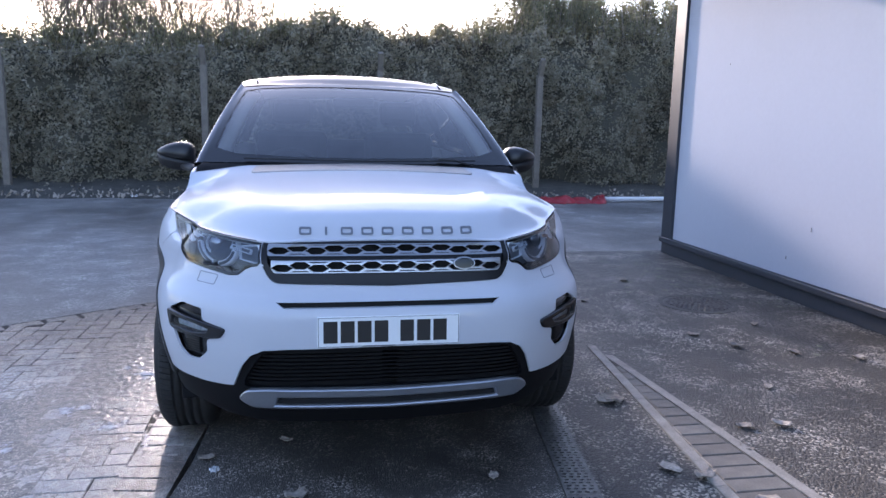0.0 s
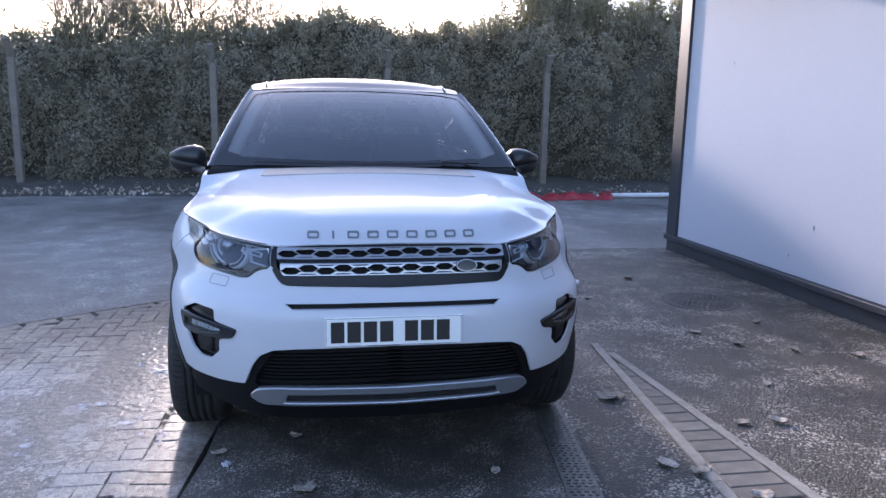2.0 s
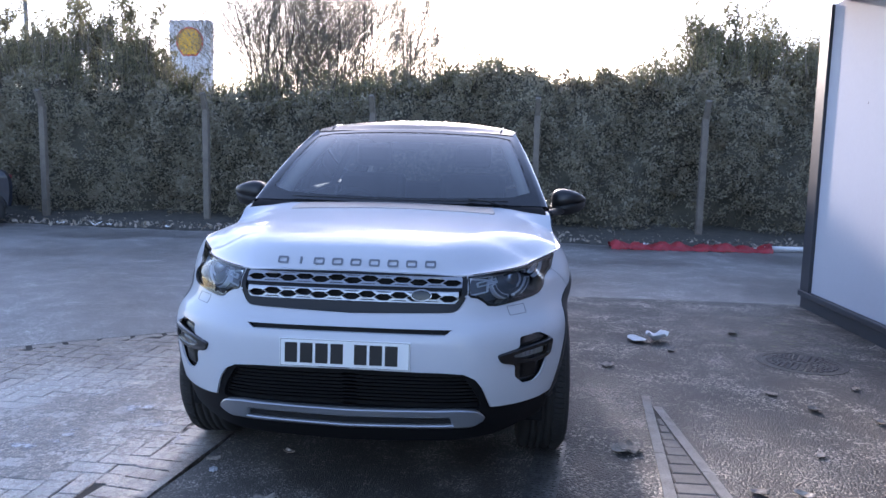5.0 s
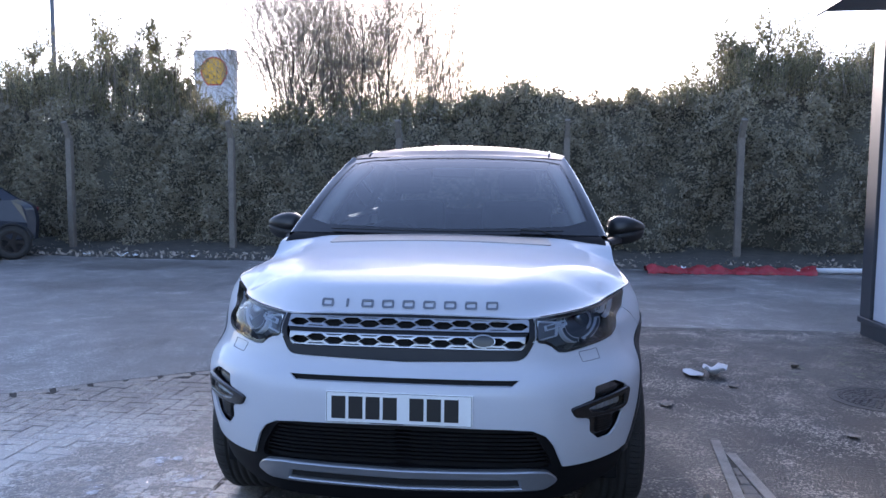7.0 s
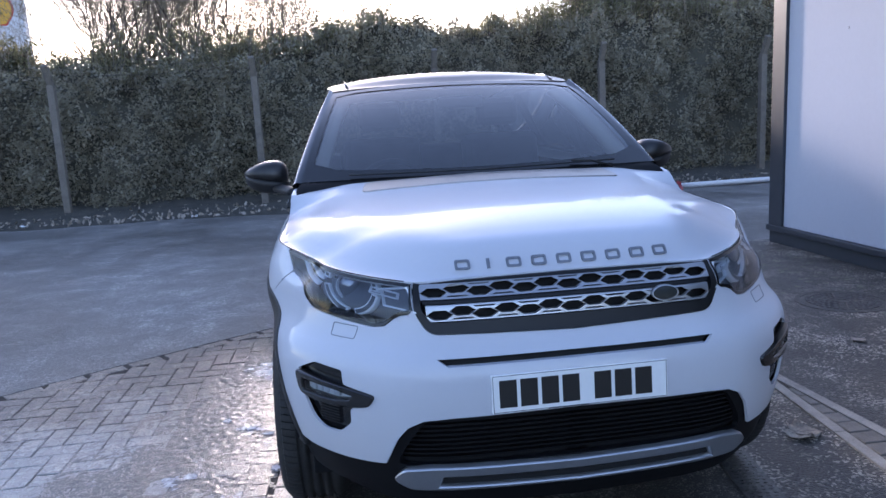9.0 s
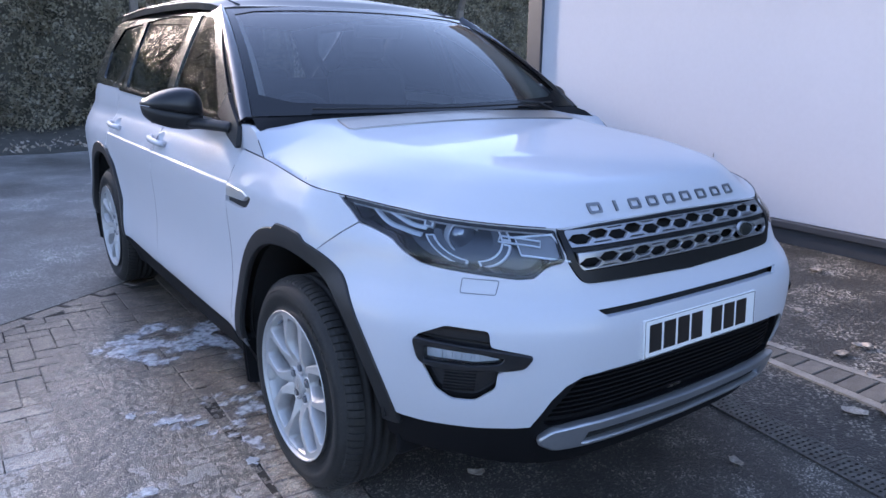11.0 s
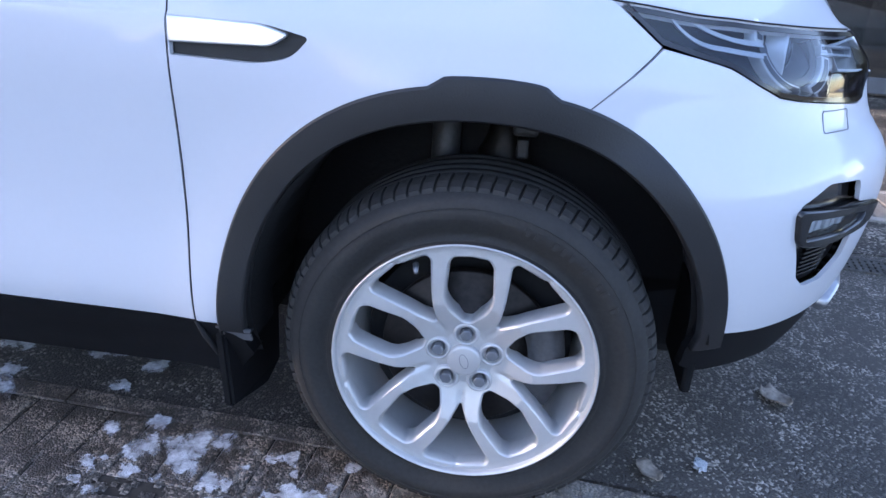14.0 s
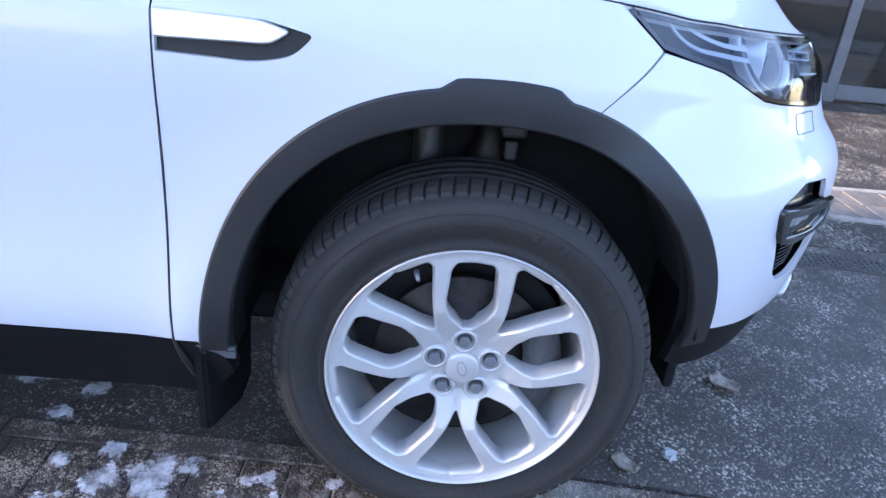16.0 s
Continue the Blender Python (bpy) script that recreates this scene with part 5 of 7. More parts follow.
PAVER = frost_and_glare("paver_brick", (0.34, 0.265, 0.20), (0.056, 0.041, 0.031))
JOINT = material("paver_joint", (0.05, 0.042, 0.034), 0.9, var=0.3, fine=60)
KERB = material("edging_concrete", (0.36, 0.33, 0.29), 0.75, var=0.22, scale=12, fine=130, bump=0.4)
ground = mesh_ob("ground", [(-900, -900, -0.06), (900, -900, -0.06), (900, 900, -0.06), (-900, 900, -0.06)], [(0, 1, 2, 3)], ROAD)
tagged(ground, "grey asphalt ground reaching far away", "ground", kind="structure")


def flat(name, poly, z, mat, label, cat="ground", kind="structure", thick=0.05):
    """A paved area with a plan outline and real thickness."""
    p = [tuple(q) for q in poly]
    k = len(p)
    vs = [(x, y, z) for x, y in p] + [(x, y, z - thick) for x, y in p]
    fs = [tuple(range(k))] + [(i, i + k, (i + 1) % k + k, (i + 1) % k) for i in range(k)]
    ob = mesh_ob(name, vs, fs, mat, smooth=False)
    return tagged(ob, label, cat, kind=kind)


def arc_y(x):
    """Edge between the brick paving and the road."""
    return 3.50 + 0.62 * (x + 0.97) - 0.035 * (x + 0.97) ** 2


flat("road", [(-60, 5.1), (-60, -60), (-14, -60), (-14, arc_y(-3.6) - 5.0), *[(x, arc_y(x)) for x in np.linspace(-3.6, -0.72, 16)], (-0.72, 5.10), (4.6, 5.22), (60, 5.3), (60, 40), (-60, 40)], -0.002, ROAD, "smooth grey road surface beyond the forecourt", "road")
flat("forecourt", [(0.86, -14), (3.66, -14), (14, -14), (14, 5.26), (3.9, 5.2), (0.80, 5.12), (0.80, 0.5)], 0.0, ASPHALT, "rough speckled damp asphalt beside the car")
flat("bay", [(-0.80, -14), (0.90, -14), (0.84, 0.5), (0.80, 5.12), (-0.70, 5.1), (-0.70, 2.1), (-0.735, 1.2), (-0.775, 0.4), (-0.86, -0.2), (-1.4, -3.0), (-3.2, -14)], -0.004, BLACKTOP, "dark wet asphalt bay under the car")

# ---- brick paving ----
paving = flat("paving", [(-0.80, 0.40), (-0.725, 2.1), *[(x, arc_y(x) + 0.012) for x in np.linspace(-0.72, -3.6, 16)], (-14, arc_y(-3.6) - 5.0), (-14, -14), (-3.25, -14), (-1.45, -3.0), (-0.90, -0.2)], -0.006, JOINT, "brown-grey brick paving with frost and ice", "paving")


def edge_x(y):
    """Edge of the paving along the bay."""
    return float(np.interp(y, [-14, -3.0, -0.2, 0.4, 1.2, 2.1, 6], [-3.25, -1.45, -0.89, -0.80, -0.755, -0.725, -0.72]))


def block(sx, sy, h, bev):
    """A brick with chamfered upper edges, centred, its top at 0."""
    a, b = sx / 2, sy / 2
    vs = [(x * a, y * b, -h) for x, y in ((-1, -1), (1, -1), (1, 1), (-1, 1))] + [(x * a, y * b, -bev) for x, y in ((-1, -1), (1, -1), (1, 1), (-1, 1))]
    vs += [(x * (a - bev), y * (b - bev), 0) for x, y in ((-1, -1), (1, -1), (1, 1), (-1, 1))]
    fs = [(8, 9, 10, 11)]
    for k in (0, 4):
        fs += [(k + i, k + (i + 1) % 4, k + 4 + (i + 1) % 4, k + 4 + i) for i in range(4)]
    return vs, fs


def brick_mesh(name, sx, sy, mat, h=0.03, bev=0.004):
    me = bpy.data.meshes.new(name)
    v, f = block(sx, sy, h, bev)
    me.from_pydata(v, [], f)
    me.materials.append(mat)
    return me


rng = random.Random(5)
PW = 0.1025
# herringbone: one brick in two lies along x, the other along y
laid = []
for i in range(-118, 0):
    for j in range(-60, 62):
        k = (i - j) % 4
        if k in (0, 3):
            x, y = (i + 1.0) * PW, (j + 0.5) * PW
            if k == 3:
                x, y = (i + 0.5) * PW, (j + 1.0) * PW
            x -= 0.72
            reach = 0.10 if k == 0 else 0.05
            if x + reach < edge_x(y) - 0.20 and y < arc_y(x) - 0.16 and x > -12 and y > -6:
                laid.append((x, y, k))
near = [q for q in laid if -2.15 < q[0] and -0.6 < q[1] < 2.4][:298]
kept = set(near)
BR = brick_mesh("brick", 0.1995, 0.0978, PAVER, bev=0.003)
for x, y, k in near:
    ob = new("brick", BR)
    ob.parent = paving
    ob.location = (x + rng.uniform(-0.001, 0.001), y + rng.uniform(-0.001, 0.001), rng.uniform(-0.003, 0.001))
    ob.rotation_euler = (rng.uniform(-0.008, 0.008), rng.uniform(-0.006, 0.006), rng.uniform(-0.006, 0.006) + (math.pi / 2 if k == 3 else 0))
vs, fs = [], []
bv, bf = block(0.1995, 0.0978, 0.03, 0.003)
for x, y, k in laid:
    if (x, y, k) not in kept:
        dz, n = rng.uniform(-0.003, 0.001), len(vs)
        vs += [(x + (a if k == 0 else -b), y + (b if k == 0 else a), c + dz) for a, b, c in bv]
        fs += [tuple(i + n for i in q) for q in bf]
tagged(mesh_ob("brick_field", vs, fs, PAVER, paving, smooth=False), kind="stuff")
HALF = brick_mesh("half_brick", 0.096, 0.097, PAVER, bev=0.003)
cells = set()
for x, y, k in laid:
    for d in (-0.5, 0.5):
        cells.add((round((x + 0.72 + (d * PW if k == 0 else 0)) / PW - 0.5), round((y + (d * PW if k == 3 else 0)) / PW - 0.5)))
for i in range(-60, 0):
    for j in range(-40, 40):
        x, y = (i + 0.5) * PW - 0.72, (j + 0.5) * PW
        if (i, j) not in cells and x + 0.05 < edge_x(y) - 0.185 and y < arc_y(x) - 0.14 and x > -3.4:
            ob = new("half_brick", HALF)
            ob.parent = paving
            ob.location = (x, y, rng.uniform(-0.003, 0.001))
EDGE_BRICK = brick_mesh("edge_brick", 0.196, 0.0955, PAVER, bev=0.003)
for k in range(-32, 48):
    y = 0.0995 * k + 0.03
    x = edge_x(y) - 0.132
    if y < arc_y(x) - 0.16:
        ob = new("edge_brick", EDGE_BRICK)
        ob.parent = paving
        ob.location = (x, y, rng.uniform(-0.003, 0.001))
        ob.rotation_euler = (rng.uniform(-0.006, 0.006), rng.uniform(-0.006, 0.006), math.atan2(edge_x(y - 0.1) - edge_x(y + 0.1), 0.2))
RIM_BRICK = brick_mesh("rim_brick", 0.196, 0.097, PAVER)
for k in range(60):
    x = -0.84 - 0.19 * k
    if x > -9:
        ob = new("rim_brick", RIM_BRICK)
        ob.parent = paving
        sl = (arc_y(x + 0.05) - arc_y(x - 0.05)) / 0.1
        ob.location = (x, arc_y(x) - 0.075, -0.001)
        ob.rotation_euler = (0, 0, math.atan(sl))
# concrete edging between paving and bay
for k in range(-14, 6):
    y0, y1 = 0.9 * k + 0.003, 0.9 * k + 0.897
    vs = []
    for z in (-0.05, 0.002):
        for y, dx in ((y0, -0.030), (y0, 0.022), (y1, 0.022), (y1, -0.030)):
            vs.append((edge_x(y) + dx, y, z))
    ob = mesh_ob("edging_stone", vs, [(4, 5, 6, 7), (0, 1, 5, 4), (1, 2, 6, 5), (2, 3, 7, 6), (3, 0, 4, 7)], PAVER, paving, smooth=False)

# ---- brick strip between two concrete kerbs ----
def strip_l(y):
    return 1.490 + 0.100 * (y - 1.72)


def strip_r(y):
    return 1.512 - 0.058 * (y - 1.72)


strip = flat("brick_strip", [(strip_l(y) + 0.02, y) for y in (1.72, -9.0)] + [(strip_r(y) - 0.02, y) for y in (-9.0, 1.72)], 0.0015, JOINT, "tapering strip of brick paving between two concrete kerbs", "paving", thick=0.04)
STRIP_BRICK = material("strip_brick", (0.20, 0.18, 0.155), 0.65, second=(0.11, 0.098, 0.085), scale=14, fine=160, bump=0.5, obj_random=0.2)
for top, fn in ((1.72, strip_l), (1.52, strip_r)):
    for k in range(12):
        y1, y0 = top - 0.92 * k, top - 0.92 * k - 0.914
        vs = [(fn(y) + dx, y, z) for z in (-0.05, 0.009) for y, dx in ((y0, -0.026), (y0, 0.026), (y1, 0.026), (y1, -0.026))]
        mesh_ob("kerb_stone", vs, [(4, 5, 6, 7), (0, 1, 5, 4), (1, 2, 6, 5), (2, 3, 7, 6), (3, 0, 4, 7)], KERB, strip, smooth=False)
y = 1.26
while y > -8.5:
    xa, xb = strip_l(y) + 0.029, strip_r(y) - 0.029
    n = max(1, int(round((xb - xa) / 0.20)))
    w = (xb - xa) / n
    for i in range(n):
        if w > 0.03:
            vs, fs = block(w - 0.008, 0.098, 0.03, 0.004)
            off = (0.0 if n == 1 else 0.0)
            ob = mesh_ob("strip_brick", vs, fs, STRIP_BRICK, strip, smooth=False)
            ob.location = (xa + w * (i + 0.5) + off, y, 0.008 + rng.uniform(-0.002, 0.002))
            ob.rotation_euler = (rng.uniform(-0.006, 0.006), rng.uniform(-0.006, 0.006), rng.uniform(-0.01, 0.01))
    y -= 0.106

# ---- drain channel with slotted covers ----
GALV = material("galvanised_steel", (0.17, 0.165, 0.155), 0.5, metal=0.6, var=0.3, scale=20)
drain = empty("drain_channel", "galvanised steel drain channel cover set in asphalt", "drain", at=(0.752, 0.0, 0.0))
drain.rotation_euler = (0, 0, -math.atan(0.14))
boxed("channel", (-0.066, 0.066, -7.0, 0.9, -0.05, -0.006), DARK, drain)
for k in range(8):
    y1 = 0.9 - 1.0 * k
    holes = []
    for r in range(40):
        yy = y1 - 0.02 - r * 0.0245
        for c in range(4):
            xc = -0.045 + 0.030 * c + (0.004 if r % 2 else -0.004)
            holes.append([(xc - 0.009, yy - 0.005), (xc + 0.009, yy - 0.005), (xc + 0.009, yy + 0.005), (xc - 0.009, yy + 0.005)])
    fnp = lambda q, lift=0.0: np.stack([q[:, 0], q[:, 1], 0.003 + lift + 0 * q[:, 0]], 1)
    if k == 0:
        cover = skinned("cover", fnp, [(-0.062, y1 - 0.996), (0.062, y1 - 0.996), (0.062, y1), (-0.062, y1)], holes, GALV, drain, 0.008, step=0.4, fine=0.4)
        me0 = cover.data
    else:
        ob = new("cover", me0)
        ob.parent = drain
        ob.location = (0, -1.0 * k, 0)
for dx in (-0.066, 0.066):
    boxed("drain_edge", (dx - 0.004, dx + 0.004, -7.0, 0.9, -0.04, 0.004), GALV, drain)

# ---- manhole cover ----
IRON_CAST = material("cast_iron", (0.10, 0.095, 0.09), 0.6, metal=0.3, var=0.25, scale=20, bump=0.3)
manhole = empty("manhole_cover", "round rusty cast iron manhole cover in the asphalt", "manhole cover", at=(2.80, 2.73, 0.0))
ring = [(0.31 * math.cos(t), 0.31 * math.sin(t)) for t in np.linspace(0, 2 * math.pi, 49)[:-1]]
fnp = lambda q, lift=0.0: np.stack([q[:, 0], q[:, 1], 0.004 + lift + 0 * q[:, 0]], 1)
skinned("manhole_ring", fnp, ring, [grown(np.array(ring), -0.035)], IRON_CAST, manhole, 0.02, step=0.2, fine=0.03)
skinned("lid", fnp, grown(np.array(ring), -0.042), [], IRON_CAST, manhole, 0.02, step=0.1, fine=0.03, lift=-0.002)
vs, fs = [], []
for rr in (0.055, 0.098, 0.141, 0.184, 0.227):
    m = int(round(2 * math.pi * rr / 0.044))
    for i in range(m):
        t = 2 * math.pi * (i + 0.5 * (m % 2)) / m
        v, f = block(0.033, 2 * math.pi * rr / m - 0.011, 0.006, 0.003)
        k = len(vs)
        vs += [((a + rr) * math.cos(t) - b * math.sin(t), (a + rr) * math.sin(t) + b * math.cos(t), c + 0.008) for a, b, c in v]
        fs += [tuple(q + k for q in g) for g in f]
tagged(mesh_ob("lid_studs", vs, fs, IRON_CAST, manhole, smooth=False), kind="stuff")

# ---- ice, leaves and litter ----
ICE = bpy.data.materials.new("ice")
ICE.use_nodes = True
_b = ICE.node_tree.nodes["Principled BSDF"]
_b.inputs["Base Color"].default_value = (0.72, 0.77, 0.82, 1)
_b.inputs["Roughness"].default_value, _b.inputs["Transmission Weight"].default_value, _b.inputs["IOR"].default_value = 0.22, 0.45, 1.31
_nz, _bp = ICE.node_tree.nodes.new("ShaderNodeTexNoise"), ICE.node_tree.nodes.new("ShaderNodeBump")
_nz.inputs["Scale"].default_value, _nz.inputs["Detail"].default_value = 35.0, 6.0
_bp.inputs["Strength"].default_value, _bp.inputs["Distance"].default_value = 0.35, 0.008
ICE.node_tree.links.new(_nz.outputs["Fac"], _bp.inputs["Height"])
ICE.node_tree.links.new(_bp.outputs[0], _b.inputs["Normal"])


def shard(cx, cy, r, seed, z=0.002, h=0.006):
    """One ragged thin plate of ice."""
    q = random.Random(seed)
    n = q.randint(15, 24)
    st, ph = q.uniform(0.5, 1.0), q.uniform(0, 6.28)
    pts = []
    for i in range(n):
        t = 2 * math.pi * i / n
        rr = 0.85 * r * (0.75 + 0.35 * math.sin(2 * t + ph) * math.sin(3 * t + 2 * ph)) * q.uniform(0.78, 1.15)
        a, b = rr * math.cos(t), rr * st * math.sin(t)
        pts.append((cx + a * math.cos(ph) - b * math.sin(ph), cy + a * math.sin(ph) + b * math.cos(ph)))
    vs = [(x, y, z) for x, y in pts] + [(cx + (x - cx) * 0.93, cy + (y - cy) * 0.93, z + h * q.uniform(0.7, 1.3)) for x, y in pts]
    fs = [tuple(range(n, 2 * n))] + [(i, (i + 1) % n, n + (i + 1) % n, n + i) for i in range(n)]
    return vs, fs


spots = [(-0.95, 2.36, 0.20), (-0.86, 2.24, 0.20), (-0.74, 2.30, 0.16), (-0.66, 2.16, 0.10), (-1.12, 2.18, 0.12), (-1.22, 2.40, 0.10), (-0.86, 1.58, 0.08), (-0.90, 1.47, 0.09), (-0.92, 1.36, 0.10), (-0.97, 1.26, 0.10), (-0.93, 1.14, 0.07),
         (-1.18, 1.50, 0.07), (-1.10, 1.40, 0.06), (-1.06, 1.30, 0.05), (-0.57, 1.70, 0.09), (-0.55, 2.02, 0.08), (-0.98, 1.62, 0.05), (-1.32, 1.62, 0.05), (-1.42, 1.05, 0.08), (-1.20, 0.78, 0.08), (-1.02, 0.62, 0.07), (-1.6, 0.5, 0.10)]
q7 = random.Random(17)
spots = [(x + q7.gauss(0, rr * 0.62), y + q7.gauss(0, rr * 0.62), rr * q7.uniform(0.25, 0.6) * (1.0 if y > 1.8 else 0.8)) for x, y, rr in spots for _ in range(7)]
# a thin film of broken ice: thick at the spots, ragged and open between them
ix, iy = np.meshgrid(np.arange(-3.6, -0.42, 0.018), np.arange(-1.3, 2.9, 0.018))
amount = np.zeros(ix.size)
for x, y, rr in spots:
    amount = np.maximum(amount, np.exp(-((ix.ravel() - x) ** 2 + (iy.ravel() - y) ** 2) / (rr * rr)))
edge = np.array([edge_x(v) for v in iy.ravel()])
amount = np.maximum(amount, 0.36 * np.exp(-(((ix.ravel() + 1.75) / 0.9) ** 2 + ((iy.ravel() - 0.55) / 1.0) ** 2)) * step01(edge - ix.ravel(), 0.0, 0.06))
w_ = ix.shape[1]
vs = [(x, y, 0.0035 + 0.003 * a + 0.002 * noise.noise(Vector((x * 9, y * 9, 0)))) for x, y, a in zip(ix.ravel(), iy.ravel(), amount)]
fs = [(j * w_ + i, j * w_ + i + 1, (j + 1) * w_ + i + 1, (j + 1) * w_ + i) for j in range(ix.shape[0] - 1) for i in range(w_ - 1) if amount[j * w_ + i] > 0.02]
FILM = ICE.copy()
FILM.name = "ice_film"
t_ = FILM.node_tree
n_, l_ = t_.nodes, t_.links
pb = n_["Principled BSDF"]
pb.inputs["Transmission Weight"].default_value = 0.15
pb.inputs["Base Color"].default_value = (0.80, 0.82, 0.84, 1)
at, nz1, m1, mr1, tr1, mx1 = n_.new("ShaderNodeAttribute"), n_.new("ShaderNodeTexNoise"), n_.new("ShaderNodeMath"), n_.new("ShaderNodeMapRange"), n_.new("ShaderNodeBsdfTransparent"), n_.new("ShaderNodeMixShader")
at.attribute_name = "thickness"
tc1 = n_.new("ShaderNodeTexCoord")
l_.new(tc1.outputs["Object"], nz1.inputs["Vector"])
nz1.inputs["Scale"].default_value, nz1.inputs["Detail"].default_value, nz1.inputs["Roughness"].default_value = 11.0, 14.0, 0.78
m1.operation = "MULTIPLY_ADD"
m1.inputs[1].default_value = 0.55
nz2, m2, nz3 = n_.new("ShaderNodeTexNoise"), n_.new("ShaderNodeMath"), n_.new("ShaderNodeTexNoise")
nz2.inputs["Scale"].default_value, nz2.inputs["Detail"].default_value, nz2.inputs["Roughness"].default_value = 55.0, 8.0, 0.7
nz3.inputs["Scale"].default_value, nz3.inputs["Detail"].default_value = 26.0, 6.0
l_.new(tc1.outputs["Object"], nz2.inputs["Vector"])
l_.new(tc1.outputs["Object"], nz3.inputs["Vector"])
m2.operation = "MULTIPLY_ADD"
m2.inputs[1].default_value = 0.70
l_.new(at.outputs["Fac"], m1.inputs[0])
l_.new(nz1.outputs["Fac"], m1.inputs[2])
l_.new(nz2.outputs["Fac"], m2.inputs[0])
l_.new(m1.outputs[0], m2.inputs[2])
# angular plates: each cell of a broken pattern is there or gone as a whole
cell, celledge, m3, m4, gap = n_.new("ShaderNodeTexVoronoi"), n_.new("ShaderNodeTexVoronoi"), n_.new("ShaderNodeMath"), n_.new("ShaderNodeMath"), n_.new("ShaderNodeMapRange")
celledge.feature = "DISTANCE_TO_EDGE"
warp, wadd = n_.new("ShaderNodeVectorMath"), n_.new("ShaderNodeVectorMath")
warp.operation, wadd.operation = "SCALE", "ADD"
warp.inputs["Scale"].default_value = 0.06
l_.new(nz1.outputs["Color"], warp.inputs[0])
l_.new(tc1.outputs["Object"], wadd.inputs[0])
l_.new(warp.outputs[0], wadd.inputs[1])
for q_ in (cell, celledge):
    q_.inputs["Scale"].default_value = 17.0
    l_.new(wadd.outputs[0], q_.inputs["Vector"])
m3.operation = "MULTIPLY_ADD"
m3.inputs[1].default_value = 0.07
cs = n_.new("ShaderNodeSeparateColor")
l_.new(cell.outputs["Color"], cs.inputs[0])
l_.new(cs.outputs[0], m3.inputs[0])
l_.new(m2.outputs[0], m3.inputs[2])
gap.inputs["From Min"].default_value, gap.inputs["From Max"].default_value, gap.inputs["To Min"].default_value = 0.0, 0.03, 0.75
l_.new(celledge.outputs["Distance"], gap.inputs["Value"])
m4.operation = "MULTIPLY"
mr1.inputs["From Min"].default_value, mr1.inputs["From Max"].default_value = 1.18, 1.27
mr1.inputs["To Max"].default_value = 0.80
l_.new(m3.outputs[0], mr1.inputs["Value"])
l_.new(mr1.outputs[0], m4.inputs[0])
l_.new(gap.outputs[0], m4.inputs[1])
veil, mul1 = n_.new("ShaderNodeMapRange"), n_.new("ShaderNodeMath")
veil.inputs["From Min"].default_value, veil.inputs["From Max"].default_value, veil.inputs["To Min"].default_value = 0.38, 0.55, 0.45
l_.new(nz3.outputs["Fac"], veil.inputs["Value"])
mul1.operation = "MULTIPLY"
l_.new(m4.outputs[0], mul1.inputs[0])
l_.new(veil.outputs[0], mul1.inputs[1])
l_.new(mul1.outputs[0], mx1.inputs[0])
crust, nz4, mr4 = n_.new("ShaderNodeMix"), n_.new("ShaderNodeTexNoise"), n_.new("ShaderNodeMapRange")
crust.data_type = "RGBA"
crust.inputs["A"].default_value, crust.inputs["B"].default_value = (0.58, 0.57, 0.58, 1), (0.90, 0.91, 0.94, 1)
nz4.inputs["Scale"].default_value, nz4.inputs["Detail"].default_value, nz4.inputs["Roughness"].default_value = 34.0, 10.0, 0.75
mr4.inputs["From Min"].default_value, mr4.inputs["From Max"].default_value = 0.42, 0.58
l_.new(tc1.outputs["Object"], nz4.inputs["Vector"])
l_.new(nz4.outputs["Fac"], mr4.inputs["Value"])
l_.new(mr4.outputs[0], crust.inputs["Factor"])
l_.new(crust.outputs["Result"], pb.inputs["Base Color"])
l_.new(tr1.outputs[0], mx1.inputs[1])
l_.new(pb.outputs[0], mx1.inputs[2])
l_.new(mx1.outputs[0], n_["Material Output"].inputs[0])
film_ob = mesh_ob("ice_film", vs, fs, FILM)
ta = film_ob.data.attributes.new("thickness", "FLOAT", "POINT")
ta.data.foreach_set("value", amount)
tagged(film_ob, "ragged film of broken ice over brick paving", "ice", kind="stuff")
flakes = [(-1.18, 1.50, 0.05), (-1.09, 1.42, 0.045), (-1.30, 1.62, 0.045), (-0.90, 2.20, 0.06), (-1.16, 2.30, 0.06), (-1.02, 1.05, 0.045)]
for i, (x, y, r) in enumerate(flakes):
    v, f = shard(x, y, r, 40 + i, z=0.003, h=0.003)
    tagged(mesh_ob("ice_sheet", v, f, ICE, smooth=False), "thin ragged sheet of melting ice on the paving", "ice", "ice on the paving")
# a crust of refrozen slush beside the wheel: a low, lumpy sheet that hides the joints
CRUST = ground_mat("slush_crust", (0.055, 0.046, 0.038), (0.36, 0.31, 0.25), 0.44, 0.66, stone=190, patch=5.0, bump=0.6, speck=0.6, clump=18.0, lo=0.34, hi=0.64)
CRUST.node_tree.nodes["Principled BSDF"].inputs["Specular IOR Level"].default_value = 0.8
CRUST.node_tree.nodes["Principled BSDF"].inputs["Coat Weight"].default_value = 0.4
CRUST.node_tree.nodes["Principled BSDF"].inputs["Coat Roughness"].default_value = 0.3
cx_, cy_ = np.meshgrid(np.arange(-2.3, -0.80, 0.008), np.arange(0.1, 3.05, 0.008))
cx_, cy_, w_ = cx_.ravel(), cy_.ravel(), cx_.shape[1]
mid_x = np.interp(cy_, [0.1, 1.0, 1.9, 2.9], [-1.65, -1.52, -1.36, -1.18])
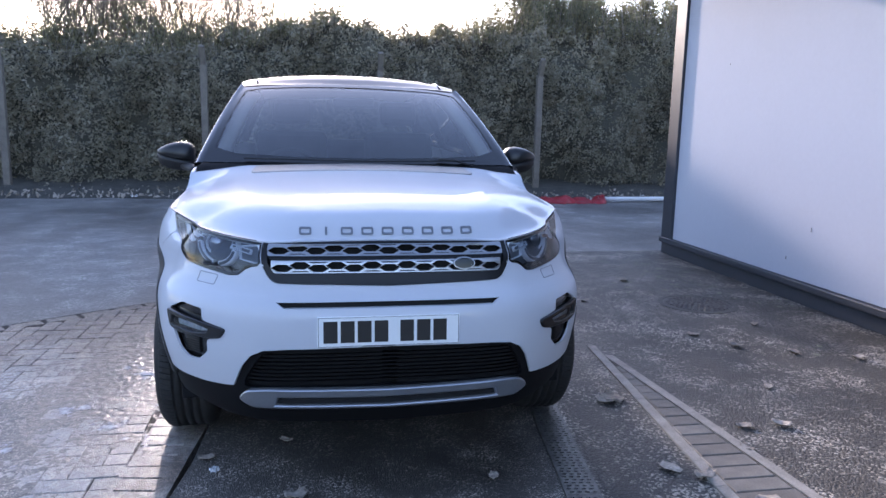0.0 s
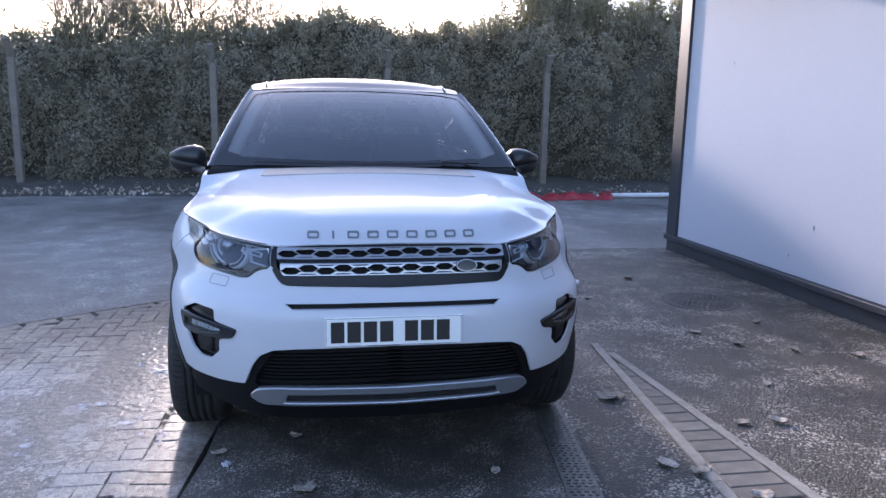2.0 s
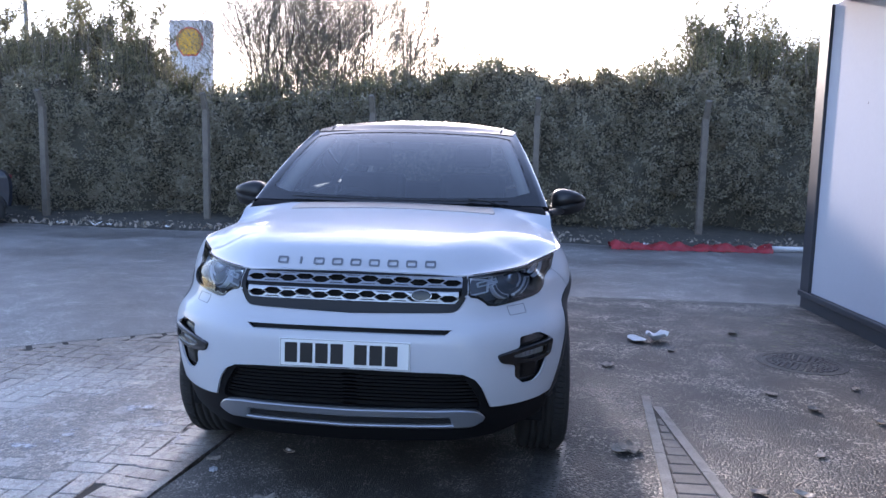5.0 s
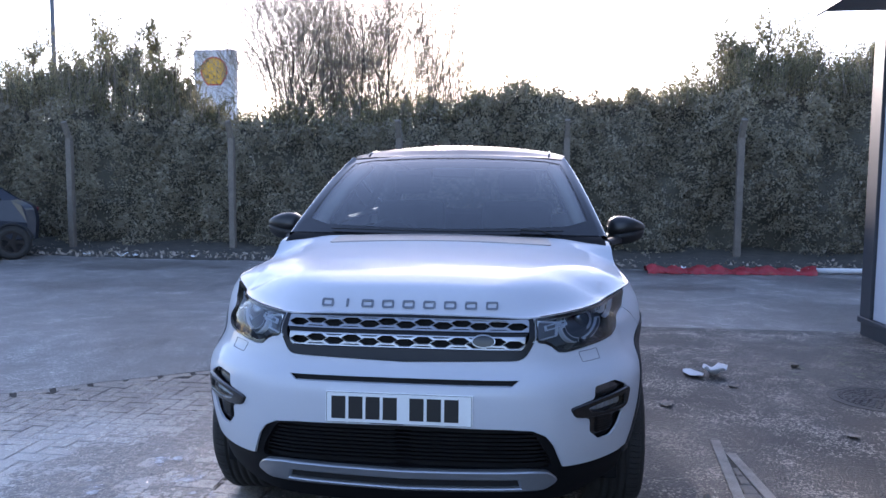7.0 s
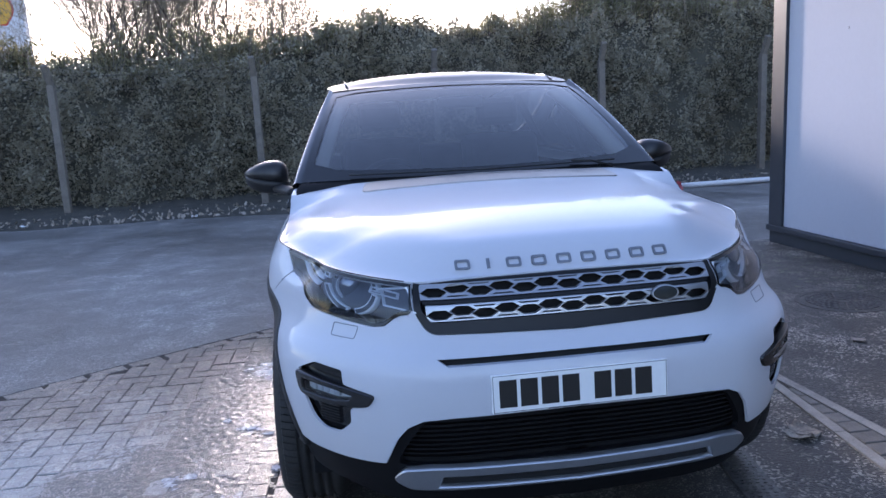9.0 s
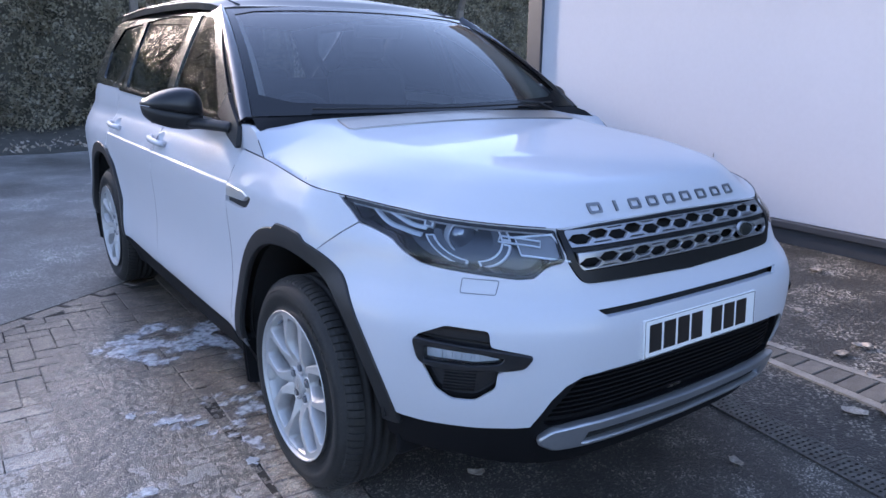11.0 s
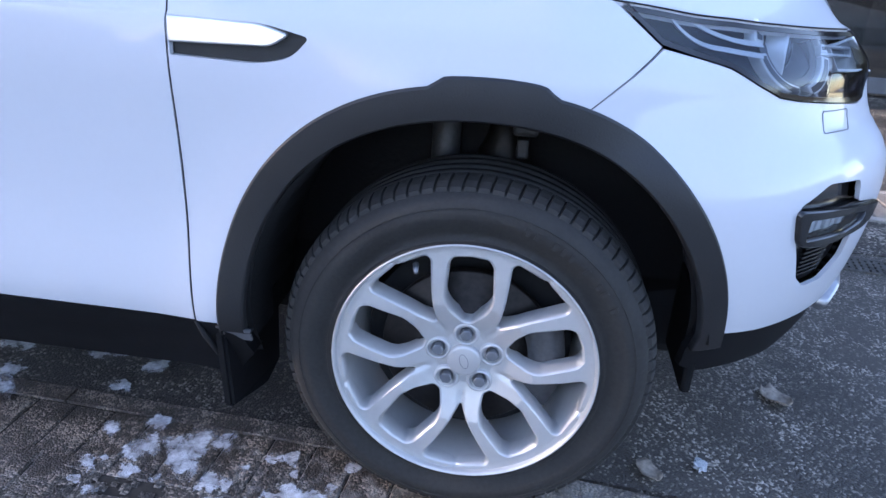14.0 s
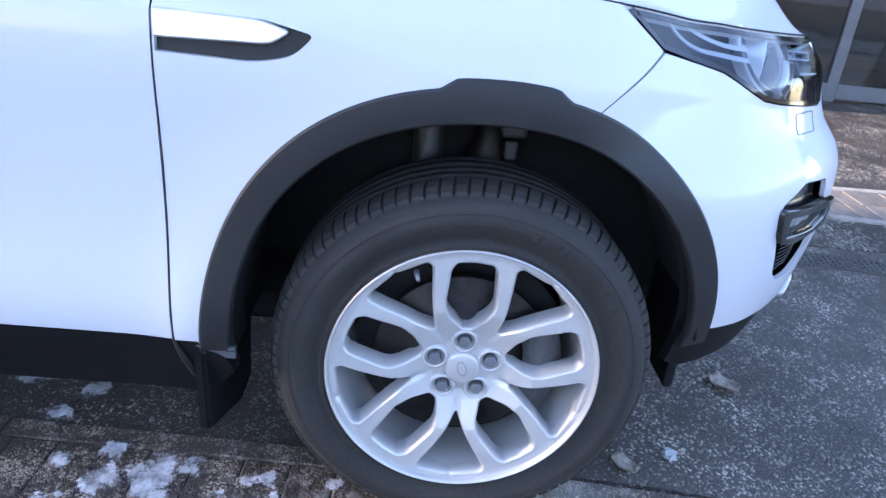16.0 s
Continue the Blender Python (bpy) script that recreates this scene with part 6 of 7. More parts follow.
half_w = np.interp(cy_, [0.1, 0.9, 1.4, 1.9, 2.6, 3.0], [0.35, 0.52, 0.42, 0.26, 0.16, 0.05])
cover = np.clip(1 - np.abs(cx_ - mid_x) / half_w, -1, 0.6)
lump = np.array([noise.fractal(Vector((x * 6, y * 6, 0.7)), 1.0, 2.0, 5) for x, y in zip(cx_, cy_)])
fine = np.array([noise.fractal(Vector((x * 30, y * 30, 3.1)), 0.5, 2.0, 3) for x, y in zip(cx_, cy_)])
cz_ = np.clip(0.0055 * (cover - 0.47) + 0.0036 * lump + 0.0030 * fine, -0.006, 0.0085)
vs = [(x, y, z) for x, y, z in zip(cx_, cy_, cz_)]
fs = [(i, i + 1, i + w_ + 1, i + w_) for i in range(len(vs) - w_) if (i + 1) % w_ and max(cz_[i], cz_[i + 1], cz_[i + w_], cz_[i + w_ + 1]) > -0.003]
tagged(mesh_ob("slush_crust", vs, fs, CRUST), "lumpy pale crust of refrozen slush on the paving", "ice", kind="stuff")
LEAF_DRY = material("dead_leaf", (0.46, 0.39, 0.32), 0.8, var=0.3, scale=40, obj_random=0.3)
PAPER = material("white_paper", (0.78, 0.78, 0.78), 0.8, var=0.06)


def crumpled(name, x, y, r, mat, label, cat, seed, group="", h=0.5):
    """A curled leaf or scrap: a small bent sheet with a ragged edge."""
    q = random.Random(seed)
    n, vs, fs = 7, [], []
    ph = q.uniform(0, 6.28)
    k1, k2 = q.uniform(2, 4), q.uniform(1, 3)
    for i in range(n):
        for j in range(n):
            a, b = (i / (n - 1) - 0.5) * 2, (j / (n - 1) - 0.5) * 2
            w = math.sqrt(max(0.02, 1 - 0.75 * a * a)) * q.uniform(0.8, 1.1)
            z = h * r * (0.35 * a * a + 0.30 * math.sin(k1 * a + ph) * math.cos(k2 * b) + 0.25 * b * b)
            vs.append([a * r, b * r * 0.7 * w, z])
    zm = min(v[2] for v in vs)
    c, s = math.cos(ph), math.sin(ph)
    vs = [(x + a * c - b * s, y + a * s + b * c, z - zm + 0.003) for a, b, z in vs]
    fs = [(i * n + j, i * n + j + 1, (i + 1) * n + j + 1, (i + 1) * n + j) for i in range(n - 1) for j in range(n - 1)]
    ob = mesh_ob(name, vs, fs, mat)
    md = ob.modifiers.new("thick", "SOLIDIFY")
    md.thickness = 0.0015
    return tagged(ob, label, cat, group)


for i, (x, y, r) in enumerate(((1.94, 0.414, 0.045), (1.176, 0.06, 0.05), (1.29, -0.02, 0.05), (1.256, 0.846, 0.075), (1.20, 0.80, 0.05), (1.75, 0.42, 0.04), (2.3, 1.9, 0.04), (2.45, 1.62, 0.05), (2.75, 1.45, 0.04), (2.2, 0.9, 0.035),
                               (1.62, 0.2, 0.035), (1.42, -0.25, 0.05), (2.9, 2.1, 0.04), (3.1, 1.3, 0.05), (2.55, 3.6, 0.05), (1.35, 2.4, 0.06), (1.5, -1.0, 0.05), (2.2, -0.6, 0.04), (1.0, -0.35, 0.035), (-0.35, 0.05, 0.045), (0.43, 0.10, 0.03), (-0.72, 0.42, 0.035), (-0.40, 0.55, 0.03), (2.6, 0.2, 0.05), (1.9, 2.9, 0.04))):
    crumpled("leaf", x, y, r, LEAF_DRY, "curled pale brown dead leaf on the asphalt", "leaf", 70 + i, "fallen leaves")
crumpled("paper_scrap", 1.85, 3.23, 0.11, PAPER, "crumpled white paper on the asphalt", "paper", 5, h=0.9)
crumpled("paper_scrap", 1.68, 3.20, 0.10, PAPER, "flat torn white paper on the asphalt", "paper", 6, h=0.3)
vs, fs = [], []
for i in range(110):
    x, y = rng.gauss(3.05, 0.35), rng.gauss(3.6, 0.7)
    if x < 3.6:
        v, f = shard(x, y, rng.uniform(0.012, 0.045), 2000 + i, z=0.001, h=0.002)
        k = len(vs)
        vs += v
        fs += [tuple(q + k for q in g) for g in f]
LICHEN = material("pale_leaf_bits", (0.28, 0.29, 0.22), 0.85, var=0.3, scale=30)
tagged(mesh_ob("leaf_bits", vs, fs, LICHEN, smooth=False), "flattened pale leaf bits near the building", "leaf litter", kind="stuff")
v, f = shard(-0.68, 0.30, 0.028, 7, h=0.012)
tagged(mesh_ob("ice_lump", v, f, ICE, smooth=False), "small clear lump of ice on wet asphalt", "ice")

# ---- building ----
CLAD = material("white_cladding", (0.51, 0.52, 0.57), 0.85, spec=0.1, var=0.02, scale=1.5, fine=30)
FRAME = material("dark_frame", (0.045, 0.05, 0.06), 0.45, var=0.1)
FASCIA = material("fascia_grey", (0.12, 0.125, 0.135), 0.5, var=0.1)
XW, YC = 3.68, 5.08
wall = boxed("wall_east", (XW + 0.03, XW + 0.9, 0.20, YC - 0.02, 0.0, 3.02), FRAME)
tagged(wall, "dark building wall carrying large white cladding panels", "wall", kind="structure")
for y0, y1 in ((0.19, 0.955), (1.005, 4.86)):
    boxed("cladding_panel", (XW, XW + 0.03, y0, y1, 0.185, 3.02), CLAD, wall, "smooth white panel", bevel=0.003)
boxed("panel_joint", (XW - 0.012, XW + 0.03, 0.957, 1.003, 0.185, 3.02), FRAME, wall, bevel=0.003)
boxed("corner_post", (XW - 0.03, XW + 0.03, 4.862, YC, 0.15, 3.02), FRAME, wall, bevel=0.006)
boxed("base_rail", (XW - 0.045, XW + 0.03, 0.20, YC + 0.02, 0.125, 0.182), FRAME, wall, bevel=0.008)
boxed("plinth", (XW - 0.015, XW + 0.03, 0.21, YC, 0.0, 0.122), FRAME, wall, bevel=0.004)
SCUFF = material("grey_mark", (0.2, 0.2, 0.2), 0.8)
for y, z, h in ((2.62, 0.60, 0.035), (2.90, 0.33, 0.025), (4.0, 2.0, 0.02)):
    boxed("scuff", (XW - 0.003, XW - 0.0005, y - 0.004, y + 0.004, z, z + h), SCUFF, wall)
canopy = boxed("canopy", (3.0, 7.0, -9.0, 4.70, 3.022, 3.40), FASCIA, bevel=0.01)
tagged(canopy, "grey overhanging roof edge of the building", "roof", kind="structure")
boxed("fascia_lip", (2.97, 3.0, -9.0, 4.72, 2.99, 3.05), FRAME, canopy)
back = boxed("wall_north", (XW + 0.93, 12.0, 4.7, 5.0, 0.0, 3.02), FRAME)
tagged(back, "dark rear wall of the building", "wall", kind="structure")
XG = 4.45
SHOP_GLASS = glass("shop_glass", (0.42, 0.46, 0.47), 0.0, 1.9)
window = empty("window_1", "dark glazed shop front with grey metal frames", "window")
tagged(window, kind="structure")
ys = [0.18, -2.68, -5.4, -8.2]
for k in range(3):
    boxed("pane", (XG + 0.02, XG + 0.028, ys[k + 1] + 0.05, ys[k] - 0.05, 0.16, 2.95), SHOP_GLASS, window)
for yy in ys:
    boxed("mullion", (XG, XG + 0.08, yy - 0.05, yy + 0.05, 0.0, 3.02), FASCIA, window, bevel=0.006)
for za, zb in ((0.03, 0.16), (2.95, 3.02)):
    for k in range(3):
        boxed("window_rail", (XG, XG + 0.08, ys[k + 1] + 0.05, ys[k] - 0.05, za, zb), FASCIA, window, bevel=0.006)
TAN = material("tan_wall", (0.33, 0.29, 0.24), 0.8, var=0.12, scale=3)
shop = boxed("wall_shop", (8.0, 8.2, -9.0, 4.7, 0.0, 3.02), TAN)
tagged(shop, "tan inner wall of the shop", "wall", kind="structure")
fl = boxed("floor", (4.55, 8.0, -9.0, 0.2, -0.02, 0.03), material("shop_floor", (0.18, 0.16, 0.14), 0.4, var=0.2, scale=3))
tagged(fl, "brown shop floor", "floor", kind="structure")
side_w = boxed("wall_south", (4.45, 8.0, -9.2, -9.0, 0.0, 3.02), TAN)
tagged(side_w, "tan end wall of the shop", "wall", kind="structure")
counter = empty("shop_counter", "dark shop counter with a pale top behind the glass", "counter", at=(6.4, -1.2, 0.03))
boxed("counter_body", (-0.3, 0.3, -1.2, 1.2, 0.0, 0.98), FRAME, counter, bevel=0.01)
boxed("counter_top", (-0.35, 0.35, -1.25, 1.25, 0.985, 1.02), TAN, counter, bevel=0.006)

# ---- hedge, trees, fence ----
def leaf_mat(name, color, dark, trans):
    m = material(name, color, 0.55, second=dark, scale=1.2, fine=7.0)
    t = m.node_tree
    n, l = t.nodes, t.links
    b = n["Principled BSDF"]
    tr, ad = n.new("ShaderNodeBsdfTranslucent"), n.new("ShaderNodeMixShader")
    rnd, hsv, mr = n.new("ShaderNodeNewGeometry"), n.new("ShaderNodeHueSaturation"), n.new("ShaderNodeMapRange")
    mr.inputs["To Min"].default_value, mr.inputs["To Max"].default_value = 0.85, 1.15
    old = b.inputs["Base Color"].links[0].from_socket
    l.new(rnd.outputs["Random Per Island"], mr.inputs["Value"])
    l.new(mr.outputs[0], hsv.inputs["Value"])
    l.new(old, hsv.inputs["Color"])
    l.new(hsv.outputs[0], b.inputs["Base Color"])
    l.new(hsv.outputs[0], tr.inputs["Color"])
    ad.inputs[0].default_value = trans
    l.new(b.outputs[0], ad.inputs[1])
    l.new(tr.outputs[0], ad.inputs[2])
    l.new(ad.outputs[0], n["Material Output"].inputs[0])
    return m


SHOOT = leaf_mat("shoot_leaf", (0.32, 0.29, 0.18), (0.18, 0.18, 0.11), 0.6)
HEDGE = leaf_mat("hedge_leaf", (0.29, 0.255, 0.185), (0.235, 0.215, 0.155), 0.3)
TREE_LEAF = leaf_mat("tree_leaf", (0.24, 0.22, 0.13), (0.13, 0.14, 0.08), 0.5)
BARK = material("bark", (0.12, 0.10, 0.085), 0.9, var=0.3, scale=20, bump=0.4)


def leaves(name, centres, sizes, mat, parent, seed, droop=0.3):
    """Many small folded leaves at the given places, as one mesh."""
    r = np.random.RandomState(seed)
    n = len(centres)
    d = r.normal(size=(n, 3))
    d[:, 2] -= droop
    d /= np.linalg.norm(d, axis=1)[:, None]
    e = np.cross(d, r.normal(size=(n, 3)))
    e /= np.linalg.norm(e, axis=1)[:, None]
    f = np.cross(d, e)
    s = np.asarray(sizes)[:, None]
    p = np.asarray(centres)
    quad = np.stack([p - d * s * 0.6, p + e * s * 0.30 + f * s * 0.06, p + d * s * 0.6, p - e * s * 0.30 + f * s * 0.06], 1).reshape(-1, 3)
    me = bpy.data.meshes.new(name)
    me.vertices.add(len(quad))
    me.vertices.foreach_set("co", quad.ravel())
    me.loops.add(n * 4)
    me.loops.foreach_set("vertex_index", np.arange(n * 4))
    me.polygons.add(n)
    me.polygons.foreach_set("loop_start", np.arange(n) * 4)
    me.update(calc_edges=True)
    me.materials.append(mat)
    ob = new(name, me)
    if parent is not None:
        ob.parent = parent
    return ob


def hedge_top(x):
    """Height to which the hedge is dense."""
    return np.interp(x, [-22, -14, -10, -7.5, -6, -2.2, -1, 0, 1.5, 3, 5, 8, 14], [3.2, 3.2, 3.1, 3.0, 2.75, 2.75, 3.2, 3.45, 3.35, 3.25, 3.4, 3.5, 3.5]) + 0.08 * np.sin(x * 3.1) + 0.07 * np.sin(x * 7.3 + 1)


def crest(x):
    """Height to which its loose upper shoots reach."""
    return np.interp(x, [-22, -14, -11, -9, -7.6, -6.4, -5, -3, -1.4, -0.5, 0.4, 1.2, 2.2, 2.9, 3.6, 4.6, 6, 9, 14], [4.3, 4.3, 4.5, 4.5, 4.2, 3.4, 3.3, 3.3, 3.8, 4.0, 3.7, 3.65, 3.6, 3.55, 4.0, 4.5, 4.5, 4.3, 4.3])


def tubes(name, starts, bends, ends, r0, mat, parent):
    """Many thin three-sided stems, each with one bend, as one mesh."""
    n = len(starts)
    pts = np.stack([starts, bends, ends], 1)
    rad = np.asarray(r0)[:, None, None] * np.array((1.0, 0.75, 0.35))[None, :, None]
    vs = np.empty((n, 3, 3, 3))
    for j in range(3):
        t = 2 * math.pi * j / 3
        vs[:, :, j] = pts + rad * np.array((math.cos(t), math.sin(t), 0.0))
    base = (np.arange(n) * 9)[:, None, None]
    loc = np.array([(i * 3 + j, i * 3 + (j + 1) % 3, (i + 1) * 3 + (j + 1) % 3, (i + 1) * 3 + j) for i in range(2) for j in range(3)])
    idx = (base + loc[None]).reshape(-1)
    me = bpy.data.meshes.new(name)
    me.vertices.add(n * 9)
    me.vertices.foreach_set("co", vs.ravel())
    me.loops.add(len(idx))
    me.loops.foreach_set("vertex_index", idx)
    me.polygons.add(len(idx) // 4)
    me.polygons.foreach_set("loop_start", np.arange(len(idx) // 4) * 4)
    me.update(calc_edges=True)
    me.materials.append(mat)
    ob = new(name, me)
    ob.parent = parent
    return tagged(ob, kind="stuff")


def shoots(name, base, length, parent, rs, per_m=55, lean=0.22, leaf=(0.04, 0.075), mat=None, spread=0.028, bare=0.25):
    """Upright leafy shoots: a thin stem each, with leaves set along it above its bare foot."""
    n = len(base)
    d = np.stack([rs.normal(0, lean, n), rs.normal(0, lean, n), np.ones(n)], 1)
    d /= np.linalg.norm(d, axis=1)[:, None]
    side = rs.normal(0, 0.10, (n, 3)) * length[:, None]
    side[:, 2] = 0
    end = base + d * length[:, None] + side
    mid = base + d * length[:, None] * 0.55
    tubes(name + "_stem_mass", base, mid, end, rs.uniform(0.0035, 0.007, n), BARK, parent)
    count = np.maximum(3, (length * per_m * rs.uniform(0.5, 1.3, n)).astype(int))
    k = np.repeat(np.arange(n), count)
    t = (bare + (1 - bare) * rs.beta(1.2, 1.0, len(k)))[:, None]
    c = (1 - t) ** 2 * base[k] + 2 * t * (1 - t) * (2 * mid[k] - 0.5 * base[k] - 0.5 * end[k]) + t**2 * end[k]
    c = c + rs.normal(0, spread, (len(k), 3)) * (1.3 - 0.7 * t)
    tagged(leaves(name + "_leaves", c, rs.uniform(leaf[0], leaf[1], len(k)) * (1.15 - 0.4 * t[:, 0]), mat or HEDGE, parent, rs.randint(1, 9999), droop=0.1), kind="stuff")


hedge = empty("hedge", "tall dense dark green hedge behind a wire fence", "hedge", at=(0, 12.5, 0))
tagged(hedge, kind="stuff")
r = np.random.RandomState(3)
xs_, zs_ = np.meshgrid(np.linspace(-22, 14, 90), np.linspace(0, 1, 14))
vs = []
for a, t in zip(xs_.ravel(), zs_.ravel()):
    z = t * (hedge_top(a) - 0.15)
    vs.append((a, 0.25 + 0.22 * math.sin(a * 1.7 + z) + 0.18 * math.sin(a * 4.1 - 2 * z) + 0.55 * t**4, z))
fs = [(j * 90 + i, j * 90 + i + 1, (j + 1) * 90 + i + 1, (j + 1) * 90 + i) for j in range(13) for i in range(89)]
mesh_ob("hedge_core", vs, fs, material("hedge_dark", (0.12, 0.112, 0.085), 1.0, var=0.3, scale=3), hedge)
# leaf clumps over the face: each clump is a small spray that hangs out of the surface
n = 5200
cx, cz = r.uniform(-20, 12, n), r.beta(1.15, 1.0, n)
cz = cz * hedge_top(cx)
cy = 0.05 + 0.22 * np.sin(cx * 1.7 + cz) + 0.18 * np.sin(cx * 4.1 - 2 * cz) + 0.12 * np.sin(cx * 9 + cz * 5) - np.abs(r.normal(0, 0.12, n)) + 0.25 * (cz / 3.3) ** 2
m = 30
off = r.normal(0, 1, (n, m, 3)) * (r.uniform(0.05, 0.13, (n, 1, 1)) * np.array((1.0, 0.7, 0.8)))
off[:, :, 2] -= 0.5 * np.abs(off[:, :, 0])
c = (np.stack([cx, cy, cz], 1)[:, None] + off).reshape(-1, 3)
c[:, 2] = np.maximum(c[:, 2], 0.03)
tagged(leaves("hedge_leaves", c, r.uniform(0.035, 0.08, len(c)), HEDGE, hedge, 4), kind="stuff")
# loose shoots above it, denser low down
n = 5200
x = r.uniform(-20, 12, n)
gap_ = 0.62 + 0.22 * np.sin(x * 2.3 + 1) + 0.16 * np.sin(x * 5.9)
up = np.clip((crest(x) - hedge_top(x) + 0.35) * gap_ * r.uniform(0.45, 1.1, n) ** 0.8, 0.25, 2.2)
shoots("shoot", np.stack([x, r.uniform(0.25, 1.9, n), hedge_top(x) - 0.35], 1), up, hedge, r, per_m=36, mat=SHOOT)
# fine bare twigs
n = 1500
x = r.uniform(-20, 12, n)
b0 = np.stack([x, r.uniform(0.2, 1.6, n), hedge_top(x) - 0.2], 1)
h = np.clip((crest(x) - hedge_top(x) + 0.5) * r.uniform(0.4, 1.1, n), 0.2, 2.0)
e0 = b0 + np.stack([r.normal(0, 0.18, n) * h, r.normal(0, 0.12, n) * h, h], 1)
TWIG = material("twig", (0.36, 0.31, 0.26), 0.9, var=0.3, scale=20)
tubes("hedge_twigs", b0, (b0 + e0) / 2 + r.normal(0, 0.03, (n, 3)), e0, np.full(n, 0.005), TWIG, hedge)


def shrub(x, y, height, width, seed, label, dense=1.0):
    """A tall shrub: many stems from the ground that fork into leafy shoots, with an uneven top and gaps."""
    q = np.random.RandomState(seed)
    t = empty("tree", label, "tree", at=(x, y, 0))
    k = 9
    foot = np.stack([q.normal(0, 0.25, k), q.normal(0, 0.2, k), np.zeros(k)], 1)
    head = np.stack([np.linspace(-width, width, k) + q.normal(0, 0.15, k), q.normal(0, 0.35, k), height * q.uniform(0.55, 0.82, k)], 1)
    bend = foot * 0.4 + head * 0.6 + np.stack([-0.25 * head[:, 0], np.zeros(k), 0.05 * head[:, 2]], 1)
    tubes("trunk", foot, bend, head, np.full(k, 0.035), BARK, t)
    # limbs from the stems
    m = 70
    j, u = q.randint(0, k, m), q.uniform(0.45, 1.0, m)[:, None]
    lb = (1 - u) * bend[j] + u * head[j]
    lim = q.uniform(0.35, 0.9, m)[:, None]
    le = lb + np.stack([q.normal(0, 0.55, m), q.normal(0, 0.45, m), np.abs(q.normal(0.6, 0.3, m))], 1) * lim
    le[:, 2] = np.minimum(le[:, 2], height * (0.97 - 0.10 * (le[:, 0] / max(width, 0.1)) ** 2))
    tubes("limb_mass", lb, (lb + le) / 2 + q.normal(0, 0.05, (m, 3)), le, np.full(m, 0.012), BARK, t)
    n = int(620 * dense)
    i, u = q.randint(0, m, n), q.uniform(0.1, 1.0, n)[:, None]
    base = (1 - u) * lb[i] + u * le[i]
    shoots("crown", base, q.uniform(0.18, 0.62, n), t, q, per_m=60, lean=0.55, leaf=(0.035, 0.075), mat=TREE_LEAF, spread=0.035, bare=0.05)
    return t


def bare_tree(x, y, height, spread, seed, label):
    """A nearly bare tree: stems, limbs and a haze of fine twigs with few leaves left."""
    q = np.random.RandomState(seed)
    t = empty("tree", label, "tree", at=(x, y, 0))
    level = [(np.stack([q.normal(0, 0.3, 4), q.normal(0, 0.2, 4), np.zeros(4)], 1), np.stack([q.normal(0, 0.28, 4), q.normal(0, 0.15, 4), np.ones(4)], 1), np.full(4, height * 0.45), np.full(4, 0.032))]
    for depth, (kids, name) in enumerate(((5, "trunk"), (6, "limb_mass"), (6, "bough_mass"), (7, "twig_mass"), (0, "fine_twig_mass"))):
        b, d, ln, rad = level[-1]
        d = d / np.linalg.norm(d, axis=1)[:, None]
        e = b + d * ln[:, None] + np.array((0, 0, 1)) * (0.10 * ln)[:, None]
        mid = (b + e) / 2 + q.normal(0, 0.06, e.shape) * ln[:, None]
        tubes(name, b, mid, e, rad, BARK if depth < 2 else TWIG, t)
        if not kids:
            break
        i = np.repeat(np.arange(len(b)), kids)
        u = q.uniform(0.35, 1.0, len(i))[:, None]
        nb = (1 - u) ** 2 * b[i] + 2 * u * (1 - u) * (2 * mid[i] - 0.5 * b[i] - 0.5 * e[i]) + u**2 * e[i]
        nd = d[i] * 0.62 + q.normal(0, 0.55, (len(i), 3)) * np.array((spread, spread * 0.8, 0.6)) + np.array((0, 0, 0.16))
        level.append((nb, nd, ln[i] * q.uniform(0.42, 0.68, len(i)), np.maximum(rad[i] * 0.52, 0.0028)))
    c = e[q.randint(0, len(e), 900)] + q.normal(0, 0.03, (900, 3))
    tagged(leaves("crown", c, q.uniform(0.03, 0.055, len(c)), TREE_LEAF, t, seed + 1), kind="stuff")
    return t


L1, L2 = "leafy tall shrub with thin stems behind the hedge", "nearly bare tree with fine twigs behind the hedge"
for x, y, hgt, wd, sd, dn in ((-16.5, 15.0, 5.4, 1.2, 23, 1.0), (-14.0, 14.6, 5.2, 1.1, 11, 1.0), (-12.3, 14.2, 5.1, 0.9, 12, 1.0), (-10.6, 14.2, 5.9, 0.9, 13, 1.2), (-9.2, 14.6, 6.2, 0.8, 14, 1.2), (-8.0, 14.2, 5.2, 0.6, 15, 0.8),
                              (4.3, 13.9, 4.4, 0.6, 20, 0.8), (5.3, 14.0, 5.35, 0.8, 21, 1.2), (6.7, 14.3, 5.4, 0.9, 22, 1.2), (8.6, 14.5, 5.0, 1.0, 24, 1.0), (0.0, 14.3, 3.9, 0.6, 18, 0.4), (-6.6, 13.9, 3.4, 0.5, 30, 0.6), (-5.1, 14.2, 3.7, 0.6, 25, 0.35), (-4.3, 14.4, 3.6, 0.6, 26, 0.35), (-3.3, 14.2, 3.6, 0.6, 27, 0.35), (-2.2, 14.3, 3.7, 0.6, 28, 0.35), (-1.2, 14.2, 3.7, 0.6, 29, 0.4)):
    shrub(x, y, hgt, wd, sd, L1, dn)
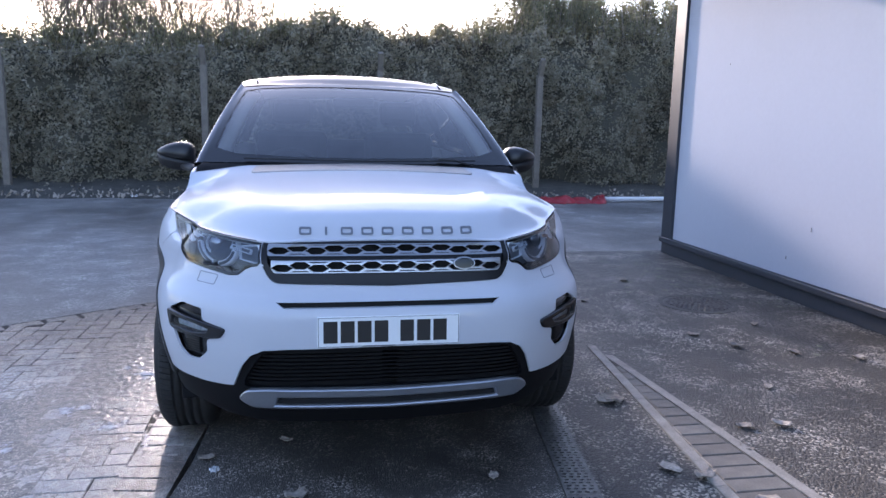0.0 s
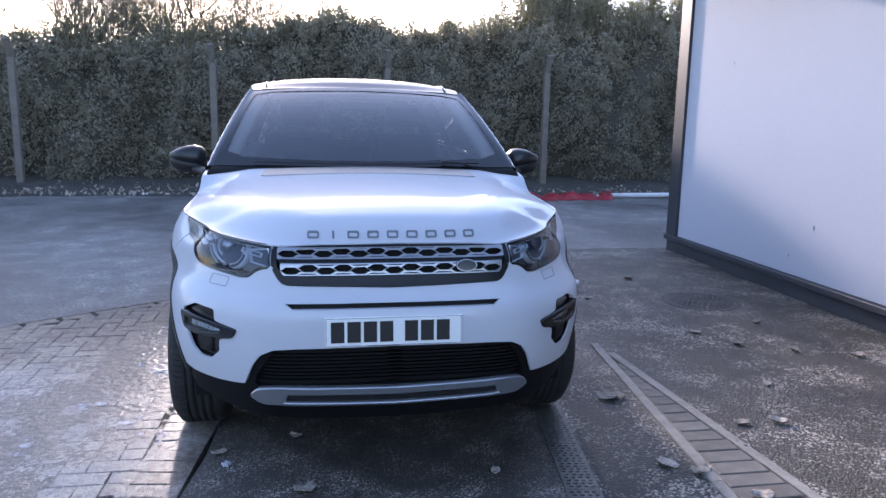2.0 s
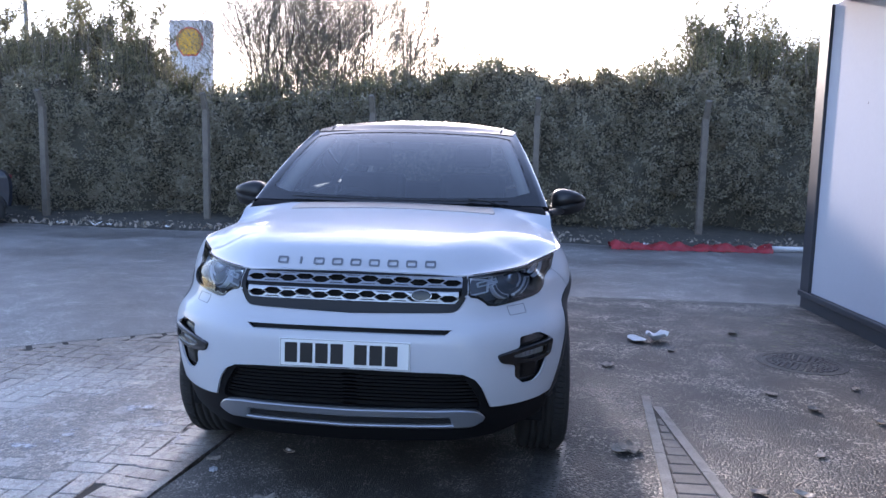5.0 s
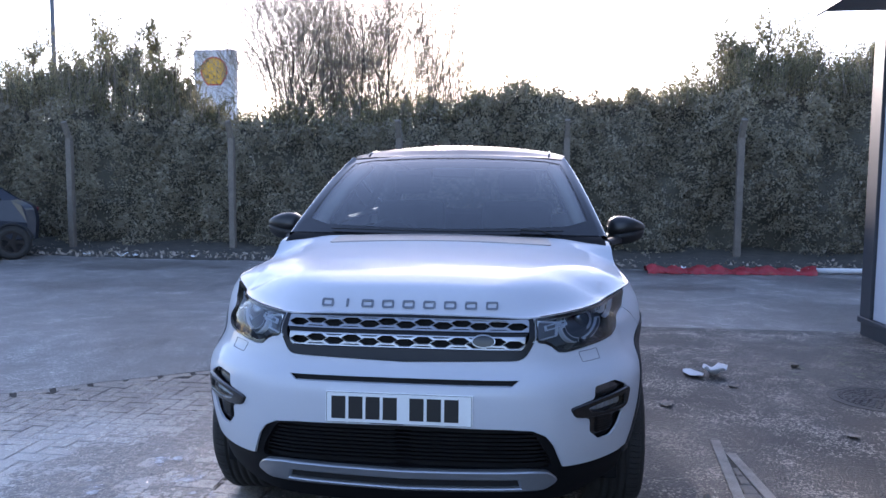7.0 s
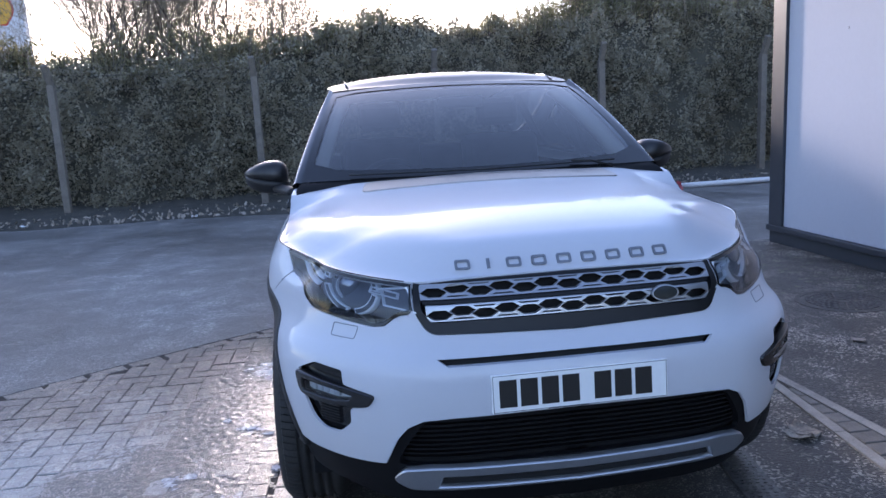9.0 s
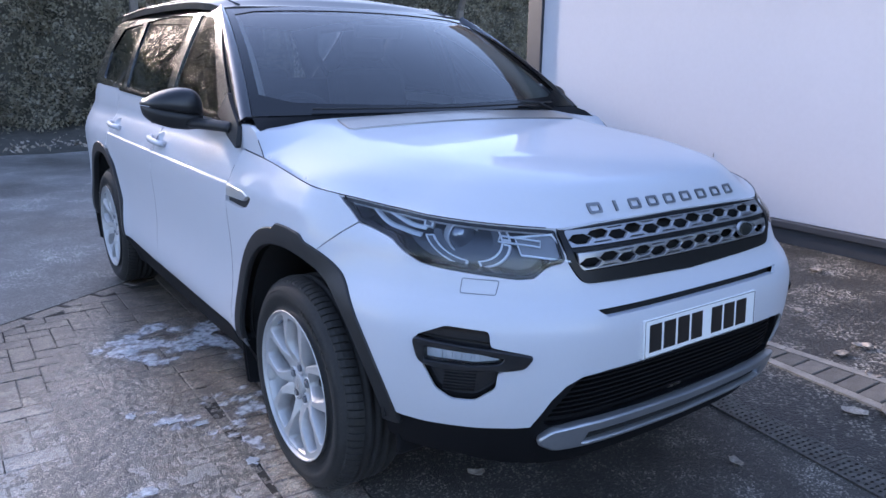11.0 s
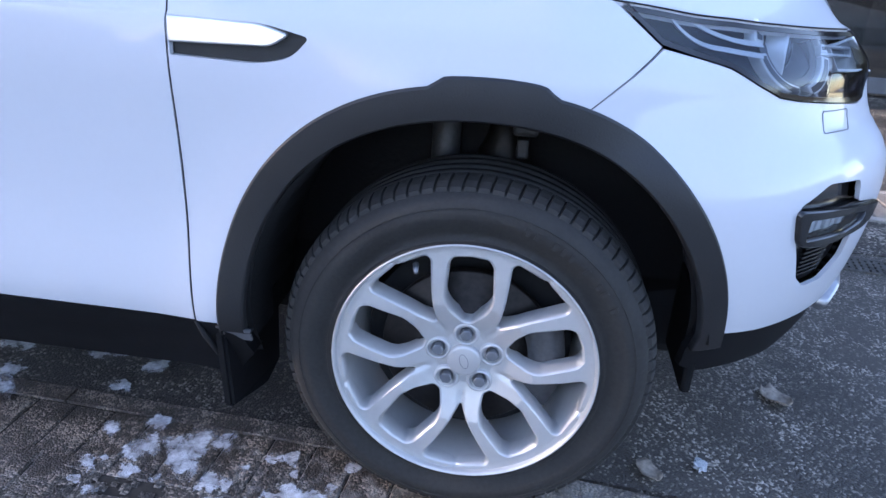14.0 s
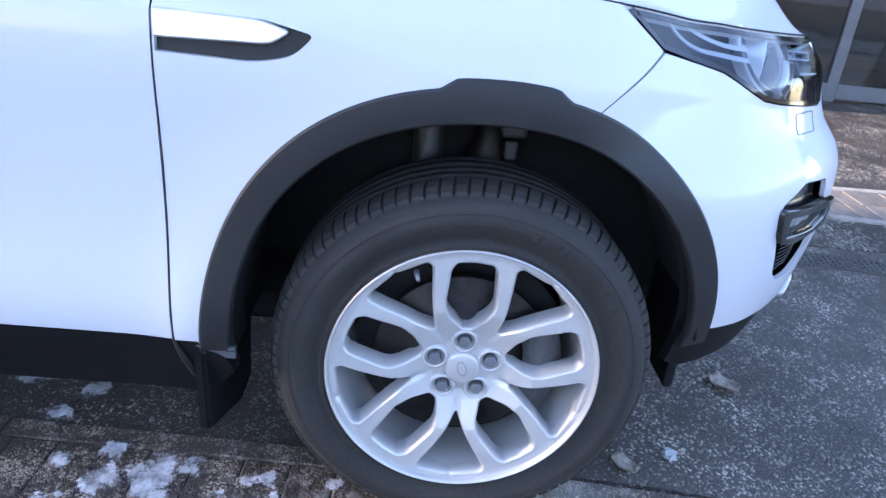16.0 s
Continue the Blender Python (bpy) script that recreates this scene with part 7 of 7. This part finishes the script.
for x, y, hgt, sp, sd in ((-5.7, 16.4, 6.8, 1.2, 32), (-5.0, 15.4, 7.0, 1.2, 43), (-4.3, 14.8, 6.9, 1.2, 33), (-4.6, 16.8, 7.2, 1.2, 45), (-3.5, 15.8, 6.7, 1.2, 38), (-2.7, 15.2, 6.0, 1.2, 44), (-1.9, 15.0, 5.4, 1.1, 35),
                          (-0.9, 14.6, 4.5, 1.0, 36), (-6.2, 18.4, 7.4, 1.2, 42)):
    bare_tree(x, y, hgt * 1.36, sp, sd, L2)

CONC = material("post_concrete", (0.18, 0.155, 0.13), 0.85, var=0.2, scale=10, bump=0.3)
WIRE = material("fence_wire", (0.1, 0.1, 0.1), 0.6, metal=0.5)
post = empty("fence_post", "weathered concrete fence post with a cranked top", "fence post", "fence posts", at=(-5.57, 11.72, 0))
boxed("post_shaft", (-0.06, 0.06, -0.06, 0.06, 0, 2.35), CONC, post, bevel=0.012)
boxed("post_arm", (-0.05, 0.05, -0.05, 0.05, -0.02, 0.38), CONC, post, bevel=0.012, m=Matrix.Translation((0, 0, 2.33)) @ Matrix.Rotation(radians(28), 4, "X"))
for x in (-15.4, -12.1, -9.06, -2.15, 1.08, 4.25, 7.5):
    copy_thing(post, pose(x, 11.72, 0, 0, 0, rng.uniform(-3, 3)))
fence = empty("wire_fence", "thin strands of fence wire between concrete posts", "fence", at=(0, 11.7, 0))
for z, dy in ((0.5, 0), (1.1, 0), (1.7, 0), (2.25, 0), (2.48, -0.08), (2.62, -0.15)):
    pts = [(xx, dy, z - 0.03 * math.sin(math.pi * ((xx + 15.4) % 3.25) / 3.25)) for xx in np.arange(-15.4, 7.6, 0.4)]
    mesh_ob("wire", *tube(pts, 0.002, 4), WIRE, fence)

# ---- verge with litter ----
SOIL = material("verge_soil", (0.085, 0.075, 0.06), 0.95, second=(0.03, 0.03, 0.025), scale=5, fine=60, bump=0.8)
vs, fs = [], []
NX = 120
for j in range(9):
    for i in range(NX):
        x = -24 + 40 * i / (NX - 1)
        y = 10.55 - 0.02 * (x + 5) + 0.12 * math.sin(x * 1.3) + 0.06 * math.sin(x * 4.7) + j * 0.4
        if j == 0:
            z = -0.02
        else:
            z = 0.03 + 0.05 * noise.noise(Vector((x * 1.5, y * 1.5, 0))) + 0.03 * j
        vs.append((x, y, z))
fs = [(j * NX + i, j * NX + i + 1, (j + 1) * NX + i + 1, (j + 1) * NX + i) for j in range(8) for i in range(NX - 1)]
tagged(mesh_ob("verge", vs, fs, SOIL), "dark soil verge with fallen leaves under the hedge", "verge", kind="structure")
n = 1500
lx, ly = r.uniform(-18, 9, n), 10.5 + np.abs(r.normal(0, 0.6, n))
tagged(leaves("leaf_litter", np.stack([lx, ly, 0.05 + 0.06 * (ly - 10.5)], 1), r.uniform(0.04, 0.10, n), LEAF_DRY, None, 9), "brown leaf litter along the verge", "leaf litter", kind="stuff")
for i, (x, y, rr) in enumerate(((-7.3, 10.6, 0.10), (-7.1, 10.7, 0.07), (-5.9, 10.65, 0.06), (-8.1, 10.7, 0.07), (-3.2, 10.6, 0.06), (3.0, 10.3, 0.08), (4.75, 10.15, 0.09), (6.2, 10.9, 0.06))):
    crumpled("paper_scrap", x, y, rr, PAPER, "scrap of white litter by the verge", "litter", 300 + i, "litter by the verge", h=0.8).location.z = 0.03

# ---- red sheet and white pole by the verge ----
RED = material("red_sheet", (0.42, 0.02, 0.03), 0.45, var=0.25, scale=6, bump=0.3)
vs, fs = [], []
for i in range(61):
    x = 2.35 + 2.75 * i / 60
    for j in range(13):
        t = math.pi * j / 12
        hgt = 0.085 + 0.045 * math.sin(i * 0.55) * math.sin(i * 0.23 + 1) + 0.03 * math.sin(i * 1.3 + j)
        vs.append((x + 0.02 * math.sin(j * 2 + i), 10.05 + 0.06 * (x - 2.3) - 0.20 * math.cos(t) * (1 + 0.2 * math.sin(i * 0.8)), max(0.001, hgt * math.sin(t) + 0.012 * math.sin(i * 2.1 + j * 1.7))))
fs = [(i * 13 + j, i * 13 + j + 1, (i + 1) * 13 + j + 1, (i + 1) * 13 + j) for i in range(60) for j in range(12)]
tagged(mesh_ob("red_sheet", vs, fs, RED), "crumpled red plastic sheet lying on the road edge", "tarpaulin")
tagged(mesh_ob("white_pole", *tube([(5.0, 10.25, 0.06), (6.4, 10.33, 0.062), (8.6, 10.45, 0.06)], 0.045, 10), PAPER), "white plastic pole lying on the road edge", "pole")

# ---- sign, lamp column ----
sign = empty("roadside_sign", "tall white sign with a yellow and red emblem", "sign", at=(-10.66, 22.5, 0))
WHITE_S = material("sign_white", (0.62, 0.66, 0.72), 0.5, var=0.05)
boxed("sign_post", (-0.6, 0.6, -0.1, 0.1, 0.0, 2.4), FASCIA, sign, bevel=0.02)
boxed("sign_board", (-0.75, 0.75, -0.15, 0.15, 2.4, 6.08), WHITE_S, sign, bevel=0.03)
YEL = material("sign_yellow", (0.75, 0.42, 0.02), 0.5, var=0.06)
REDS = material("sign_red", (0.55, 0.03, 0.02), 0.5, var=0.06)
fan = [(0.60 * math.cos(t), 0.60 * math.sin(t)) for t in np.linspace(radians(-38), radians(218), 30)] + [(-0.30, -0.60), (0.30, -0.60)]
fns = lambda q, lift=0.0: np.stack([q[:, 0] * 0.82, -0.152 - lift + 0 * q[:, 0], q[:, 1] * 0.82 + 5.34], 1)
skinned("emblem_border", fns, fan, [], REDS, sign, 0.01, lift=0.006, step=0.3, fine=0.1)
skinned("emblem", fns, grown(np.array(fan), -0.07), [], YEL, sign, 0.01, lift=0.016, step=0.3, fine=0.1)
lamp_col = empty("lamp_column", "tall thin grey lamp column behind the hedge", "lamp post", at=(-12.96, 17.0, 0))
mesh_ob("column", *tube([(0, 0, 0), (0, 0, 1.2), (0, 0, 9)], [0.09, 0.075, 0.05], 10), FASCIA, lamp_col)
mesh_ob("arm", *tube([(0, 0, 8.95), (0.3, -0.2, 9.15), (1.0, -0.6, 9.2)], 0.035, 8), FASCIA, lamp_col)

# ---- unseen dark band, added so glossy parts reflect no bright low sky ----
FAR = material("backdrop_band", (0.075, 0.075, 0.06), 0.95, var=0.3, scale=0.6, fine=6, spec=0.1)
vs = []
for i in range(181):
    t = radians(172 + 116 * i / 180)
    top = 6.0 + 1.8 * noise.fractal(Vector((i * 0.21, 0.3, 0)), 0.7, 2.0, 5)
    vs += [(rr * math.cos(t), rr * math.sin(t), z) for rr, z in ((46.0, -0.1), (47.0, top), (49.5, top * 0.94), (50.5, -0.1))]
fs = [(4 * i + j, 4 * i + 4 + j, 4 * i + 5 + j, 4 * i + 1 + j) for i in range(180) for j in range(3)]
tagged(mesh_ob("backdrop", vs, fs, FAR), "unseen dark band added to block the low sky in reflections", "trees", kind="structure")

# ---- dark parked car ----
NAVY = material("dark_blue_paint", (0.012, 0.016, 0.028), 0.35, var=0.1, coat=0.35, spec=0.3)
TAIL = material("tail_red", (0.10, 0.008, 0.01), 0.25, var=0.1)


def dark_car(at, heading, label):
    """A dark hatchback: shaped body, glass, lamps and wheels; its nose points along its own -x."""
    c = empty("car", label, "car", at=at)
    c.rotation_euler = (0, 0, heading)
    prof = spline([(-2.05, 0.35), (-2.08, 0.62), (-1.95, 0.80), (-1.2, 0.95), (-0.75, 1.02), (-0.1, 1.42), (0.6, 1.50), (1.3, 1.44), (1.75, 1.15), (2.02, 1.0), (2.08, 0.75), (2.05, 0.38)], 6)
    secs = [(-0.88, 0.90), (-0.90, 0.97), (-0.80, 1.0), (0.80, 1.0), (0.90, 0.97), (0.88, 0.90)]
    vs, fs = [], []
    m = len(prof)
    for yy, k in secs:
        for px, pz in prof:
            inn = 0.22 * max(0.0, (pz - 0.95) / 0.5)
            vs.append((px * (k if abs(px) > 1.8 else 1), yy * (1 - inn * (1 if abs(yy) > 0.7 else 0)), 0.38 + (pz - 0.38) * (k * 0.3 + 0.7)))
    for i in range(len(secs) - 1):
        for j in range(m - 1):
            fs.append((i * m + j, i * m + j + 1, (i + 1) * m + j + 1, (i + 1) * m + j))
        fs.append((i * m, (i + 1) * m, (i + 2) * m - 1, (i + 1) * m - 1))
    fs += [tuple(range(m)), tuple(range((len(secs) - 1) * m, len(secs) * m))]
    mesh_ob("body", vs, fs, NAVY, c, smooth=False)
    for sd in (-1, 1):
        pane = rounded([(-0.45, 1.05), (0.0, 1.35), (0.6, 1.42), (1.25, 1.36), (1.5, 1.1)], 0.05)
        fnq = lambda q, lift=0.0, sd=sd: np.stack([q[:, 0], sd * (0.90 * (1 - 0.22 * np.maximum(0, (q[:, 1] - 0.95) / 0.5)) + 0.006 + lift), q[:, 1]], 1)
        skinned("side_window", fnq, pane, [], GLOSS_BLACK, c, 0.01, step=0.1, fine=0.05)
        boxed("tail_lamp", (2.0, 2.085, min(sd * 0.55, sd * 0.80), max(sd * 0.55, sd * 0.80), 0.90, 0.98), TAIL, c, "red tail lamp", bevel=0.02)
        for wx in (-1.28, 1.62):
            w = new("wheel")
            w.parent = c
            w.location = (wx, sd * 0.80, 0.32)
            w.rotation_euler = (0, 0, math.pi / 2 if sd < 0 else -math.pi / 2)
            mesh_ob("tyre", *lathe([(-0.10, 0.20), (-0.115, 0.24), (-0.10, 0.30), (-0.06, 0.32), (0.08, 0.32)], 36), RUBBER, w)
            fc = lambda q, lift=0.0: np.stack([-0.100 - lift + 0 * q[:, 0], q[:, 0], q[:, 1]], 1)
            dsc = [(0.205 * math.cos(t), 0.205 * math.sin(t)) for t in np.linspace(0, 2 * math.pi, 37)[:-1]]
            hl = [rounded([(0.07 * math.cos(a - 0.3), 0.07 * math.sin(a - 0.3)), (0.18 * math.cos(a - 0.42), 0.18 * math.sin(a - 0.42)), (0.18 * math.cos(a + 0.42), 0.18 * math.sin(a + 0.42)), (0.07 * math.cos(a + 0.3), 0.07 * math.sin(a + 0.3))], 0.02) for a in np.linspace(0, 2 * math.pi, 6)[:-1]]
            skinned("rim", fc, dsc, hl, IRON, w, 0.03, step=0.05, fine=0.03)
            mesh_ob("hub_back", *lathe([(-0.05, 0.2), (-0.05, 0.0005)], 24), DARK, w)
            mesh_ob("wheel_arch", *tube([(0.11 * (-1), 0.345 * math.cos(t), 0.345 * math.sin(t)) for t in np.linspace(0.1, math.pi - 0.1, 16)], 0.02, 6), PLASTIC, w)
    return c


dark_car((-10.86, 9.51, 0.0), radians(42), "dark blue hatchback parked beside the hedge")
